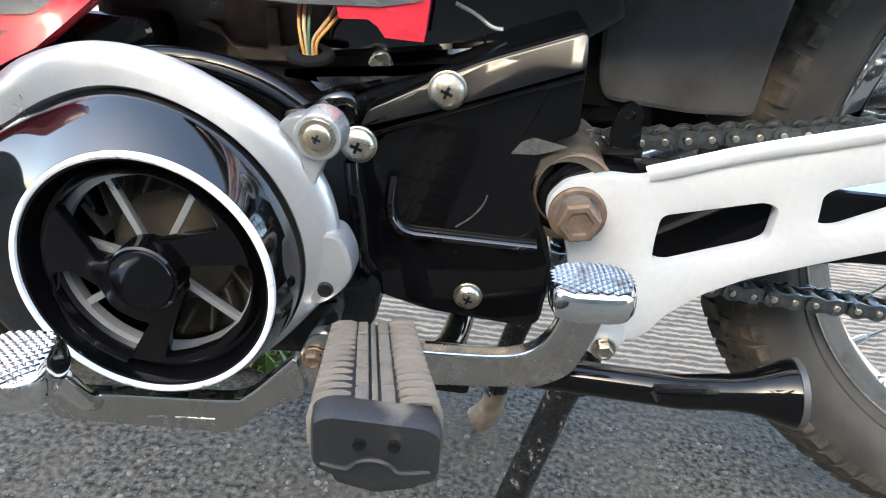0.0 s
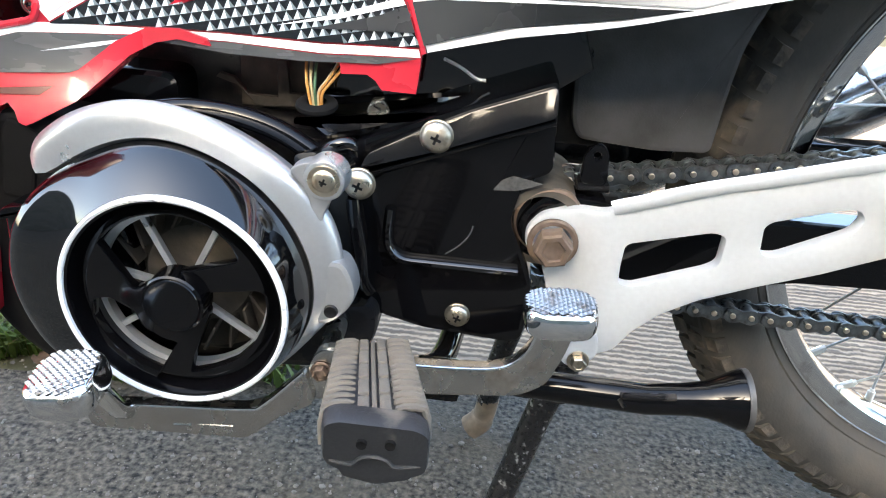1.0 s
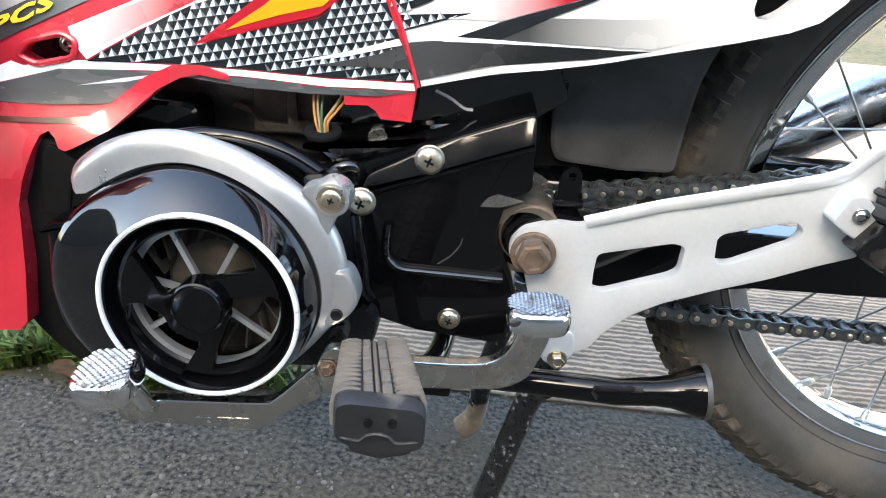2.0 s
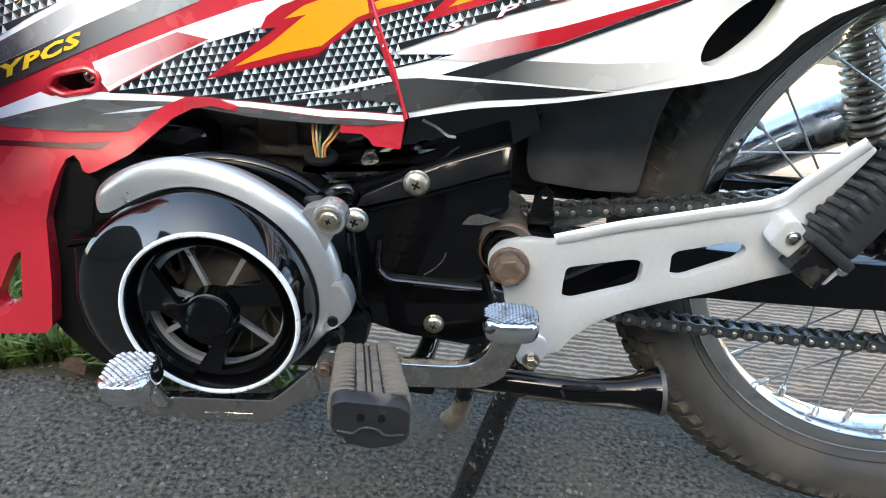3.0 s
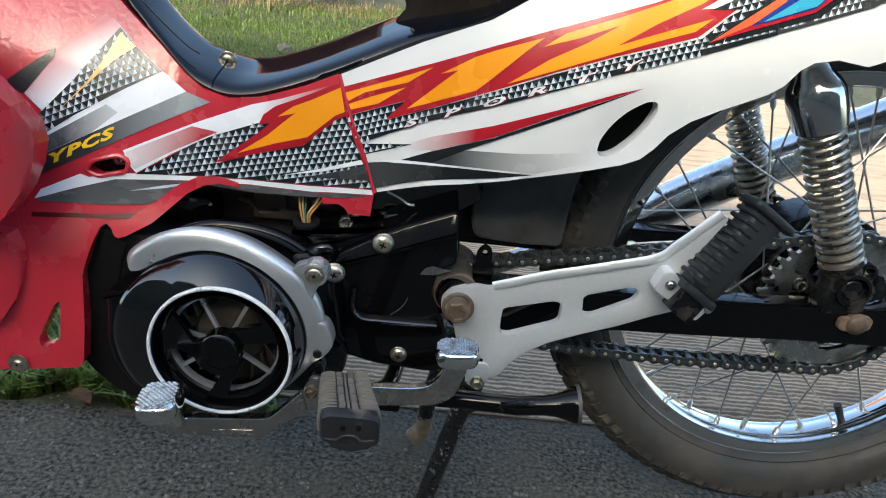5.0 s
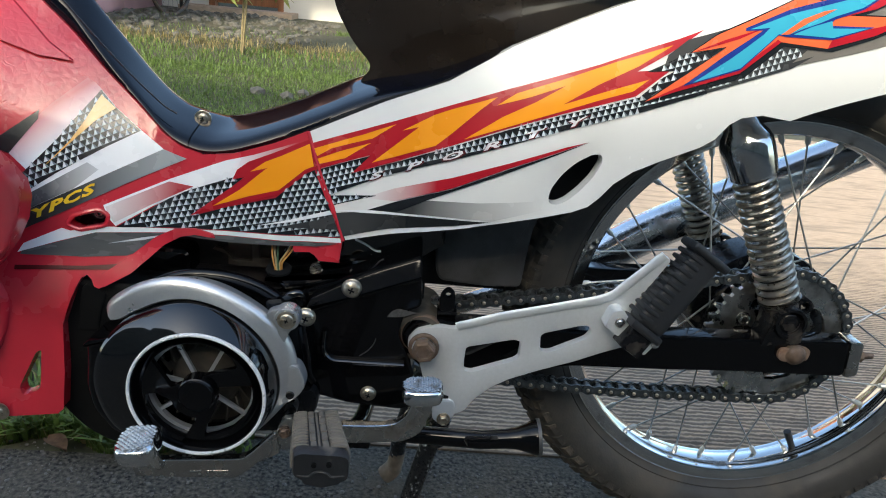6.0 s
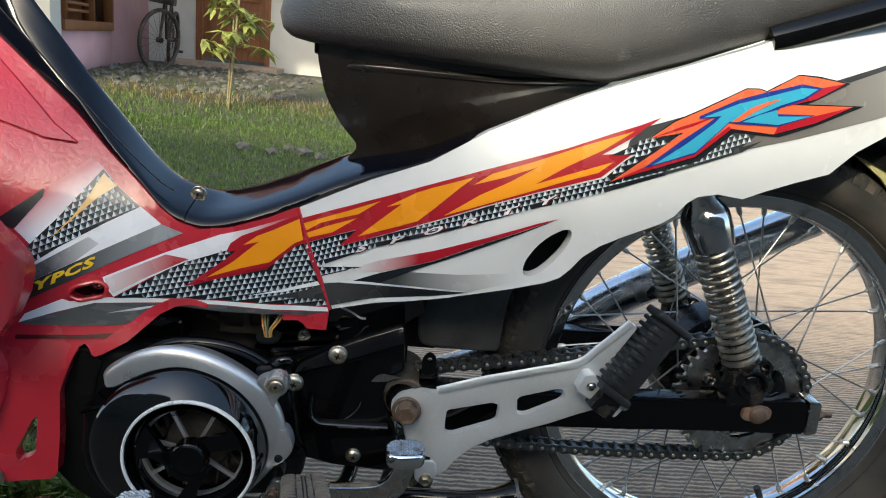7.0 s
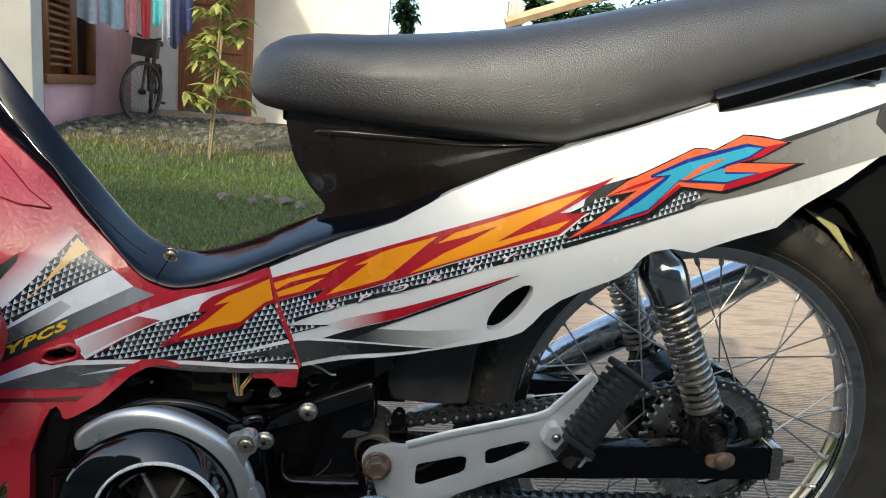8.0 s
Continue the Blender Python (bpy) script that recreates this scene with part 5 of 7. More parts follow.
def chain_path():
    """The closed line of the chain round both sprockets, as points one millimetre apart."""
    c1, c2 = Vector(FC), Vector(SC)
    d = c2 - c1
    base = math.atan2(d.y, d.x)
    th = math.acos((R1 - R2) / d.length)
    pts = []
    up1, up2 = c1 + R1 * Vector((math.cos(base + th), math.sin(base + th))), c2 + R2 * Vector((math.cos(base + th), math.sin(base + th)))
    lo1, lo2 = c1 + R1 * Vector((math.cos(base - th), math.sin(base - th))), c2 + R2 * Vector((math.cos(base - th), math.sin(base - th)))
    n = int((up2 - up1).length / 0.001)
    pts += [up1.lerp(up2, i / n) - Vector((0, 0.004 * math.sin(math.pi * i / n))) for i in range(n)]
    a0, a1 = base + th, base - th
    k = int((a0 - a1) * R2 / 0.001)
    pts += [c2 + R2 * Vector((math.cos(a0 + (a1 - a0) * i / k), math.sin(a0 + (a1 - a0) * i / k))) for i in range(k)]
    pts += [lo2.lerp(lo1, i / n) - Vector((0, 0.009 * math.sin(math.pi * i / n))) for i in range(n)]
    b0, b1 = base - th, base + th - 2 * math.pi
    k = int((b0 - b1) * R1 / 0.001)
    pts += [c1 + R1 * Vector((math.cos(b0 + (b1 - b0) * i / k), math.sin(b0 + (b1 - b0) * i / k))) for i in range(k)]
    return pts


def plate(h, y0, y1):
    """One figure-of-eight side plate of a link, from pin to pin along x."""
    pts = []
    for k in range(9):
        a = radians(70 + 220 * k / 8)
        pts.append((h * math.cos(a), h * math.sin(a)))
    pts += [(PITCH * 0.5, -h * 0.72)]
    for k in range(9):
        a = radians(-110 + 220 * k / 8)
        pts.append((PITCH + h * math.cos(a), h * math.sin(a)))
    pts += [(PITCH * 0.5, h * 0.72)]
    return prism(pts, y0, y1)


outer = plate(0.0056, -0.0085, -0.0067)
merge(outer, plate(0.0056, 0.0067, 0.0085))
inner = plate(0.0053, -0.0064, -0.0046)
merge(inner, plate(0.0053, 0.0046, 0.0064))
for k in (0, 1):
    merge(inner, lathe([(0.0042, -0.0046), (0.0042, 0.0046)], (PITCH * k, 0), 10))
outer_me, inner_me = mesh_of("outer_link", outer, M_CHAIN), mesh_of("inner_link", inner, M_CHAIN)
pin_me = mesh_of("pin", lathe([(0.0, -0.0100), (0.0016, -0.0100), (0.0020, -0.0096), (0.0020, 0.0096), (0.0, 0.0100)], (0, 0), 10), M_PIN)
chain = part("chain", lathe([(R1 - 0.006, CY - 0.003), (R1 - 0.001, CY - 0.003), (R1 - 0.001, CY + 0.003), (R1 - 0.006, CY + 0.003)], FC, 30), M_SPRK, bike, "dark oiled roller drive chain")
P = chain_path()
S = [0.0]
for a, b in zip(P, P[1:] + P[:1]):
    S.append(S[-1] + (b - a).length)
count = int(S[-1] / PITCH) // 2 * 2
step = S[-1] / count
PX, PZ = [p.x for p in P] + [P[0].x], [p.y for p in P] + [P[0].y]
for i in range(count):
    s0, s1 = i * step + 0.004, ((i + 1) * step + 0.004) % S[-1]
    a, b = Vector((lerp(s0, S, PX), lerp(s0, S, PZ))), Vector((lerp(s1, S, PX), lerp(s1, S, PZ)))
    ang = math.atan2(b.y - a.y, b.x - a.x)
    m = Matrix.Translation((a.x, CY, a.y)) @ Matrix.Rotation(-ang, 4, "Y") @ Matrix.Diagonal(((b - a).length / PITCH, 1, 1, 1))
    shared("outer_link" if i % 2 else "inner_link", outer_me if i % 2 else inner_me, m, chain)
    shared("pin", pin_me, Matrix.Translation((a.x, CY, a.y)), chain)

# --- swing arm ---
arm = part("swing_arm", prism(round_poly([(0.118, 0.290), (0.115, 0.312), (0.130, 0.330), (0.175, 0.3280), (0.366, 0.3293), (0.452, 0.3332), (0.5745, 0.3387), (0.5775, 0.2990), (0.466, 0.2960), (0.372, 0.2912), (0.290, 0.2885), (0.225, 0.276), (0.150, 0.264)], 0.008), 0.449, 0.472, bevel=0.003), M_BLACK, bike, "black box-section swing arm")
part("swing_arm_far", prism(round_poly([(0.118, 0.290), (0.115, 0.312), (0.130, 0.330), (0.175, 0.3280), (0.366, 0.3293), (0.452, 0.3332), (0.5745, 0.3387), (0.5775, 0.2990), (0.466, 0.2960), (0.372, 0.2912), (0.290, 0.2890), (0.170, 0.290)], 0.008), 0.638, 0.661, bevel=0.003), M_BLACK, bike)
part("arm_end", prism(round_poly([(0.574, 0.3395), (0.588, 0.3385), (0.590, 0.302), (0.577, 0.2983)], 0.003), 0.4475, 0.4735, bevel=0.002), M_STEEL, bike)
part("chain_adjuster", tube([(0.588, 0.461, 0.319), (0.609, 0.461, 0.320)], 0.0036, 10), M_RUST, bike)
part("adjuster_nut", tube([(0.590, 0.461, 0.319), (0.597, 0.461, 0.3193)], 0.007, 6), M_RUST, bike)
part("axle_plate", prism(round_poly([(0.4995, 0.3275), (0.4995, 0.3170), (0.5060, 0.3135), (0.5310, 0.3165), (0.5320, 0.3280), (0.5255, 0.3315)], 0.004), 0.4440, 0.4485, bevel=0.001), M_RUSTPALE, bike, "pale rusty slotted axle washer")
bolt("axle_nut", (0.5175, 0.3222), 0.4425, 0.0098, M_RUST, bike, "rusty domed axle nut", cross=False, dome=0.5, washer=1.12)
part("axle", lathe([(0.0085, 0.445), (0.0085, 0.668)], (0.515, 0.324), 16), M_RUST, bike)
part("pivot_sleeve", lathe([(0.020, 0.4465), (0.0215, 0.448), (0.0215, 0.50), (0.02, 0.505)], (0.1345, 0.3125), 36), M_RUST, bike, "dusty brown pivot housing")
part("pivot_collar", lathe([(0.020, 0.4465), (0.025, 0.4475), (0.027, 0.455), (0.027, 0.52)], (0.1305, 0.309), 36), M_FIN, bike)
part("chain_tab", prism(round_poly([(0.149, 0.336), (0.150, 0.356), (0.157, 0.363), (0.164, 0.358), (0.166, 0.336)], 0.006), 0.455, 0.459, bevel=0.0008,
                        holes=([(0.1575 + 0.0024 * math.cos(a), 0.3545 + 0.0024 * math.sin(a)) for a in [2 * math.pi * k / 12 for k in range(12)]],)), M_BLACK, bike)
part("tab_foot", box(0.148, 0.168, 0.455, 0.475, 0.332, 0.337, 0.0015), M_BLACK2, bike)

# --- silver footpeg bracket with the folded rear peg ---
def lean_out(x, z):
    return (-0.2 * (x - 0.13) if x > 0.13 else 0.0) - 0.006 * ease((x - 0.150) / 0.018) + 0.006


SA = round_poly([(0.1783, 0.3115), (0.2228, 0.3278), (0.2295, 0.3265), (0.2292, 0.3095), (0.2238, 0.3050), (0.1857, 0.2855), (0.1785, 0.2858), (0.1778, 0.2975)], 0.004)
SBH = round_poly([(0.2498, 0.3396), (0.2821, 0.3532), (0.2892, 0.3540), (0.2922, 0.3496), (0.2890, 0.3418), (0.2568, 0.3208), (0.2485, 0.3200), (0.2470, 0.3360)], 0.004)
plate_pts = round_poly([(0.1212, 0.2975), (0.1211, 0.3091), (0.1288, 0.3191), (0.1456, 0.3250), (0.1620, 0.3282), (0.1690, 0.3310), (0.2091, 0.3475), (0.2395, 0.3580), (0.2976, 0.3810), (0.312, 0.395), (0.340, 0.433), (0.350, 0.431),
                        (0.326, 0.384), (0.325, 0.366), (0.327, 0.350), (0.3251, 0.3395), (0.3062, 0.3297), (0.2805, 0.3147), (0.2528, 0.3008), (0.2237, 0.2848), (0.2061, 0.2715), (0.1917, 0.2553), (0.1835, 0.2401), (0.1702, 0.2322),
                        (0.1600, 0.2310), (0.145, 0.249), (0.1375, 0.2726), (0.1329, 0.2875)], 0.004, 3)
plate_bm = prism(plate_pts, 0.438, 0.446, bevel=0.002, holes=(SA, SBH))
for _x in (0.146, 0.150, 0.1535, 0.157, 0.1605, 0.164, 0.168, 0.172, 0.24, 0.305, 0.32):
    bmesh.ops.bisect_plane(plate_bm, geom=plate_bm.verts[:] + plate_bm.edges[:] + plate_bm.faces[:], plane_co=(_x, 0, 0), plane_no=(1, 0, 0))
for _v in plate_bm.verts:
    _v.co.y += lean_out(_v.co.x, _v.co.z)
bracket = part("footpeg_bracket", plate_bm, M_BRACKET, bike, "silver-painted footpeg bracket plate with two slots")
top_flange = tube(smooth_path([(0.167, 0.4300, 0.3325), (0.170, 0.4295, 0.3340), (0.18, 0.4270, 0.3385), (0.209, 0.4215, 0.3512), (0.2385, 0.4155, 0.3622), (0.2645, 0.4105, 0.3718), (0.300, 0.4030, 0.3862), (0.315, 0.401, 0.401), (0.343, 0.396, 0.434)], 4), 1.0, 12, flat=(0.0022, 0.0044))
part("top_flange", top_flange, M_BRACKET, bracket)
bolt("pivot_bolt", (0.1370, 0.3038), 0.434, 0.0118, M_RUST, bike, "rusty flanged pivot bolt", cross=False, hexa=True, washer=1.3)
part("lower_lug", prism(round_poly([(0.150, 0.250), (0.172, 0.252), (0.176, 0.236), (0.165, 0.222), (0.152, 0.226)], 0.006), 0.428, 0.437, bevel=0.002), M_BRACKET, bracket)
part("lug_slot", prism(round_poly([(0.1560, 0.2545), (0.1690, 0.2545), (0.1690, 0.2485), (0.1560, 0.2485)], 0.003), 0.4310, 0.4335), M_MATTE, bracket)
bolt("bolt", (0.1635, 0.2295), 0.426, 0.0052, M_SCREW, bike, cross=False, hexa=True)

# folded rear peg: rubber sleeve on a clevis, pointing up and back
U = Vector((0.055, 0.012, 0.083)).normalized()
V = Vector((0.83, 0.0, -0.55)).normalized()
V = (V - U * V.dot(U)).normalized()
W = U.cross(V)
PEG = Matrix((( V.x, W.x, U.x, 0.3275), (V.y, W.y, U.y, 0.386), (V.z, W.z, U.z, 0.3585), (0, 0, 0, 1)))
peg = part("folding_peg", box(-0.012, 0.012, -0.010, 0.010, -0.016, 0.006, 0.002, m=PEG), M_BLACK2, bike, "folded black rubber rear footpeg")
part("rubber_sleeve", box(-0.0155, 0.0155, -0.0130, 0.0130, 0.010, 0.094, 0.0075, 4, m=PEG), M_RUBBER, peg)
part("end_flange", box(-0.0212, 0.0212, -0.0160, 0.0160, 0.091, 0.099, 0.0038, 3, m=PEG), M_RUBBER, peg)
part("base_flange", box(-0.0178, 0.0178, -0.0140, 0.0140, 0.004, 0.012, 0.003, m=PEG), M_RUBBER, peg)
# A raised dark patch; the shade of the hole is colour only.
part("end_hole_dark", box(-0.0055, 0.0055, -0.0035, 0.0035, 0.0985, 0.0996, 0.001, m=PEG), M_MATTE, peg)
for k in range(10):
    part("rib", box(-0.0185, -0.0020, -0.0142, 0.0142, 0.0160 + k * 0.0076, 0.0204 + k * 0.0076, 0.0018, m=PEG), M_RUBBER, peg)
part("clevis", prism(round_poly([(0.297, 0.364), (0.303, 0.380), (0.311, 0.382), (0.327, 0.366), (0.319, 0.352), (0.308, 0.357)], 0.003), 0.386, 0.402, bevel=0.0015), M_BRACKET, bracket)
part("clevis_foot", prism(round_poly([(0.332, 0.352), (0.347, 0.362), (0.349, 0.358), (0.337, 0.341), (0.330, 0.344)], 0.002), 0.380, 0.398, bevel=0.0015), M_BRACKET, bracket)
bolt("bolt", (0.3105, 0.3700), 0.384, 0.0035, M_STEEL, bike, cross=False)
bolt("bolt", (0.344, 0.3545), 0.377, 0.003, M_CHROME, bike, cross=False)

# --- shock absorbers ---
def shock(y, front):
    a, b = Vector((0.4155, y, 0.5500)), Vector((0.5120, y, 0.3420))
    d = (b - a).normalized()
    ln = (b - a).length
    ob = part("shock_absorber" if front else "far_shock_absorber", tube([a + d * 0.05, a + d * (ln - 0.03)], 0.0075, 12), M_STEEL, bike, "rear shock absorber with a chromed spring")
    part("damper_tube", tube([a + d * (ln * 0.74), a + d * (ln - 0.022)], 0.0165, 20), M_FIN, ob)
    turns = 16
    s0, s1 = 0.050, ln * 0.845
    side1 = d.cross(Vector((0, 1, 0))).normalized()
    side2 = d.cross(side1).normalized()
    pts = []
    for i in range(turns * 20 + 1):
        t = i / (turns * 20)
        ang = 2 * math.pi * turns * t
        pts.append(a + d * (s0 + (s1 - s0) * t) + side1 * 0.0178 * math.cos(ang) + side2 * 0.0178 * math.sin(ang))
    part("spring", tube(pts, 0.0031, 8), M_SPRING, ob, "chromed coil spring")
    cap = tube([a + d * h for h in (-0.0085, -0.0075, -0.005, -0.001, 0.005, 0.010, 0.015, 0.021, 0.028, 0.036, 0.0545, 0.0565)], [0.004, 0.0085, 0.0120, 0.0143, 0.0162, 0.0190, 0.0225, 0.0246, 0.0251, 0.0250, 0.0230, 0.0205], 40)
    part("spring_cap", cap, M_CAP, ob, "dark chromed upper cap")
    part("lower_seat", tube([a + d * (ln * 0.84), a + d * (ln * 0.865)], [0.0215, 0.0165], 20), M_STEEL, ob)
    e = (b.x - 0.0085, b.z + 0.0140)
    part("lower_eye", lathe([(0.0, y - 0.0215), (0.0085, y - 0.0210), (0.0110, y - 0.0190), (0.0118, y - 0.0160), (0.0132, y - 0.0235), (0.0160, y - 0.0235), (0.0172, y - 0.0210), (0.0172, y + 0.014), (0.008, y + 0.014)], e, 36), M_BLACK2, ob, "black rubber-bushed lower eye")
    part("eye_stud", prism(round_poly([(e[0] + 0.006, e[1] + 0.020), (e[0] + 0.026, e[1] + 0.0205), (e[0] + 0.0335, e[1] + 0.012), (e[0] + 0.027, e[1] + 0.003), (e[0] + 0.006, e[1])], 0.005), y - 0.001, y + 0.012, bevel=0.0015,
                           holes=([(e[0] + 0.0225 + 0.0045 * math.cos(v), e[1] + 0.0115 + 0.0045 * math.sin(v)) for v in [2 * math.pi * k / 14 for k in range(14)]],)), M_BLACK2, ob)
    part("clevis", prism(round_poly([(e[0] - 0.0165, e[1] + 0.004), (e[0] + 0.0168, e[1] + 0.004), (e[0] + 0.0175, e[1] - 0.024), (e[0] - 0.024, e[1] - 0.028)], 0.004), y - 0.0195, y + 0.010, bevel=0.002), M_BLACK2, ob)
    return ob


shock(0.466, True)
shock(0.672, False)

# far bracket seen through the wheel
part("far_bracket", prism(round_poly([(0.335, 0.297), (0.338, 0.305), (0.350, 0.319), (0.362, 0.319), (0.374, 0.303), (0.374, 0.297)], 0.003), 0.662, 0.668, bevel=0.001), M_BLACK2, bike)
bolt("far_bolt", (0.356, 0.3105), 0.660, 0.0075, M_SCREW, bike, cross=False, washer=1.3)

# --- silencer on the far side ---
M_MUF = mat("brushed_silencer_steel", (0.80, 0.82, 0.85), 0.22, metal=1.0, vary=0.06, scale=30, dirt=(0.3, 0.28, 0.25), dirt_amount=0.1, dscale=30)
muf = part("silencer", tube(smooth_path([(0.28, 0.70, 0.285), (0.36, 0.70, 0.320), (0.45, 0.70, 0.375), (0.60, 0.70, 0.455), (0.80, 0.70, 0.560), (0.84, 0.70, 0.581)], 5), [0.016] * 4 + [0.021] * 3 + [0.027] * 19, 24), M_MUF, bike, "chromed exhaust silencer")
part("exhaust_pipe", tube(smooth_path([(-0.05, 0.66, 0.22), (0.1, 0.69, 0.215), (0.22, 0.70, 0.250), (0.29, 0.70, 0.290)], 6), 0.0135, 14), M_STEEL, bike)

# --- inner mudguard and rear mudguard ---
part("inner_mudguard", prism(round_poly([(0.128, 0.42), (0.1415, 0.397), (0.1445, 0.362), (0.150, 0.350), (0.200, 0.347), (0.2367, 0.349), (0.2385, 0.384), (0.2415, 0.4146), (0.2460, 0.430), (0.264, 0.475), (0.285, 0.52), (0.128, 0.50)], 0.006), 0.503, 0.61, bevel=0.003), M_PLASTIC, bike, "dark grey plastic inner mudguard")
part("mudguard_slot", prism(round_poly([(0.144, 0.392), (0.144, 0.407), (0.151, 0.409), (0.151, 0.394)], 0.003), 0.4985, 0.503), M_BLACK2, bike)
bm = bmesh.new()
_rings = []
for i in range(40):
    a = radians(8 + 110 * i / 39)
    ring = []
    for dy, dr in ((-0.050, -0.012), (-0.050, 0.008), (-0.040, 0.022), (0, 0.028), (0.040, 0.022), (0.050, 0.008), (0.050, -0.012)):
        r = 0.300 + dr
        ring.append(bm.verts.new((WC[0] + r * math.cos(a), MID + dy, WC[1] + r * math.sin(a))))
    _rings.append(ring)
for r, s in zip(_rings, _rings[1:]):
    for k in range(len(r) - 1):
        bm.faces.new((r[k], r[k + 1], s[k + 1], s[k]))
bmesh.ops.recalc_face_normals(bm, faces=bm.faces[:])
part("rear_mudguard", bm, M_MATTE, bike, "black plastic rear mudguard")
part("tail_skirt", prism(round_poly([(0.56, 0.63), (0.63, 0.612), (0.672, 0.566), (0.70, 0.515), (0.78, 0.50), (0.80, 0.74), (0.65, 0.70)], 0.01), 0.490, 0.50, bevel=0.002), M_MATTE, bike)

part("mudguard_stripe", skin([(0.596, 0.602), (0.613, 0.6075), (0.640, 0.583), (0.668, 0.545), (0.655, 0.556), (0.630, 0.580)], lambda x, z: 0.5085, 0.004), mat("yellowed_mudguard_edge", (0.50, 0.46, 0.20), 0.5), bike, "pale yellow mudguard edge")
part("tail_recess", prism(round_poly([(0.627, 0.718), (0.622, 0.700), (0.624, 0.684), (0.640, 0.676), (0.70, 0.69), (0.70, 0.735)], 0.006), side(0.63, 0.70) - 0.0015, side(0.63, 0.70) + 0.004, bevel=0.001), M_PLASTIC, side_panel)

# --- engine ---
part("engine_block", box(-0.16, 0.125, 0.452, 0.66, 0.243, 0.350, 0.012), M_ENGINE, bike, "black cast engine block")
part("engine_top", box(-0.15, 0.06, 0.50, 0.63, 0.33, 0.41, 0.012), M_ENGINE, bike)
part("frame_backing", prism([(0.09, 0.30), (0.134, 0.30), (0.134, 0.45), (0.09, 0.45)], 0.484, 0.52), M_MATTE, bike)
part("frame_backing", prism([(0.1345, 0.345), (0.165, 0.345), (0.165, 0.45), (0.1345, 0.45)], 0.509, 0.52), M_MATTE, bike)
part("notch_piece", prism(round_poly([(-0.196, 0.300), (-0.190, 0.342), (-0.184, 0.350), (-0.166, 0.340), (-0.172, 0.322), (-0.176, 0.300)], 0.004), 0.428, 0.47, bevel=0.002), M_MATTE, bike)
part("frame_spine", prism([(-0.02, 0.36), (0.05, 0.372), (0.13, 0.385), (0.15, 0.40), (0.135, 0.44), (0.02, 0.44)], 0.475, 0.60, bevel=0.004), M_DOME, bike, "black pressed frame")
case_pts = round_poly([(0.012, 0.350), (0.052, 0.368), (0.080, 0.380), (0.128, 0.399), (0.132, 0.345), (0.116, 0.337), (0.111, 0.312), (0.122, 0.290), (0.130, 0.270), (0.128, 0.231), (0.119, 0.227), (0.062, 0.231), (0.022, 0.241), (0.018, 0.309)], 0.005, 3)
case = part("sprocket_cover", prism(case_pts, 0.443, 0.475, bevel=0.003), M_BLACK, bike, "glossy black sprocket cover with worn spots")
part("upper_step", prism(round_poly([(0.020, 0.339), (0.024, 0.348), (0.055, 0.365), (0.082, 0.378), (0.127, 0.396), (0.1285, 0.380), (0.062, 0.3535)], 0.003, 3), 0.4325, 0.447, bevel=0.0008, warp=lambda x, z: 0.38 * (z - 0.339 - 0.385 * (x - 0.02))), M_STEP, case)
part("upper_rib", tube([(0.025, 0.4385, 0.3345), (0.062, 0.4385, 0.3500), (0.1285, 0.4385, 0.3765)], 0.0023, 10), M_BLACK, case)
part("lower_pocket", tube(smooth_path([(0.0385, 0.4420, 0.3130), (0.0375, 0.4415, 0.2960), (0.0400, 0.4412, 0.2865), (0.0480, 0.4412, 0.2805), (0.0650, 0.4412, 0.2800), (0.0950, 0.4414, 0.2800), (0.1190, 0.4416, 0.2800)], 5), 1.0, 10, flat=(0.0034, 0.0042)), M_DOME, case)
bolt("cover_screw", (0.063, 0.3625), 0.4320, 0.0092, M_SCREW, bike, "domed yellowed cover screw", washer=1.05)
bolt("cover_screw", (0.0215, 0.3325), 0.4240, 0.0090, M_SCREW, bike, "domed yellowed cover screw", washer=1.05)
bolt("cover_screw", (0.085, 0.2440), 0.4410, 0.0078, M_SCREW, bike, "domed yellowed cover screw", washer=1.05)
part("case_front", prism(round_poly([(-0.02, 0.345), (0.004, 0.350), (0.018, 0.348), (0.028, 0.30), (0.030, 0.25), (0.01, 0.24)], 0.006), 0.430, 0.47, bevel=0.005), M_BLACK, bike)
part("case_hose", tube(smooth_path([(0.018, 0.428, 0.322), (0.020, 0.426, 0.310), (0.024, 0.426, 0.29), (0.026, 0.426, 0.272), (0.030, 0.430, 0.262)], 5), 0.0045, 10), M_BLACK, bike)
part("case_top_rail", prism(round_poly([(-0.024, 0.359), (0.000, 0.3575), (0.058, 0.3720), (0.070, 0.3720), (0.046, 0.362), (0.016, 0.3535), (0.006, 0.3515), (-0.004, 0.3490), (-0.012, 0.3560)], 0.002), 0.449, 0.475, bevel=0.002), M_DOME, bike)
part("rail_pocket", prism(round_poly([(-0.006, 0.3585), (0.036, 0.3635), (0.010, 0.3560), (-0.002, 0.3540)], 0.001), 0.4482, 0.4500), M_BLACK2, bike)
part("case_neck", tube(smooth_path([(-0.002, 0.436, 0.344), (0.006, 0.434, 0.351), (0.014, 0.436, 0.352), (0.017, 0.440, 0.343)], 5), 0.0045, 10), M_DOME, bike)
part("frame_bracket", prism([(-0.081, 0.373), (-0.072, 0.371), (-0.063, 0.361), (-0.044, 0.361), (-0.044, 0.384), (-0.038, 0.384), (-0.036, 0.364), (0.020, 0.366), (0.020, 0.358), (-0.058, 0.354), (-0.070, 0.366), (-0.084, 0.370)], 0.490, 0.494, bevel=0.0008), M_FIN, bike, "dusty bare metal bracket")
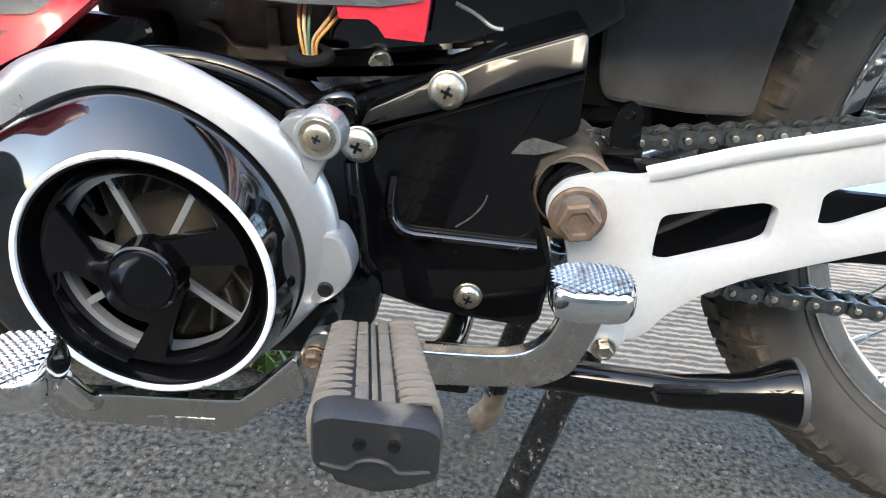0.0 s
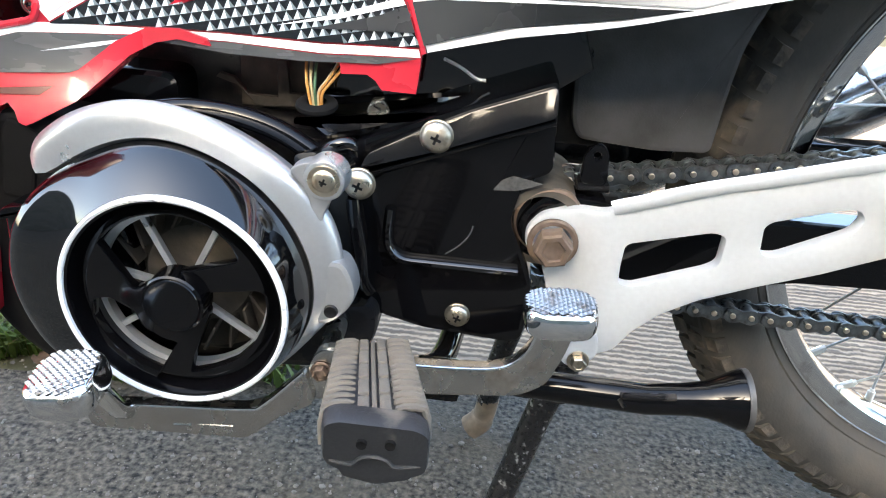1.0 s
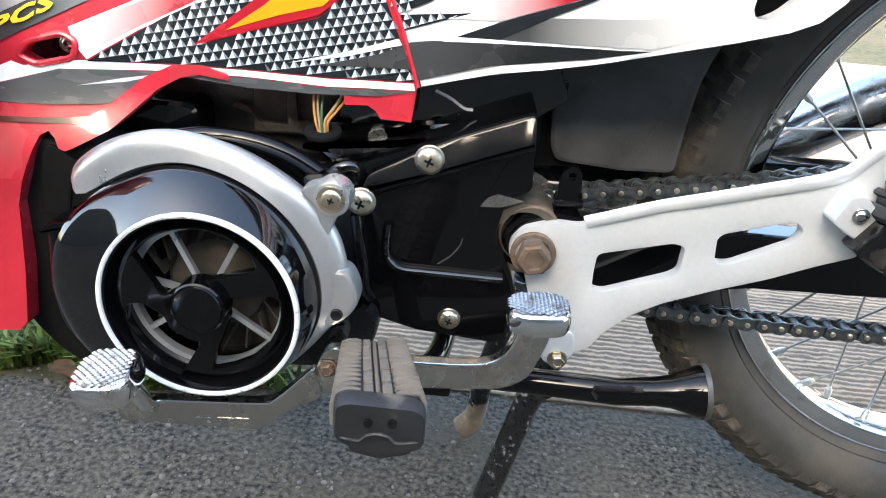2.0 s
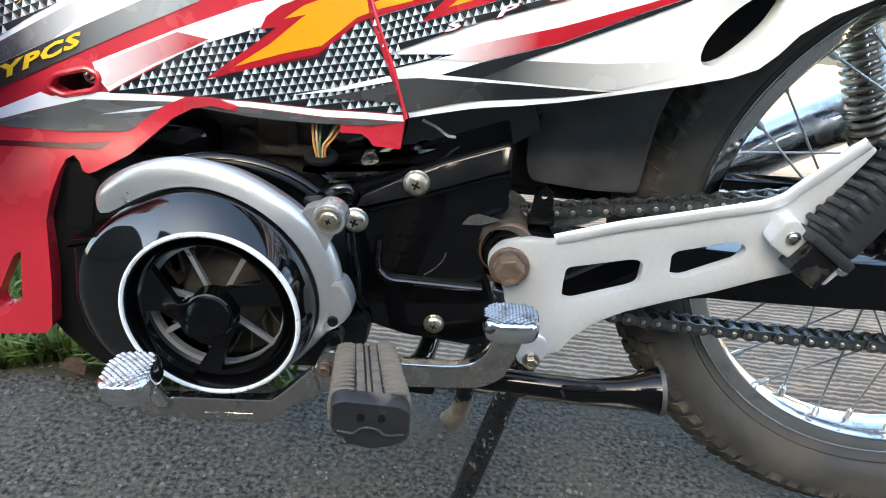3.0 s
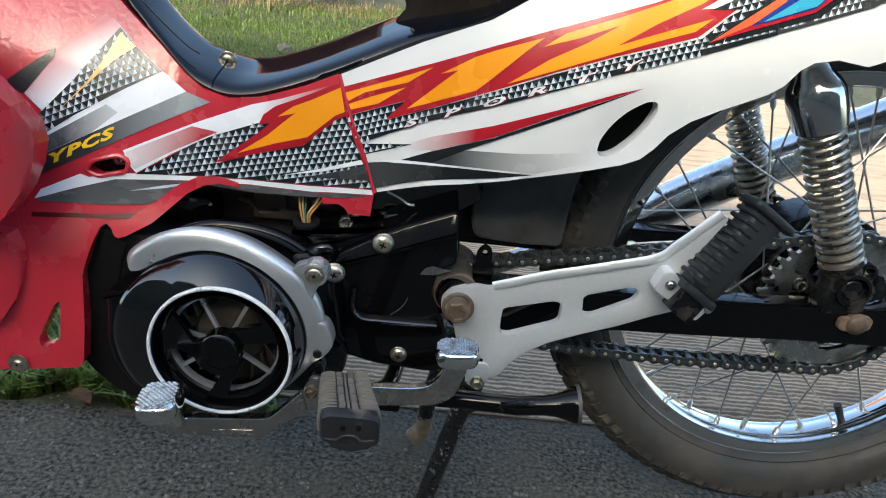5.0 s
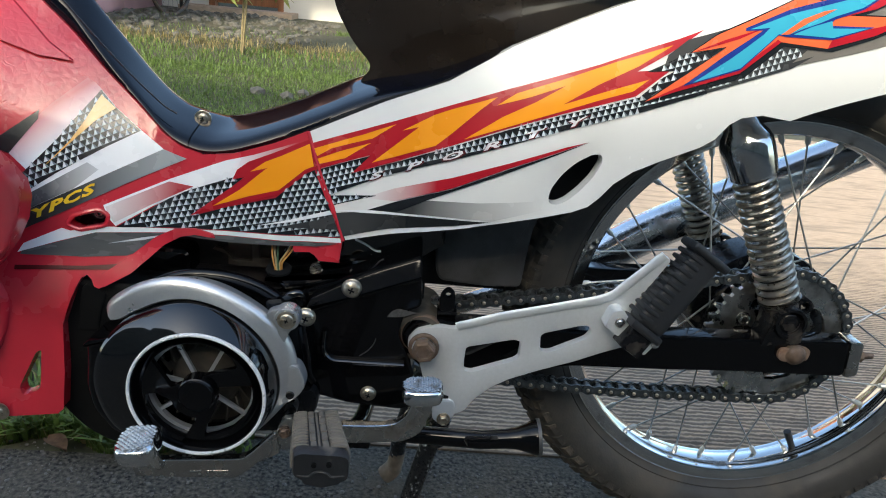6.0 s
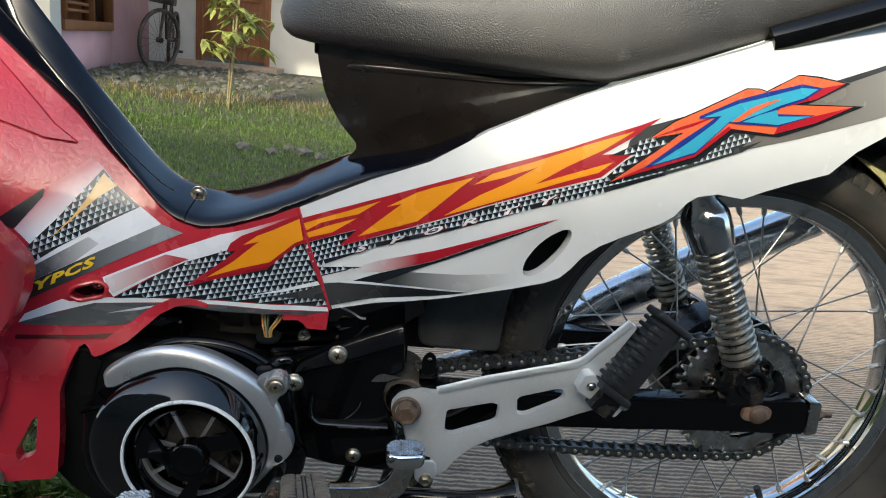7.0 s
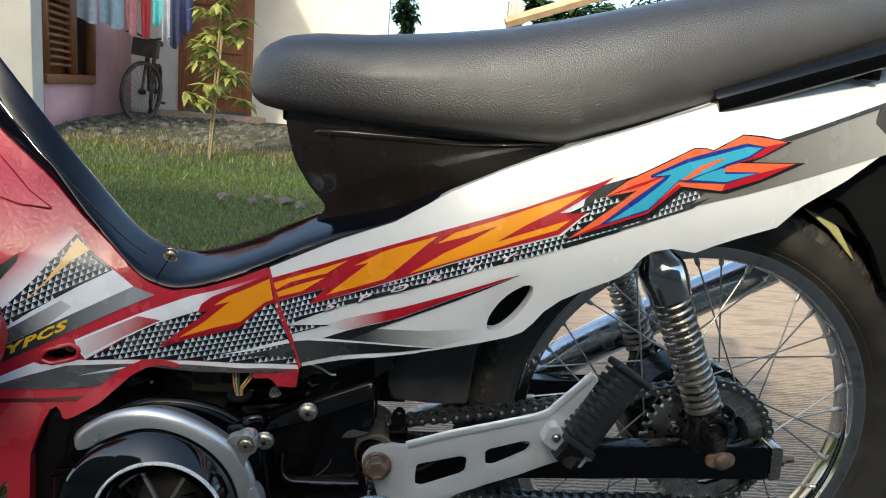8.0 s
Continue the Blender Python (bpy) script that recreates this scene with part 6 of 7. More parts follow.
part("frame_bracket_back", box(-0.07, 0.02, 0.498, 0.502, 0.352, 0.41), M_FIN, bike)
bm = lathe([(0.0060, -0.0020), (0.0100, -0.0024), (0.0122, -0.0010), (0.0126, 0.0010), (0.0116, 0.0024), (0.0070, 0.0030)], (0, 0), 28)
bm.transform(Matrix.Translation((-0.0106, 0.4560, 0.3680)) @ Matrix.Rotation(radians(-78), 4, "X"))
part("harness_grommet", bm, M_MATTE, bike, "black rubber wire grommet")
for k, (dx, mt) in enumerate(((-0.0045, M_WIRE_O), (-0.0025, M_WIRE_T), (-0.0005, M_WIRE_G), (0.0018, M_WIRE_O), (0.0040, M_WIRE_O), (0.0015, M_WIRE_T))):
    lean = 0.0 if k < 3 else 0.007
    part("wire", tube(smooth_path([(-0.0106 + dx * 0.7, 0.4565, 0.366), (-0.0112 + dx, 0.4555 + 0.0015 * (k % 2), 0.375), (-0.0116 + dx * 1.3 + lean * 0.6, 0.458, 0.382), (-0.0122 + dx * 1.5 + lean * 1.3, 0.464, 0.390), (-0.0125 + dx * 1.7 + lean * 1.6, 0.474, 0.400)], 5), 0.0009, 6), mt, bike)
part("wire_clip", prism(round_poly([(0.016, 0.362), (0.019, 0.369), (0.027, 0.371), (0.031, 0.365), (0.030, 0.360), (0.018, 0.359)], 0.002), 0.471, 0.477, bevel=0.0015), M_STEEL, bike)
part("scuff", prism(round_poly([(0.098, 0.331), (0.103, 0.338), (0.109, 0.341), (0.127, 0.338), (0.120, 0.335), (0.112, 0.332)], 0.001, 2), 0.4427, 0.4432), M_SCUFF, case, "scuffed grey patch in the black paint")
part("scratch", tube(smooth_path([(0.0738, 0.4427, 0.2862), (0.0823, 0.4427, 0.2934), (0.0876, 0.4427, 0.3014), (0.0888, 0.4427, 0.3067)], 4), 0.0005, 6), M_SCUFF, case)
part("frame_scratch", tube(smooth_path([(0.061, 0.4738, 0.3985), (0.072, 0.4738, 0.394), (0.081, 0.4738, 0.3885), (0.087, 0.4738, 0.388)], 4), 0.0011, 6), M_WHITE_EDGE, bike)
part("frame_joint", tube([(0.079, 0.4742, 0.366), (0.0788, 0.4742, 0.372), (0.078, 0.4742, 0.384)], 0.0008, 6), M_BLACK2, bike)

# flywheel cover
FW = (-0.064, 0.2782)
CW = (-0.064, 0.281)
HD = (-0.0640, 0.2788)
IN_A = [-180, -150, -110, -80, -56, -37, -20, -6, 10, 26, 43, 62, 76, 89, 100, 112, 125, 135, 149, 180]
IN_R = [0.0930, 0.0900, 0.0760, 0.0730, 0.0723, 0.0690, 0.0680, 0.0675, 0.0668, 0.0664, 0.0674, 0.0696, 0.0722, 0.0752, 0.0785, 0.0805, 0.0825, 0.0850, 0.0905, 0.0930]
OUT_A = [-56, -45, -32, -20, -12, 0, 10, 22, 32, 40, 57, 69, 80, 90, 99, 106, 117, 127, 139, 144, 149]
OUT_R = [0.0732, 0.0735, 0.0739, 0.0775, 0.0815, 0.0840, 0.0853, 0.0870, 0.0878, 0.0872, 0.0862, 0.0872, 0.0901, 0.0935, 0.0971, 0.1001, 0.1030, 0.1064, 0.1089, 0.1110, 0.1120]


def housing():
    """The black bowl: from the uneven edge of the engine case in to the round white ring."""
    bm = bmesh.new()
    rings = []
    n = 120
    for i in range(n):
        deg = -180 + 360 * i / n
        a = radians(deg)
        r0 = (lerp(deg - 6, IN_A, IN_R) + lerp(deg, IN_A, IN_R) + lerp(deg + 6, IN_A, IN_R)) / 3 + 0.0005
        p0 = Vector((CW[0] + r0 * math.cos(a), CW[1] + r0 * math.sin(a)))
        p1 = Vector((FW[0] + 0.0618 * math.cos(a), FW[1] + 0.0618 * math.sin(a)))
        flat = 0.019 * ease((abs(deg + 172 if deg < 0 else deg - 188) - 62) / -40)
        row = [(p0, 0.44), (p0, 0.3892 - flat)]
        for k in range(1, 11):
            t = k / 10
            row.append((p0.lerp(p1, t), 0.3882 - flat - (0.0260 - flat) * t ** 0.72))
        row.append((p1.lerp(Vector(FW), 0.01), 0.3635))
        rings.append([bm.verts.new((p.x, y, p.y)) for p, y in row])
    for i in range(n):
        r, q = rings[i], rings[(i + 1) % n]
        for k in range(len(r) - 1):
            bm.faces.new((r[k], r[k + 1], q[k + 1], q[k]))
    bmesh.ops.recalc_face_normals(bm, faces=bm.faces[:])
    return bm


part("starter_housing", housing(), M_DOME, bike, "glossy black flywheel housing")
ring = part("housing_ring", lathe([(0.0616, 0.3628), (0.0613, 0.3598), (0.0600, 0.3592), (0.0588, 0.3598), (0.0586, 0.3628)], FW, 96), M_WHITE_EDGE, bike, "chipped white painted ring")
inner = part("spoked_cover", lathe([(0.0587, 0.3615), (0.0573, 0.3618), (0.0560, 0.366), (0.0535, 0.3712), (0.0500, 0.3722), (0.0490, 0.3722), (0.0490, 0.384)], FW, 96), M_BLACK, bike, "black three-spoked grille")
part("hub_disc", lathe([(0.0, 0.3600), (0.006, 0.3596), (0.0145, 0.3592), (0.0150, 0.3600), (0.0158, 0.3596), (0.0168, 0.3606), (0.0170, 0.374)], HD, 48), M_BLACK, inner)
WINDOWS = [
    [(-0.1046, 0.3083), (-0.0966, 0.3179), (-0.0872, 0.3240), (-0.0743, 0.3279), (-0.0587, 0.3290), (-0.0434, 0.3241), (-0.0329, 0.3135), (-0.0294, 0.3056), (-0.0641, 0.2942), (-0.0702, 0.2909), (-0.0858, 0.2828), (-0.0884, 0.2832)],
    [(-0.0508, 0.2843), (-0.0192, 0.2894), (-0.0154, 0.2873), (-0.0146, 0.2801), (-0.0170, 0.2685), (-0.0232, 0.2554), (-0.0336, 0.2438), (-0.0468, 0.2365), (-0.0593, 0.2323), (-0.0566, 0.2439), (-0.0504, 0.2604), (-0.0465, 0.2722)],
    [(-0.1105, 0.2734), (-0.1010, 0.2754), (-0.0883, 0.2687), (-0.0839, 0.2590), (-0.0742, 0.2533), (-0.0656, 0.2518), (-0.0799, 0.2238), (-0.0920, 0.2278), (-0.1037, 0.2384), (-0.1097, 0.2526), (-0.1112, 0.2639)],
]
part("spokes_plate", prism([(FW[0] + 0.0496 * math.cos(radians(5 * k)), FW[1] + 0.0496 * math.sin(radians(5 * k))) for k in range(72)], 0.3660, 0.3725, bevel=0.0008, holes=[round_poly(w, 0.002, 2) for w in WINDOWS]), M_BLACK, inner)
# grille ring and bars behind, then the fan
part("grille_ring", lathe([(0.0495, 0.379), (0.0495, 0.3765), (0.0455, 0.3765), (0.0455, 0.382)], FW, 72), M_SILVER, inner)
for a in (63, 116, 168, 215, 262, 326):
    ar = radians(a)
    m = Matrix.Translation((FW[0], 0.378, FW[1])) @ Matrix.Rotation(-ar, 4, "Y")
    part("grille_bar", box(0.012, 0.048, -0.001, 0.003, -0.0017, 0.0017, 0.0005, m=m), M_SILVER, inner)
part("fan_plate", lathe([(0.0, 0.398), (0.030, 0.398), (0.034, 0.402), (0.052, 0.404)], FW, 40), M_FIN, inner)
for k in range(18):
    m = Matrix.Translation((FW[0], 0.395, FW[1])) @ Matrix.Rotation(radians(20 * k), 4, "Y") @ Matrix.Translation((0.039, 0, 0)) @ Matrix.Rotation(radians(35), 4, "Y")
    part("fan_blade", box(-0.009, 0.009, -0.005, 0.006, -0.0008, 0.0008, 0.0003, m=m), M_FIN, inner)
bolt("fan_bolt", (FW[0] + 0.012, FW[1] + 0.036), 0.394, 0.005, M_FIN, inner, cross=True)

# silver crescent round the housing
def crescent():
    bm = bmesh.new()
    rings = []
    n = 90
    for i in range(n + 1):
        t = i / n
        deg = 149 - 205 * t
        a = radians(deg)
        ri, ro = (sum(lerp(deg + h, A, R) for h in (-5, 0, 5)) / 3 for A, R in ((IN_A, IN_R), (OUT_A, OUT_R)))
        if t < 0.05:
            mid, f = (ri + ro) / 2, math.sqrt(1 - (1 - t / 0.05) ** 2) * 0.7 + 0.3
            ri, ro = mid + (ri - mid) * f, mid + (ro - mid) * f
        yf = lerp(t, [0, 0.1, 0.5, 1], [0.392, 0.387, 0.3855, 0.388])
        sec = [(ri, yf + 0.012), (ri + (ro - ri) * 0.02, yf + 0.003), (ri + (ro - ri) * 0.12, yf), (ri + (ro - ri) * 0.45, yf + 0.0015), (ri + (ro - ri) * 0.70, yf + 0.0028), (ri + (ro - ri) * 0.90, yf + 0.0055), (ro, yf + 0.009), (ro - 0.001, yf + 0.013), (ro - 0.014, yf + 0.045)]
        rings.append([bm.verts.new((CW[0] + r * math.cos(a), y, CW[1] + r * math.sin(a))) for r, y in sec])
    for r, s in zip(rings, rings[1:]):
        for k in range(len(r) - 1):
            bm.faces.new((r[k], r[k + 1], s[k + 1], s[k]))
    bm.faces.new(rings[0])
    bm.faces.new(rings[-1][::-1])
    bmesh.ops.recalc_face_normals(bm, faces=bm.faces[:])
    return bm


silver = part("silver_case_edge", crescent(), M_SILVER, bike, "silver cast crescent edge of the engine case", smooth=50)
part("lug", prism(round_poly([(-0.0100, 0.3495), (-0.0030, 0.3540), (0.0060, 0.3560), (0.0160, 0.3400), (0.0105, 0.3300), (0.0082, 0.3210), (0.0030, 0.3270), (0.0000, 0.3400)], 0.004), 0.3895, 0.401, bevel=0.001), M_SILVER, silver)
part("screw_boss", lathe([(0.0070, 0.3872), (0.0096, 0.3868), (0.0107, 0.3874), (0.0113, 0.3892), (0.0118, 0.402)], (0.0097, 0.3464), 40), M_SILVER, silver)
bolt("case_screw", (0.0097, 0.3464), 0.3862, 0.0062, M_SCREW, bike, washer=1.45, dome=0.35)
part("lower_lug", prism(round_poly([(0.010, 0.300), (0.0205, 0.300), (0.0262, 0.290), (0.0285, 0.2787), (0.0218, 0.2665), (0.0099, 0.2579), (0.001, 0.262)], 0.009, 6), 0.3885, 0.405, bevel=0.003), M_SILVER, silver)
part("lug_hole", lathe([(0.0, 0.3870), (0.0028, 0.3868), (0.0036, 0.3864), (0.0042, 0.389)], (0.0145, 0.2690), 20), M_ENGINE, silver)

# black shroud in front of the flywheel
part("front_shroud", prism(round_poly([(-0.118, 0.322), (-0.137, 0.3165), (-0.172, 0.3095), (-0.1725, 0.288), (-0.1750, 0.2607), (-0.1700, 0.2360), (-0.1540, 0.2140), (-0.128, 0.202), (-0.09, 0.205), (-0.10, 0.30)], 0.006), 0.392, 0.56, bevel=0.006, seg=3), M_BLACK, bike, "black engine shroud")
part("shroud_step", prism(round_poly([(-0.120, 0.3215), (-0.169, 0.3105), (-0.1745, 0.3045), (-0.1715, 0.3030), (-0.122, 0.3125)], 0.002), 0.3885, 0.41, bevel=0.002), M_BLACK, bike)
part("case_crown", tube(smooth_path([(-0.150, 0.44, 0.322), (-0.135, 0.44, 0.342), (-0.10, 0.44, 0.359), (-0.064, 0.44, 0.362), (-0.03, 0.44, 0.355), (0.0, 0.44, 0.338)], 6), 0.0065, 12), M_BLACK, bike)
part("shroud_upper", prism(round_poly([(-0.10, 0.375), (-0.19, 0.375), (-0.23, 0.34), (-0.23, 0.30), (-0.10, 0.30)], 0.01), 0.470, 0.60, bevel=0.004), M_BLACK, bike)
part("shroud_inner", prism(round_poly([(-0.10, 0.345), (-0.17, 0.352), (-0.215, 0.352), (-0.236, 0.30), (-0.228, 0.24), (-0.217, 0.210), (-0.196, 0.187), (-0.170, 0.172), (-0.10, 0.176)], 0.012), 0.430, 0.60, bevel=0.006, seg=3), M_MATTE, bike)
part("sump", prism(round_poly([(-0.14, 0.255), (0.0, 0.255), (0.035, 0.25), (0.035, 0.225), (0.015, 0.20), (-0.12, 0.19)], 0.01), 0.43, 0.64, bevel=0.006), M_ENGINE, bike)

# --- gear lever with heel and toe pads ---
lever = part("gear_lever", prism(round_poly([(0.004, 0.236), (0.010, 0.250), (0.022, 0.252), (0.034, 0.2475), (0.068, 0.2475), (0.105, 0.2505), (0.119, 0.256), (0.126, 0.266), (0.131, 0.284), (0.150, 0.284), (0.147, 0.268), (0.139, 0.2445), (0.124, 0.2345), (0.100, 0.2315), (0.04, 0.225), (0.008, 0.215)], 0.006, 3), 0.376, 0.384, bevel=0.0015), M_STEEL, bike, "chromed heel and toe gear lever")
part("toe_bar", prism(round_poly([(-0.130, 0.1968), (-0.031, 0.2065), (-0.020, 0.2115), (0.004, 0.238), (0.010, 0.216), (-0.012, 0.2025), (-0.031, 0.1845), (-0.126, 0.1795)], 0.005, 3), 0.372, 0.380, bevel=0.0015), M_STEEL, lever)
part("bar_edge", tube(smooth_path([(-0.128, 0.3722, 0.1970), (-0.08, 0.3722, 0.2015), (-0.032, 0.3722, 0.2060), (-0.020, 0.3722, 0.2112), (0.003, 0.3722, 0.2365)], 4), 0.0011, 8), M_CHROME, lever)
part("bar_edge", tube(smooth_path([(0.026, 0.3762, 0.2500), (0.034, 0.3762, 0.2472), (0.068, 0.3762, 0.2472), (0.105, 0.3762, 0.2502), (0.119, 0.3762, 0.2560), (0.126, 0.3762, 0.2660), (0.131, 0.3762, 0.2830)], 4), 0.0010, 8), M_CHROME, lever)
part("scratch", tube([(-0.0750, 0.3718, 0.1891), (-0.0640, 0.3718, 0.1906)], 0.0005, 6), M_CHROME, lever)
part("scratch", tube([(-0.0600, 0.3718, 0.1910), (-0.0390, 0.3718, 0.1928)], 0.0003, 6), M_CHROME, lever)
bolt("lever_bolt", (0.0125, 0.237), 0.374, 0.0045, M_RUST, bike, cross=False, hexa=True)
part("lever_shaft", lathe([(0.006, 0.384), (0.006, 0.46)], (0.0125, 0.24), 16), M_STEEL, lever)


def pad(name, c, y0, y1, rx, rz, tilt, parent):
    """A rounded chrome pedal pad with a knurled top."""
    bm = bmesh.new()
    rings = []
    n = 28
    prof = [(0.72, -1.0), (0.90, -0.86), (0.98, -0.55), (1.0, -0.15), (1.0, 0.2), (0.985, 0.40), (0.95, 0.55), (0.89, 0.64), (0.82, 0.67), (0.6, 0.78), (0.3, 0.86)]
    for s, h in prof:
        ring = []
        for k in range(n):
            a = 2 * math.pi * k / n
            ex = 0.62
            ca, sa = math.cos(a), math.sin(a)
            ring.append(bm.verts.new((s * rx * math.copysign(abs(ca) ** ex, ca), s * (y1 - y0) / 2 * math.copysign(abs(sa) ** ex, sa), h * rz)))
        rings.append(ring)
    for r, q in zip(rings, rings[1:]):
        for k in range(n):
            bm.faces.new((r[k], r[(k + 1) % n], q[(k + 1) % n], q[k]))
    bm.faces.new(rings[0][::-1])
    bm.faces.new(rings[-1])
    m = Matrix.Translation((c[0], (y0 + y1) / 2, c[1])) @ Matrix.Rotation(radians(tilt[0]), 4, "Y") @ Matrix.Rotation(radians(tilt[1]), 4, "X")
    bm.transform(m)
    bmesh.ops.recalc_face_normals(bm, faces=bm.faces[:])
    ob = part(name, bm, M_CHROME, parent, "chromed pedal pad with diamond knurling")
    kn = bmesh.new()
    st = 0.0036
    for i in range(-11, 12):
        for j in range(-11, 12):
            u, v = (i + j) * st * 0.62, (i - j) * st * 0.5
            if (abs(u) / (rx * 0.86)) ** 3 + (abs(v) / ((y1 - y0) * 0.43)) ** 3 > 1:
                continue
            zk = rz * (0.65 + 0.23 * max(0.0, 1 - (u / rx) ** 2 - (2 * v / (y1 - y0)) ** 2))
            vs = [kn.verts.new((u + a, v + b, zk)) for a, b in ((-st * 0.61, 0), (0, -st * 0.49), (st * 0.61, 0), (0, st * 0.49))]
            top = kn.verts.new((u, v, zk + 0.0013))
            for k in range(4):
                kn.faces.new((vs[k], vs[(k + 1) % 4], top))
    kn.transform(m)
    bmesh.ops.recalc_face_normals(kn, faces=kn.faces[:])
    tagged(part("knurling", kn, M_KNURL, ob, smooth=10), kind="stuff")
    return ob


pad("heel_pad", (0.1366, 0.3015), 0.340, 0.376, 0.0185, 0.0088, (-4, -5), lever)
pad("toe_pad", (-0.0995, 0.2545), 0.299, 0.336, 0.0172, 0.0105, (-8, 9), lever)
part("pad_arm", tube(smooth_path([(-0.104, 0.376, 0.192), (-0.1015, 0.360, 0.207), (-0.0990, 0.338, 0.238), (-0.0990, 0.322, 0.251)], 5), 0.0055, 12), M_CHROME, lever)

# --- front footpeg ---
peg_bar = part("footpeg_bar", tube(smooth_path([(0.047, 0.30, 0.262), (0.045, 0.38, 0.243), (0.06, 0.42, 0.215), (0.08, 0.46, 0.205), (0.09, 0.60, 0.205)], 5), 0.0085, 12), M_BLACK, bike, "black footpeg bar")


def peg_block():
    """The tapered rubber block of the front peg, wider at its outer end."""
    bm = bmesh.new()
    secs = []
    for t, w, zt, zb in ((0.0, 0.0185, 0.0065, -0.0135), (0.15, 0.0193, 0.0075, -0.0145), (0.5, 0.0203, 0.0080, -0.016), (0.88, 0.0215, 0.0080, -0.0165), (0.90, 0.0220, 0.0125, -0.0165), (0.97, 0.0220, 0.0115, -0.0165), (1.0, 0.0210, 0.0090, -0.0155)):
        y = 0.384 + (0.2655 - 0.384) * t
        cx, cz = 0.040 + 0.0195 * t, 0.2475 + 0.0370 * t
        pts = round_poly([(-w, zt * 0.7), (-w * 0.75, zt), (w * 0.75, zt), (w, zt * 0.7), (w, zb * 0.8), (w * 0.35, zb * 1.15), (-w * 0.35, zb * 1.15), (-w, zb * 0.8)], 0.004, 3)
        secs.append([bm.verts.new((cx + x, y, cz + z)) for x, z in pts])
    for r, s in zip(secs, secs[1:]):
        for k in range(len(r)):
            bm.faces.new((r[k], r[(k + 1) % len(r)], s[(k + 1) % len(r)], s[k]))
    bm.faces.new(secs[0])
    bm.faces.new(secs[-1][::-1])
    bmesh.ops.recalc_face_normals(bm, faces=bm.faces[:])
    return bm


block = part("front_footpeg", peg_block(), M_RUBBER, bike, "worn ribbed rubber front footpeg, brown with dust on top")
AX = (Vector((0.0595, 0.2655, 0.2845)) - Vector((0.040, 0.384, 0.2475)))
LN = AX.length
AX = AX.normalized()
XX = Vector((1, 0, 0.10)).normalized()
XX = (XX - AX * XX.dot(AX)).normalized()
ZZ = XX.cross(AX)
if ZZ.z < 0:
    ZZ = -ZZ
RIB = Matrix(((XX.x, AX.x, ZZ.x, 0.040), (XX.y, AX.y, ZZ.y, 0.384), (XX.z, AX.z, ZZ.z, 0.2475), (0, 0, 0, 1)))
part("tread_base", box(-0.0178, 0.0178, 0.002, 0.895 * LN, 0.001, 0.0070, 0.002, m=RIB), M_RUBMID, block)
part("tread_ridge", box(-0.0012, 0.0012, 0.004, 0.89 * LN, 0.003, 0.0084, 0.0008, m=RIB), M_RUBTOP, block)
for k in range(14):
    t = 0.045 + 0.0632 * k
    w = 0.0192 + 0.003 * t
    for s in (-1, 1):
        bm = tube([(s * w * f, t * LN, h) for f, h in ((0.42, 0.0060), (0.45, 0.0080), (0.56, 0.0085), (0.80, 0.0085), (0.96, 0.0076), (1.02, 0.0034), (1.03, -0.006))], [0.0013, 0.0017, 0.0019, 0.0019, 0.0019, 0.0018, 0.0014], 8)
        bm.transform(RIB)
        part("rib", bm, M_RUBTOP, block)
for k in range(5):
    t = 0.12 + 0.178 * k
    for s in (-1, 1):
        part("tread_block", box(min(s * 0.0022, s * 0.0072), max(s * 0.0022, s * 0.0072), t * LN - 0.0094, t * LN + 0.0094, 0.002, 0.0097, 0.0010, m=RIB), M_RUBTOP, block)
# Dimples drawn as matte black discs, their shade put into the colour.
for s in (-0.0055, 0.006):
    part("end_hole_dark", lathe([(0.0, 0.2642), (0.0017, 0.2640), (0.0021, 0.2638), (0.0023, 0.266)], (0.0595 + s, 0.2850 + s * 0.1), 16), M_MATTE, block)
part("end_lip", tube(smooth_path([(0.041, 0.2662, 0.2735), (0.050, 0.2650, 0.2735), (0.054, 0.2645, 0.2775), (0.059, 0.2645, 0.2790), (0.064, 0.2645, 0.2780), (0.068, 0.2650, 0.2745), (0.078, 0.2662, 0.2755)], 5), 0.0011, 6), M_RUBBER, block)
part("under_lip", prism(round_poly([(0.0425, 0.272), (0.046, 0.264), (0.060, 0.2615), (0.074, 0.266), (0.0775, 0.2745), (0.066, 0.2735), (0.060, 0.277), (0.053, 0.273)], 0.002), 0.268, 0.30), M_RUBBER, block)

# --- side stand, folded back, and the centre stand it rests on ---
stand = part("side_stand", tube([(0.078, 0.418, 0.212), (0.095, 0.412, 0.2195), (0.138, 0.402, 0.2262), (0.200, 0.394, 0.2305), (0.224, 0.395, 0.2330), (0.234, 0.3955, 0.2338), (0.243, 0.396, 0.2346), (0.250, 0.396, 0.2355), (0.2545, 0.396, 0.2360)], [0.0088, 0.0088, 0.0088, 0.0092, 0.0096, 0.0108, 0.0138, 0.0168, 0.0176], 20), M_BLACK, bike, "black folded side stand with chipped paint")
part("foot_plate", tube([(0.2540, 0.396, 0.2360), (0.2572, 0.396, 0.2364)], 0.0184, 24), M_HUB, stand)
part("stop_rod", tube(smooth_path([(0.184, 0.3885, 0.2345), (0.190, 0.3865, 0.2365), (0.206, 0.3860, 0.2385), (0.214, 0.3875, 0.2385)], 4), 0.0022, 8), M_BLACK2, stand)
part("stand_seam", tube([(0.183, 0.3885, 0.2325), (0.187, 0.3868, 0.2285)], 0.0016, 6), M_BLACK2, stand)
part("stand_lug", box(0.062, 0.092, 0.408, 0.428, 0.200, 0.222, 0.004), M_BLACK, stand)
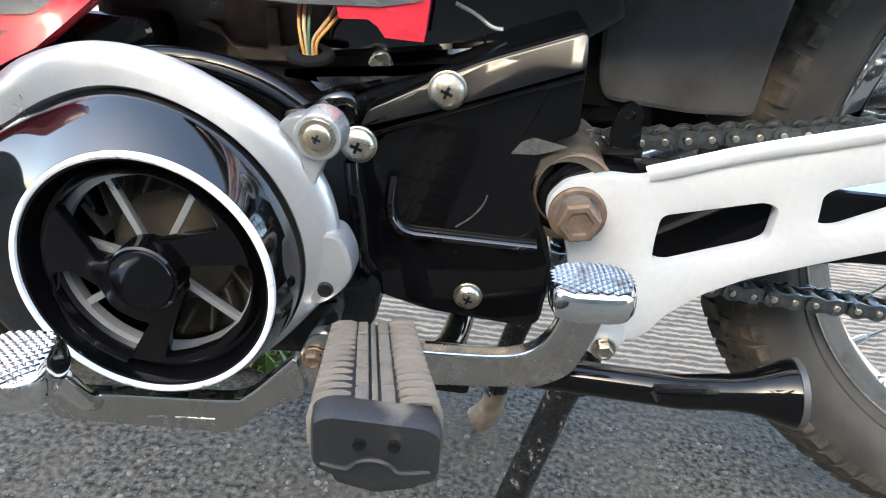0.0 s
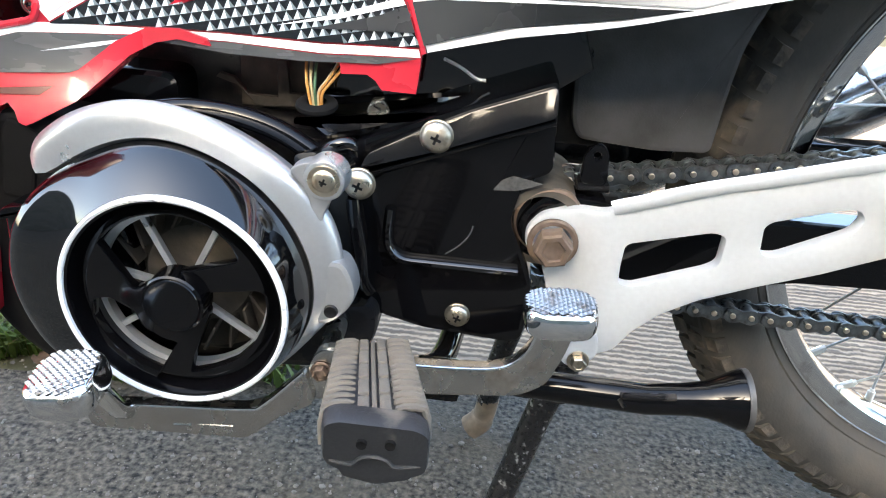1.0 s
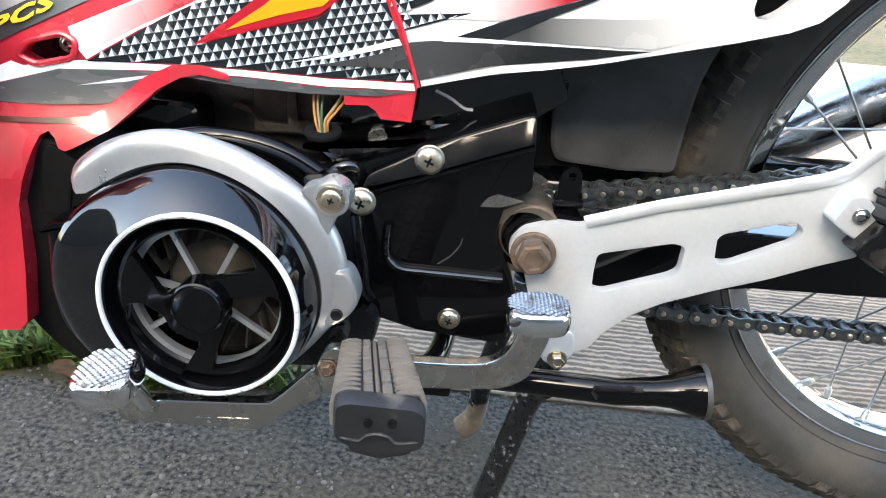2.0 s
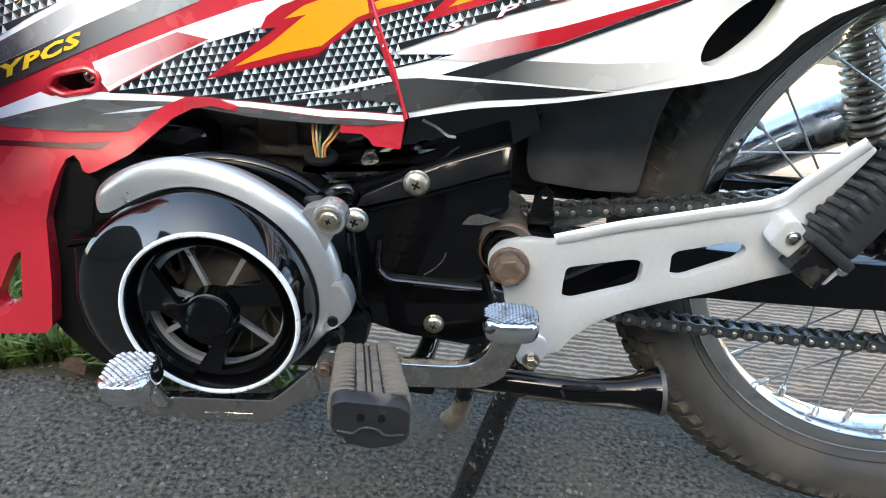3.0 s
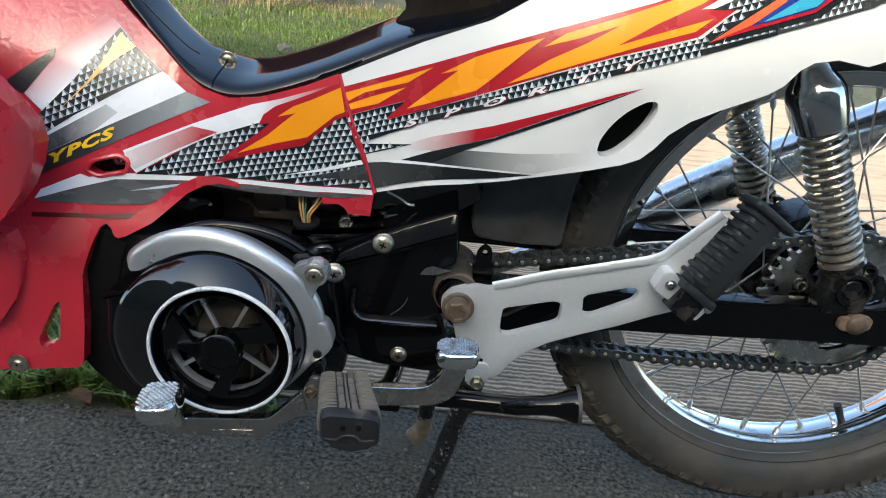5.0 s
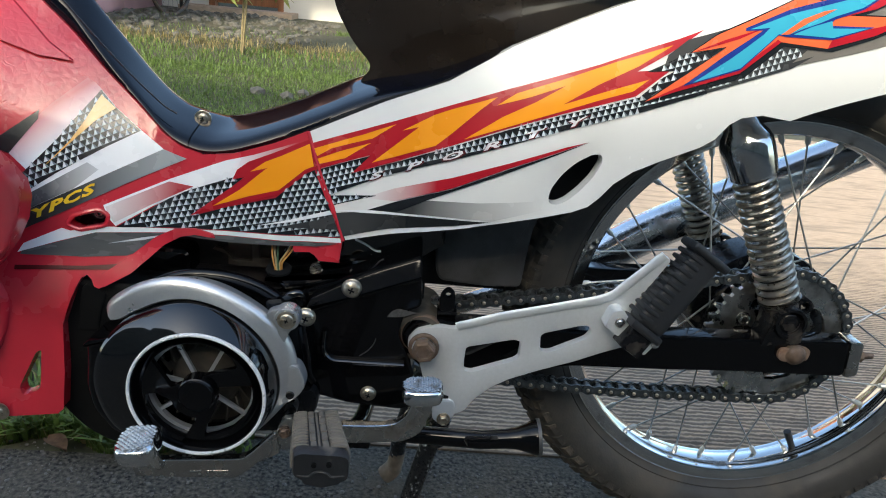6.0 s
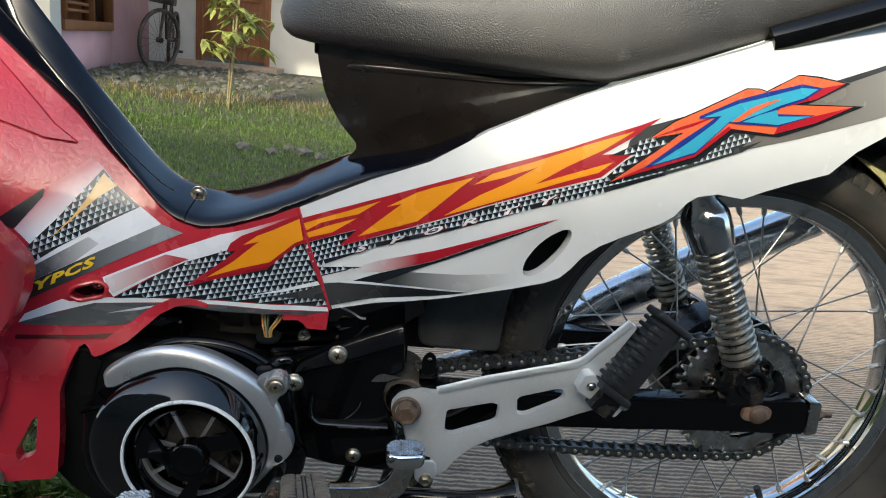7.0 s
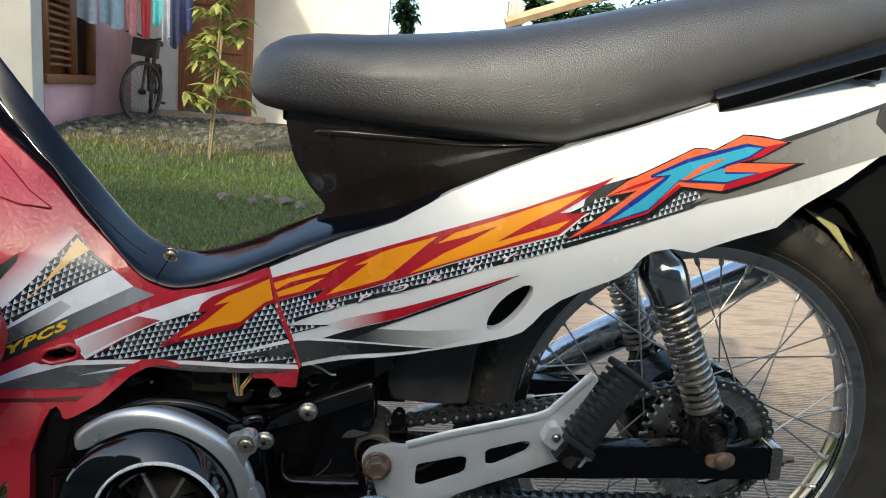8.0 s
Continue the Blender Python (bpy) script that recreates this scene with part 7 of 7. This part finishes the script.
cs = part("centre_stand", tube([(0.166, 0.470, 0.205), (0.152, 0.468, 0.160), (0.118, 0.462, 0.015)], 0.0105, 14), M_STAND, bike, "black centre stand, paint specked white")
part("cross_tube", tube([(0.160, 0.45, 0.190), (0.160, 0.65, 0.190)], 0.012, 14), M_BLACK2, cs)
part("stand_foot", box(0.085, 0.150, 0.448, 0.474, 0.0, 0.012, 0.004), M_BLACK2, cs)
part("far_leg", tube(smooth_path([(0.150, 0.615, 0.19), (0.128, 0.618, 0.10), (0.122, 0.62, 0.045)], 5), 0.0105, 12), M_STAND, cs)
part("stand_foot", tube(smooth_path([(0.1230, 0.62, 0.052), (0.121, 0.62, 0.034), (0.117, 0.62, 0.022), (0.108, 0.62, 0.012)], 5), [0.0108] * 8 + [0.0125] * 8, 12), mat("tan_stand_foot", (0.20, 0.15, 0.105), 0.85, vary=0.3, scale=90, bump=0.3, bscale=300), cs, "dusty tan foot of the stand")
part("stand_spring", tube([(0.06 + 0.07 * t / 120, 0.50 + 0.0045 * math.cos(t * 1.1), 0.224 - 0.006 * t / 120 + 0.0045 * math.sin(t * 1.1)) for t in range(121)], 0.0012, 6), M_ENGINE, cs)

# ---------------- grass, grit, rubble and washing ----------------
def blades(name, n, spot, height, material, label, seed):
    """Many blades of grass, each a bent strip of two quads, over a patch of the yard."""
    r = random.Random(seed)
    verts, faces = [], []
    for _ in range(n):
        x, y = spot(r)
        z = ground_z(x, y)
        h = height * r.uniform(0.4, 1.25)
        a, b = r.uniform(0, 6.28), r.uniform(0.15, 0.9)
        w = h * 0.055 + 0.0008
        dx, dy = math.cos(a), math.sin(a)
        k = len(verts)
        for t, s in ((0, 1.0), (0.55, 0.8)):
            px, py, pz = x + dx * b * h * t * t, y + dy * b * h * t * t, z + h * t * (1 - 0.25 * b * t)
            verts += [(px - dy * w * s, py + dx * w * s, pz), (px + dy * w * s, py - dx * w * s, pz)]
        verts.append((x + dx * b * h, y + dy * b * h, z + h * (1 - 0.35 * b)))
        faces += [(k, k + 1, k + 3, k + 2), (k + 2, k + 3, k + 4)]
    me = bpy.data.meshes.new(name)
    me.from_pydata(verts, [], faces)
    me.materials.append(material)
    tagged(new(name, me), label, "grass", kind="stuff")


def edge_spot(r):
    y = 0.648 + 2.0 * r.random() ** 2.4
    x = -0.15 - 4.2 * r.random() ** 2.0 + 0.03 * r.gauss(0, 1)
    return x, y + 0.02 * math.sin(x * 31) + 0.015


def mid_spot(r):
    while True:
        x, y = r.uniform(-3.4, -0.14) - 0.02 * abs(r.gauss(0, 1)), 0.9 + 4.1 * r.random()
        if noise.noise((x * 0.8, y * 0.8, 2.0)) > -0.75:
            return x, y


def far_spot(r):
    while True:
        x, y = r.uniform(-3.6, 1.2), r.uniform(4.6, 8.2)
        bare = x < -0.75 + 0.25 * noise.noise((y * 2.0, 3.0, 0)) and y > 5.75 + 0.2 * math.sin(x * 5)
        if bare and r.random() < 0.9:
            continue
        if noise.noise((x * 0.9, y * 0.9, 7.0)) > -0.1 - (y - 6.6) * -0.25:
            return x, y


blades("grass_edge", 20000, edge_spot, 0.05, M_GRASS, "green grass tufts along the road edge", 3)
blades("grass_straw", 1800, edge_spot, 0.04, M_DRYGRASS, "dry straw among the grass", 4)
blades("grass_lawn", 80000, mid_spot, 0.026, M_GRASS, "short green lawn", 5)
blades("grass_far", 16000, far_spot, 0.045, M_GRASS, "patchy lawn by the house", 6)
blades("grass_far_straw", 1500, lambda r: (r.uniform(-2.6, -0.3), 6.0 + r.gauss(0, 0.22)), 0.06, M_DRYGRASS, "strip of dry cut grass", 8)


def stone_bm(r, size):
    bm = bmesh.new()
    bmesh.ops.create_icosphere(bm, subdivisions=1, radius=size)
    for v in bm.verts:
        v.co = Vector((v.co.x * r.uniform(0.7, 1.3), v.co.y * r.uniform(0.7, 1.3), v.co.z * r.uniform(0.45, 0.8)))
    return bm


r7 = random.Random(11)
bm = bmesh.new()
verts, faces = [], []
for _ in range(620):
    x, y = r7.uniform(-3.1, -0.9), r7.uniform(6.2, 9.4)
    if x < -2.9 + (y - 6.5) * -0.15:
        continue
    s = 0.010 + 0.05 * r7.random() ** 3
    one = stone_bm(r7, s)
    k = len(verts)
    verts += [(v.co.x + x, v.co.y + y, v.co.z + ground_z(x, y) + s * 0.2) for v in one.verts]
    faces += [tuple(v.index + k for v in fc.verts) for fc in one.faces]
    one.free()
me = bpy.data.meshes.new("rubble")
me.from_pydata(verts, [], faces)
me.materials.append(M_RUBBLE)
tagged(new("rubble", me), "pale rubble scattered on bare soil by the house", "rubble", kind="stuff")
for x, y in ((-0.62, 3.95), (-0.45, 4.0), (-0.35, 3.92), (-0.80, 4.02), (-0.55, 4.08)):
    bm = stone_bm(r7, r7.uniform(0.04, 0.075))
    bm.transform(Matrix.Translation((x, y, ground_z(x, y) + 0.015)))
    tagged(part("stone", bm, M_RUBBLE), "pale stone lying in the grass", "stone", "stones in the grass")

verts, faces = [], []
for _ in range(7000):
    x, y = r7.uniform(-0.75, 0.75), r7.uniform(0.28, 0.66)
    s = 0.0007 + 0.0028 * r7.random() ** 5
    one = stone_bm(r7, s)
    k = len(verts)
    verts += [(v.co.x + x, v.co.y + y, v.co.z + s * 0.2) for v in one.verts]
    faces += [tuple(v.index + k for v in fc.verts) for fc in one.faces]
    one.free()
me = bpy.data.meshes.new("road_grit")
me.from_pydata(verts, [], faces)
me.materials.append(M_GRIT)
tagged(new("road_grit", me), "loose grit on the asphalt", "grit", kind="stuff")

# a dead leaf at the edge of the road
bm = bmesh.new()
_rows = []
for i in range(9):
    u = i / 8
    w = 0.012 * math.sin(math.pi * min(1, u * 0.96 + 0.04)) ** 0.8 + 0.0006
    c = Vector((-0.362 + 0.040 * u, 0.660 - 0.028 * u, 0.006 + 0.006 * math.sin(3 * u)))
    n = Vector((0.57, 0.82, 0))
    _rows.append([bm.verts.new(c + n * w * k + Vector((0, 0, 0.005 * k * k))) for k in (-1, -0.5, 0, 0.5, 1)])
for r, q in zip(_rows, _rows[1:]):
    for k in range(4):
        bm.faces.new((r[k], r[k + 1], q[k + 1], q[k]))
bmesh.ops.solidify(bm, geom=bm.faces[:], thickness=0.0006)
tagged(part("dead_leaf", bm, M_DEADLEAF, smooth=60), "curled brown dead leaf lying by the road edge", "leaf")

# washing on a line
line = empty("washing_line", "washing hung to dry on a line by the house", "washing line")
part("line", tube([(-3.4, 7.9, 1.66), (-2.2, 7.75, 1.63), (-1.2, 7.6, 1.67)], 0.004, 6), M_STEEL, line)
CLOTH = [("white_shirt", (0.62, 0.66, 0.70), -2.72, 0.34, 0.68), ("pale_blue_towel", (0.38, 0.52, 0.60), -2.42, 0.24, 0.72), ("pink_cloth", (0.60, 0.28, 0.30), -2.22, 0.13, 0.78), ("red_cloth", (0.45, 0.05, 0.06), -2.08, 0.12, 0.82),
         ("teal_cloth", (0.10, 0.42, 0.45), -1.96, 0.12, 0.62), ("grey_cloth", (0.36, 0.38, 0.42), -1.87, 0.10, 0.85), ("navy_trousers", (0.03, 0.035, 0.08), -1.77, 0.12, 0.92), ("dark_blue_cloth", (0.04, 0.05, 0.13), -1.66, 0.10, 0.72)]
for nm, col, x, w, drop in CLOTH:
    x -= 0.36
    bm = bmesh.new()
    g = []
    for i in range(9):
        row = []
        for j in range(9):
            u, v = i / 8, j / 8
            row.append(bm.verts.new((x + (u - 0.5) * w * (1 - 0.1 * v), 7.72 + 0.035 * math.sin(u * 9 + x * 7) * (0.3 + v), 1.65 - drop * 0.72 * v - 0.03 * math.sin(u * 5 + x * 3) * v)))
        g.append(row)
    for i in range(8):
        for j in range(8):
            bm.faces.new((g[i][j], g[i + 1][j], g[i + 1][j + 1], g[i][j + 1]))
    ob = part(nm, bm, mat(nm, col, 0.9, vary=0.15, scale=20, bump=0.3, bscale=80), line)

# distant trees beyond the yard
def tree(x, y, h, w, seed, broad=False):
    r = random.Random(seed)
    ob = empty("tree", "distant leafy tree against the pale sky", "tree", "trees beyond the yard")
    part("trunk", tube(smooth_path([(x, y, 0), (x + 0.1, y, h * 0.3), (x - 0.05, y, h * 0.6), (x, y, h * 0.9)], 4), [0.14 - 0.009 * i for i in range(13)], 8), M_STEM, ob)
    bm = bmesh.new()
    for k in range(26):
        a, e = r.uniform(0, 6.28), r.uniform(0.35, 1.0)
        b0 = Vector((x, y, h * r.uniform(0.4, 0.85)))
        tip = b0 + Vector((math.cos(a) * w * e, math.sin(a) * w * e, r.uniform(0.0, 0.3) * h))
        merge(bm, tube([b0, tip], 0.02, 4))
        for j in range(42):
            q = b0.lerp(tip, r.uniform(0.35, 1.1)) + Vector((r.gauss(0, 0.16), r.gauss(0, 0.16), r.gauss(0, 0.16))) * w * 0.6
            d = r.uniform(0, 6.28)
            leaf(bm, q, Vector((math.cos(d), math.sin(d), r.uniform(-0.7, 0.3))), r.uniform(0.14, 0.3) * (2.2 if broad else 1), 0.08)
    part("crown", bm, M_LEAFDK, ob)


tree(0.40, 20.0, 3.8, 0.38, 1)
tree(4.0, 17.0, 3.4, 1.2, 2, True)
tree(6.6, 18.0, 3.6, 1.4, 3)
tree(-6.0, 30.0, 6.0, 2.5, 4)

frame_t = empty("timber_frame", "weathered timber post and sloping beam behind the yard", "timber frame")
part("post", box(1.95, 2.20, 11.9, 12.05, 0.0, 2.35, 0.01), mat("weathered_post", (0.42, 0.40, 0.36), 0.85, vary=0.2, scale=6, stretch=(5, 5, 0.5)), frame_t)
part("beam", tube([(1.9, 11.8, 1.98), (4.2, 11.8, 2.85)], 1.0, 4, flat=(0.07, 0.09)), mat("sunlit_tan_timber", (0.46, 0.31, 0.19), 0.8, vary=0.2, scale=6), frame_t)
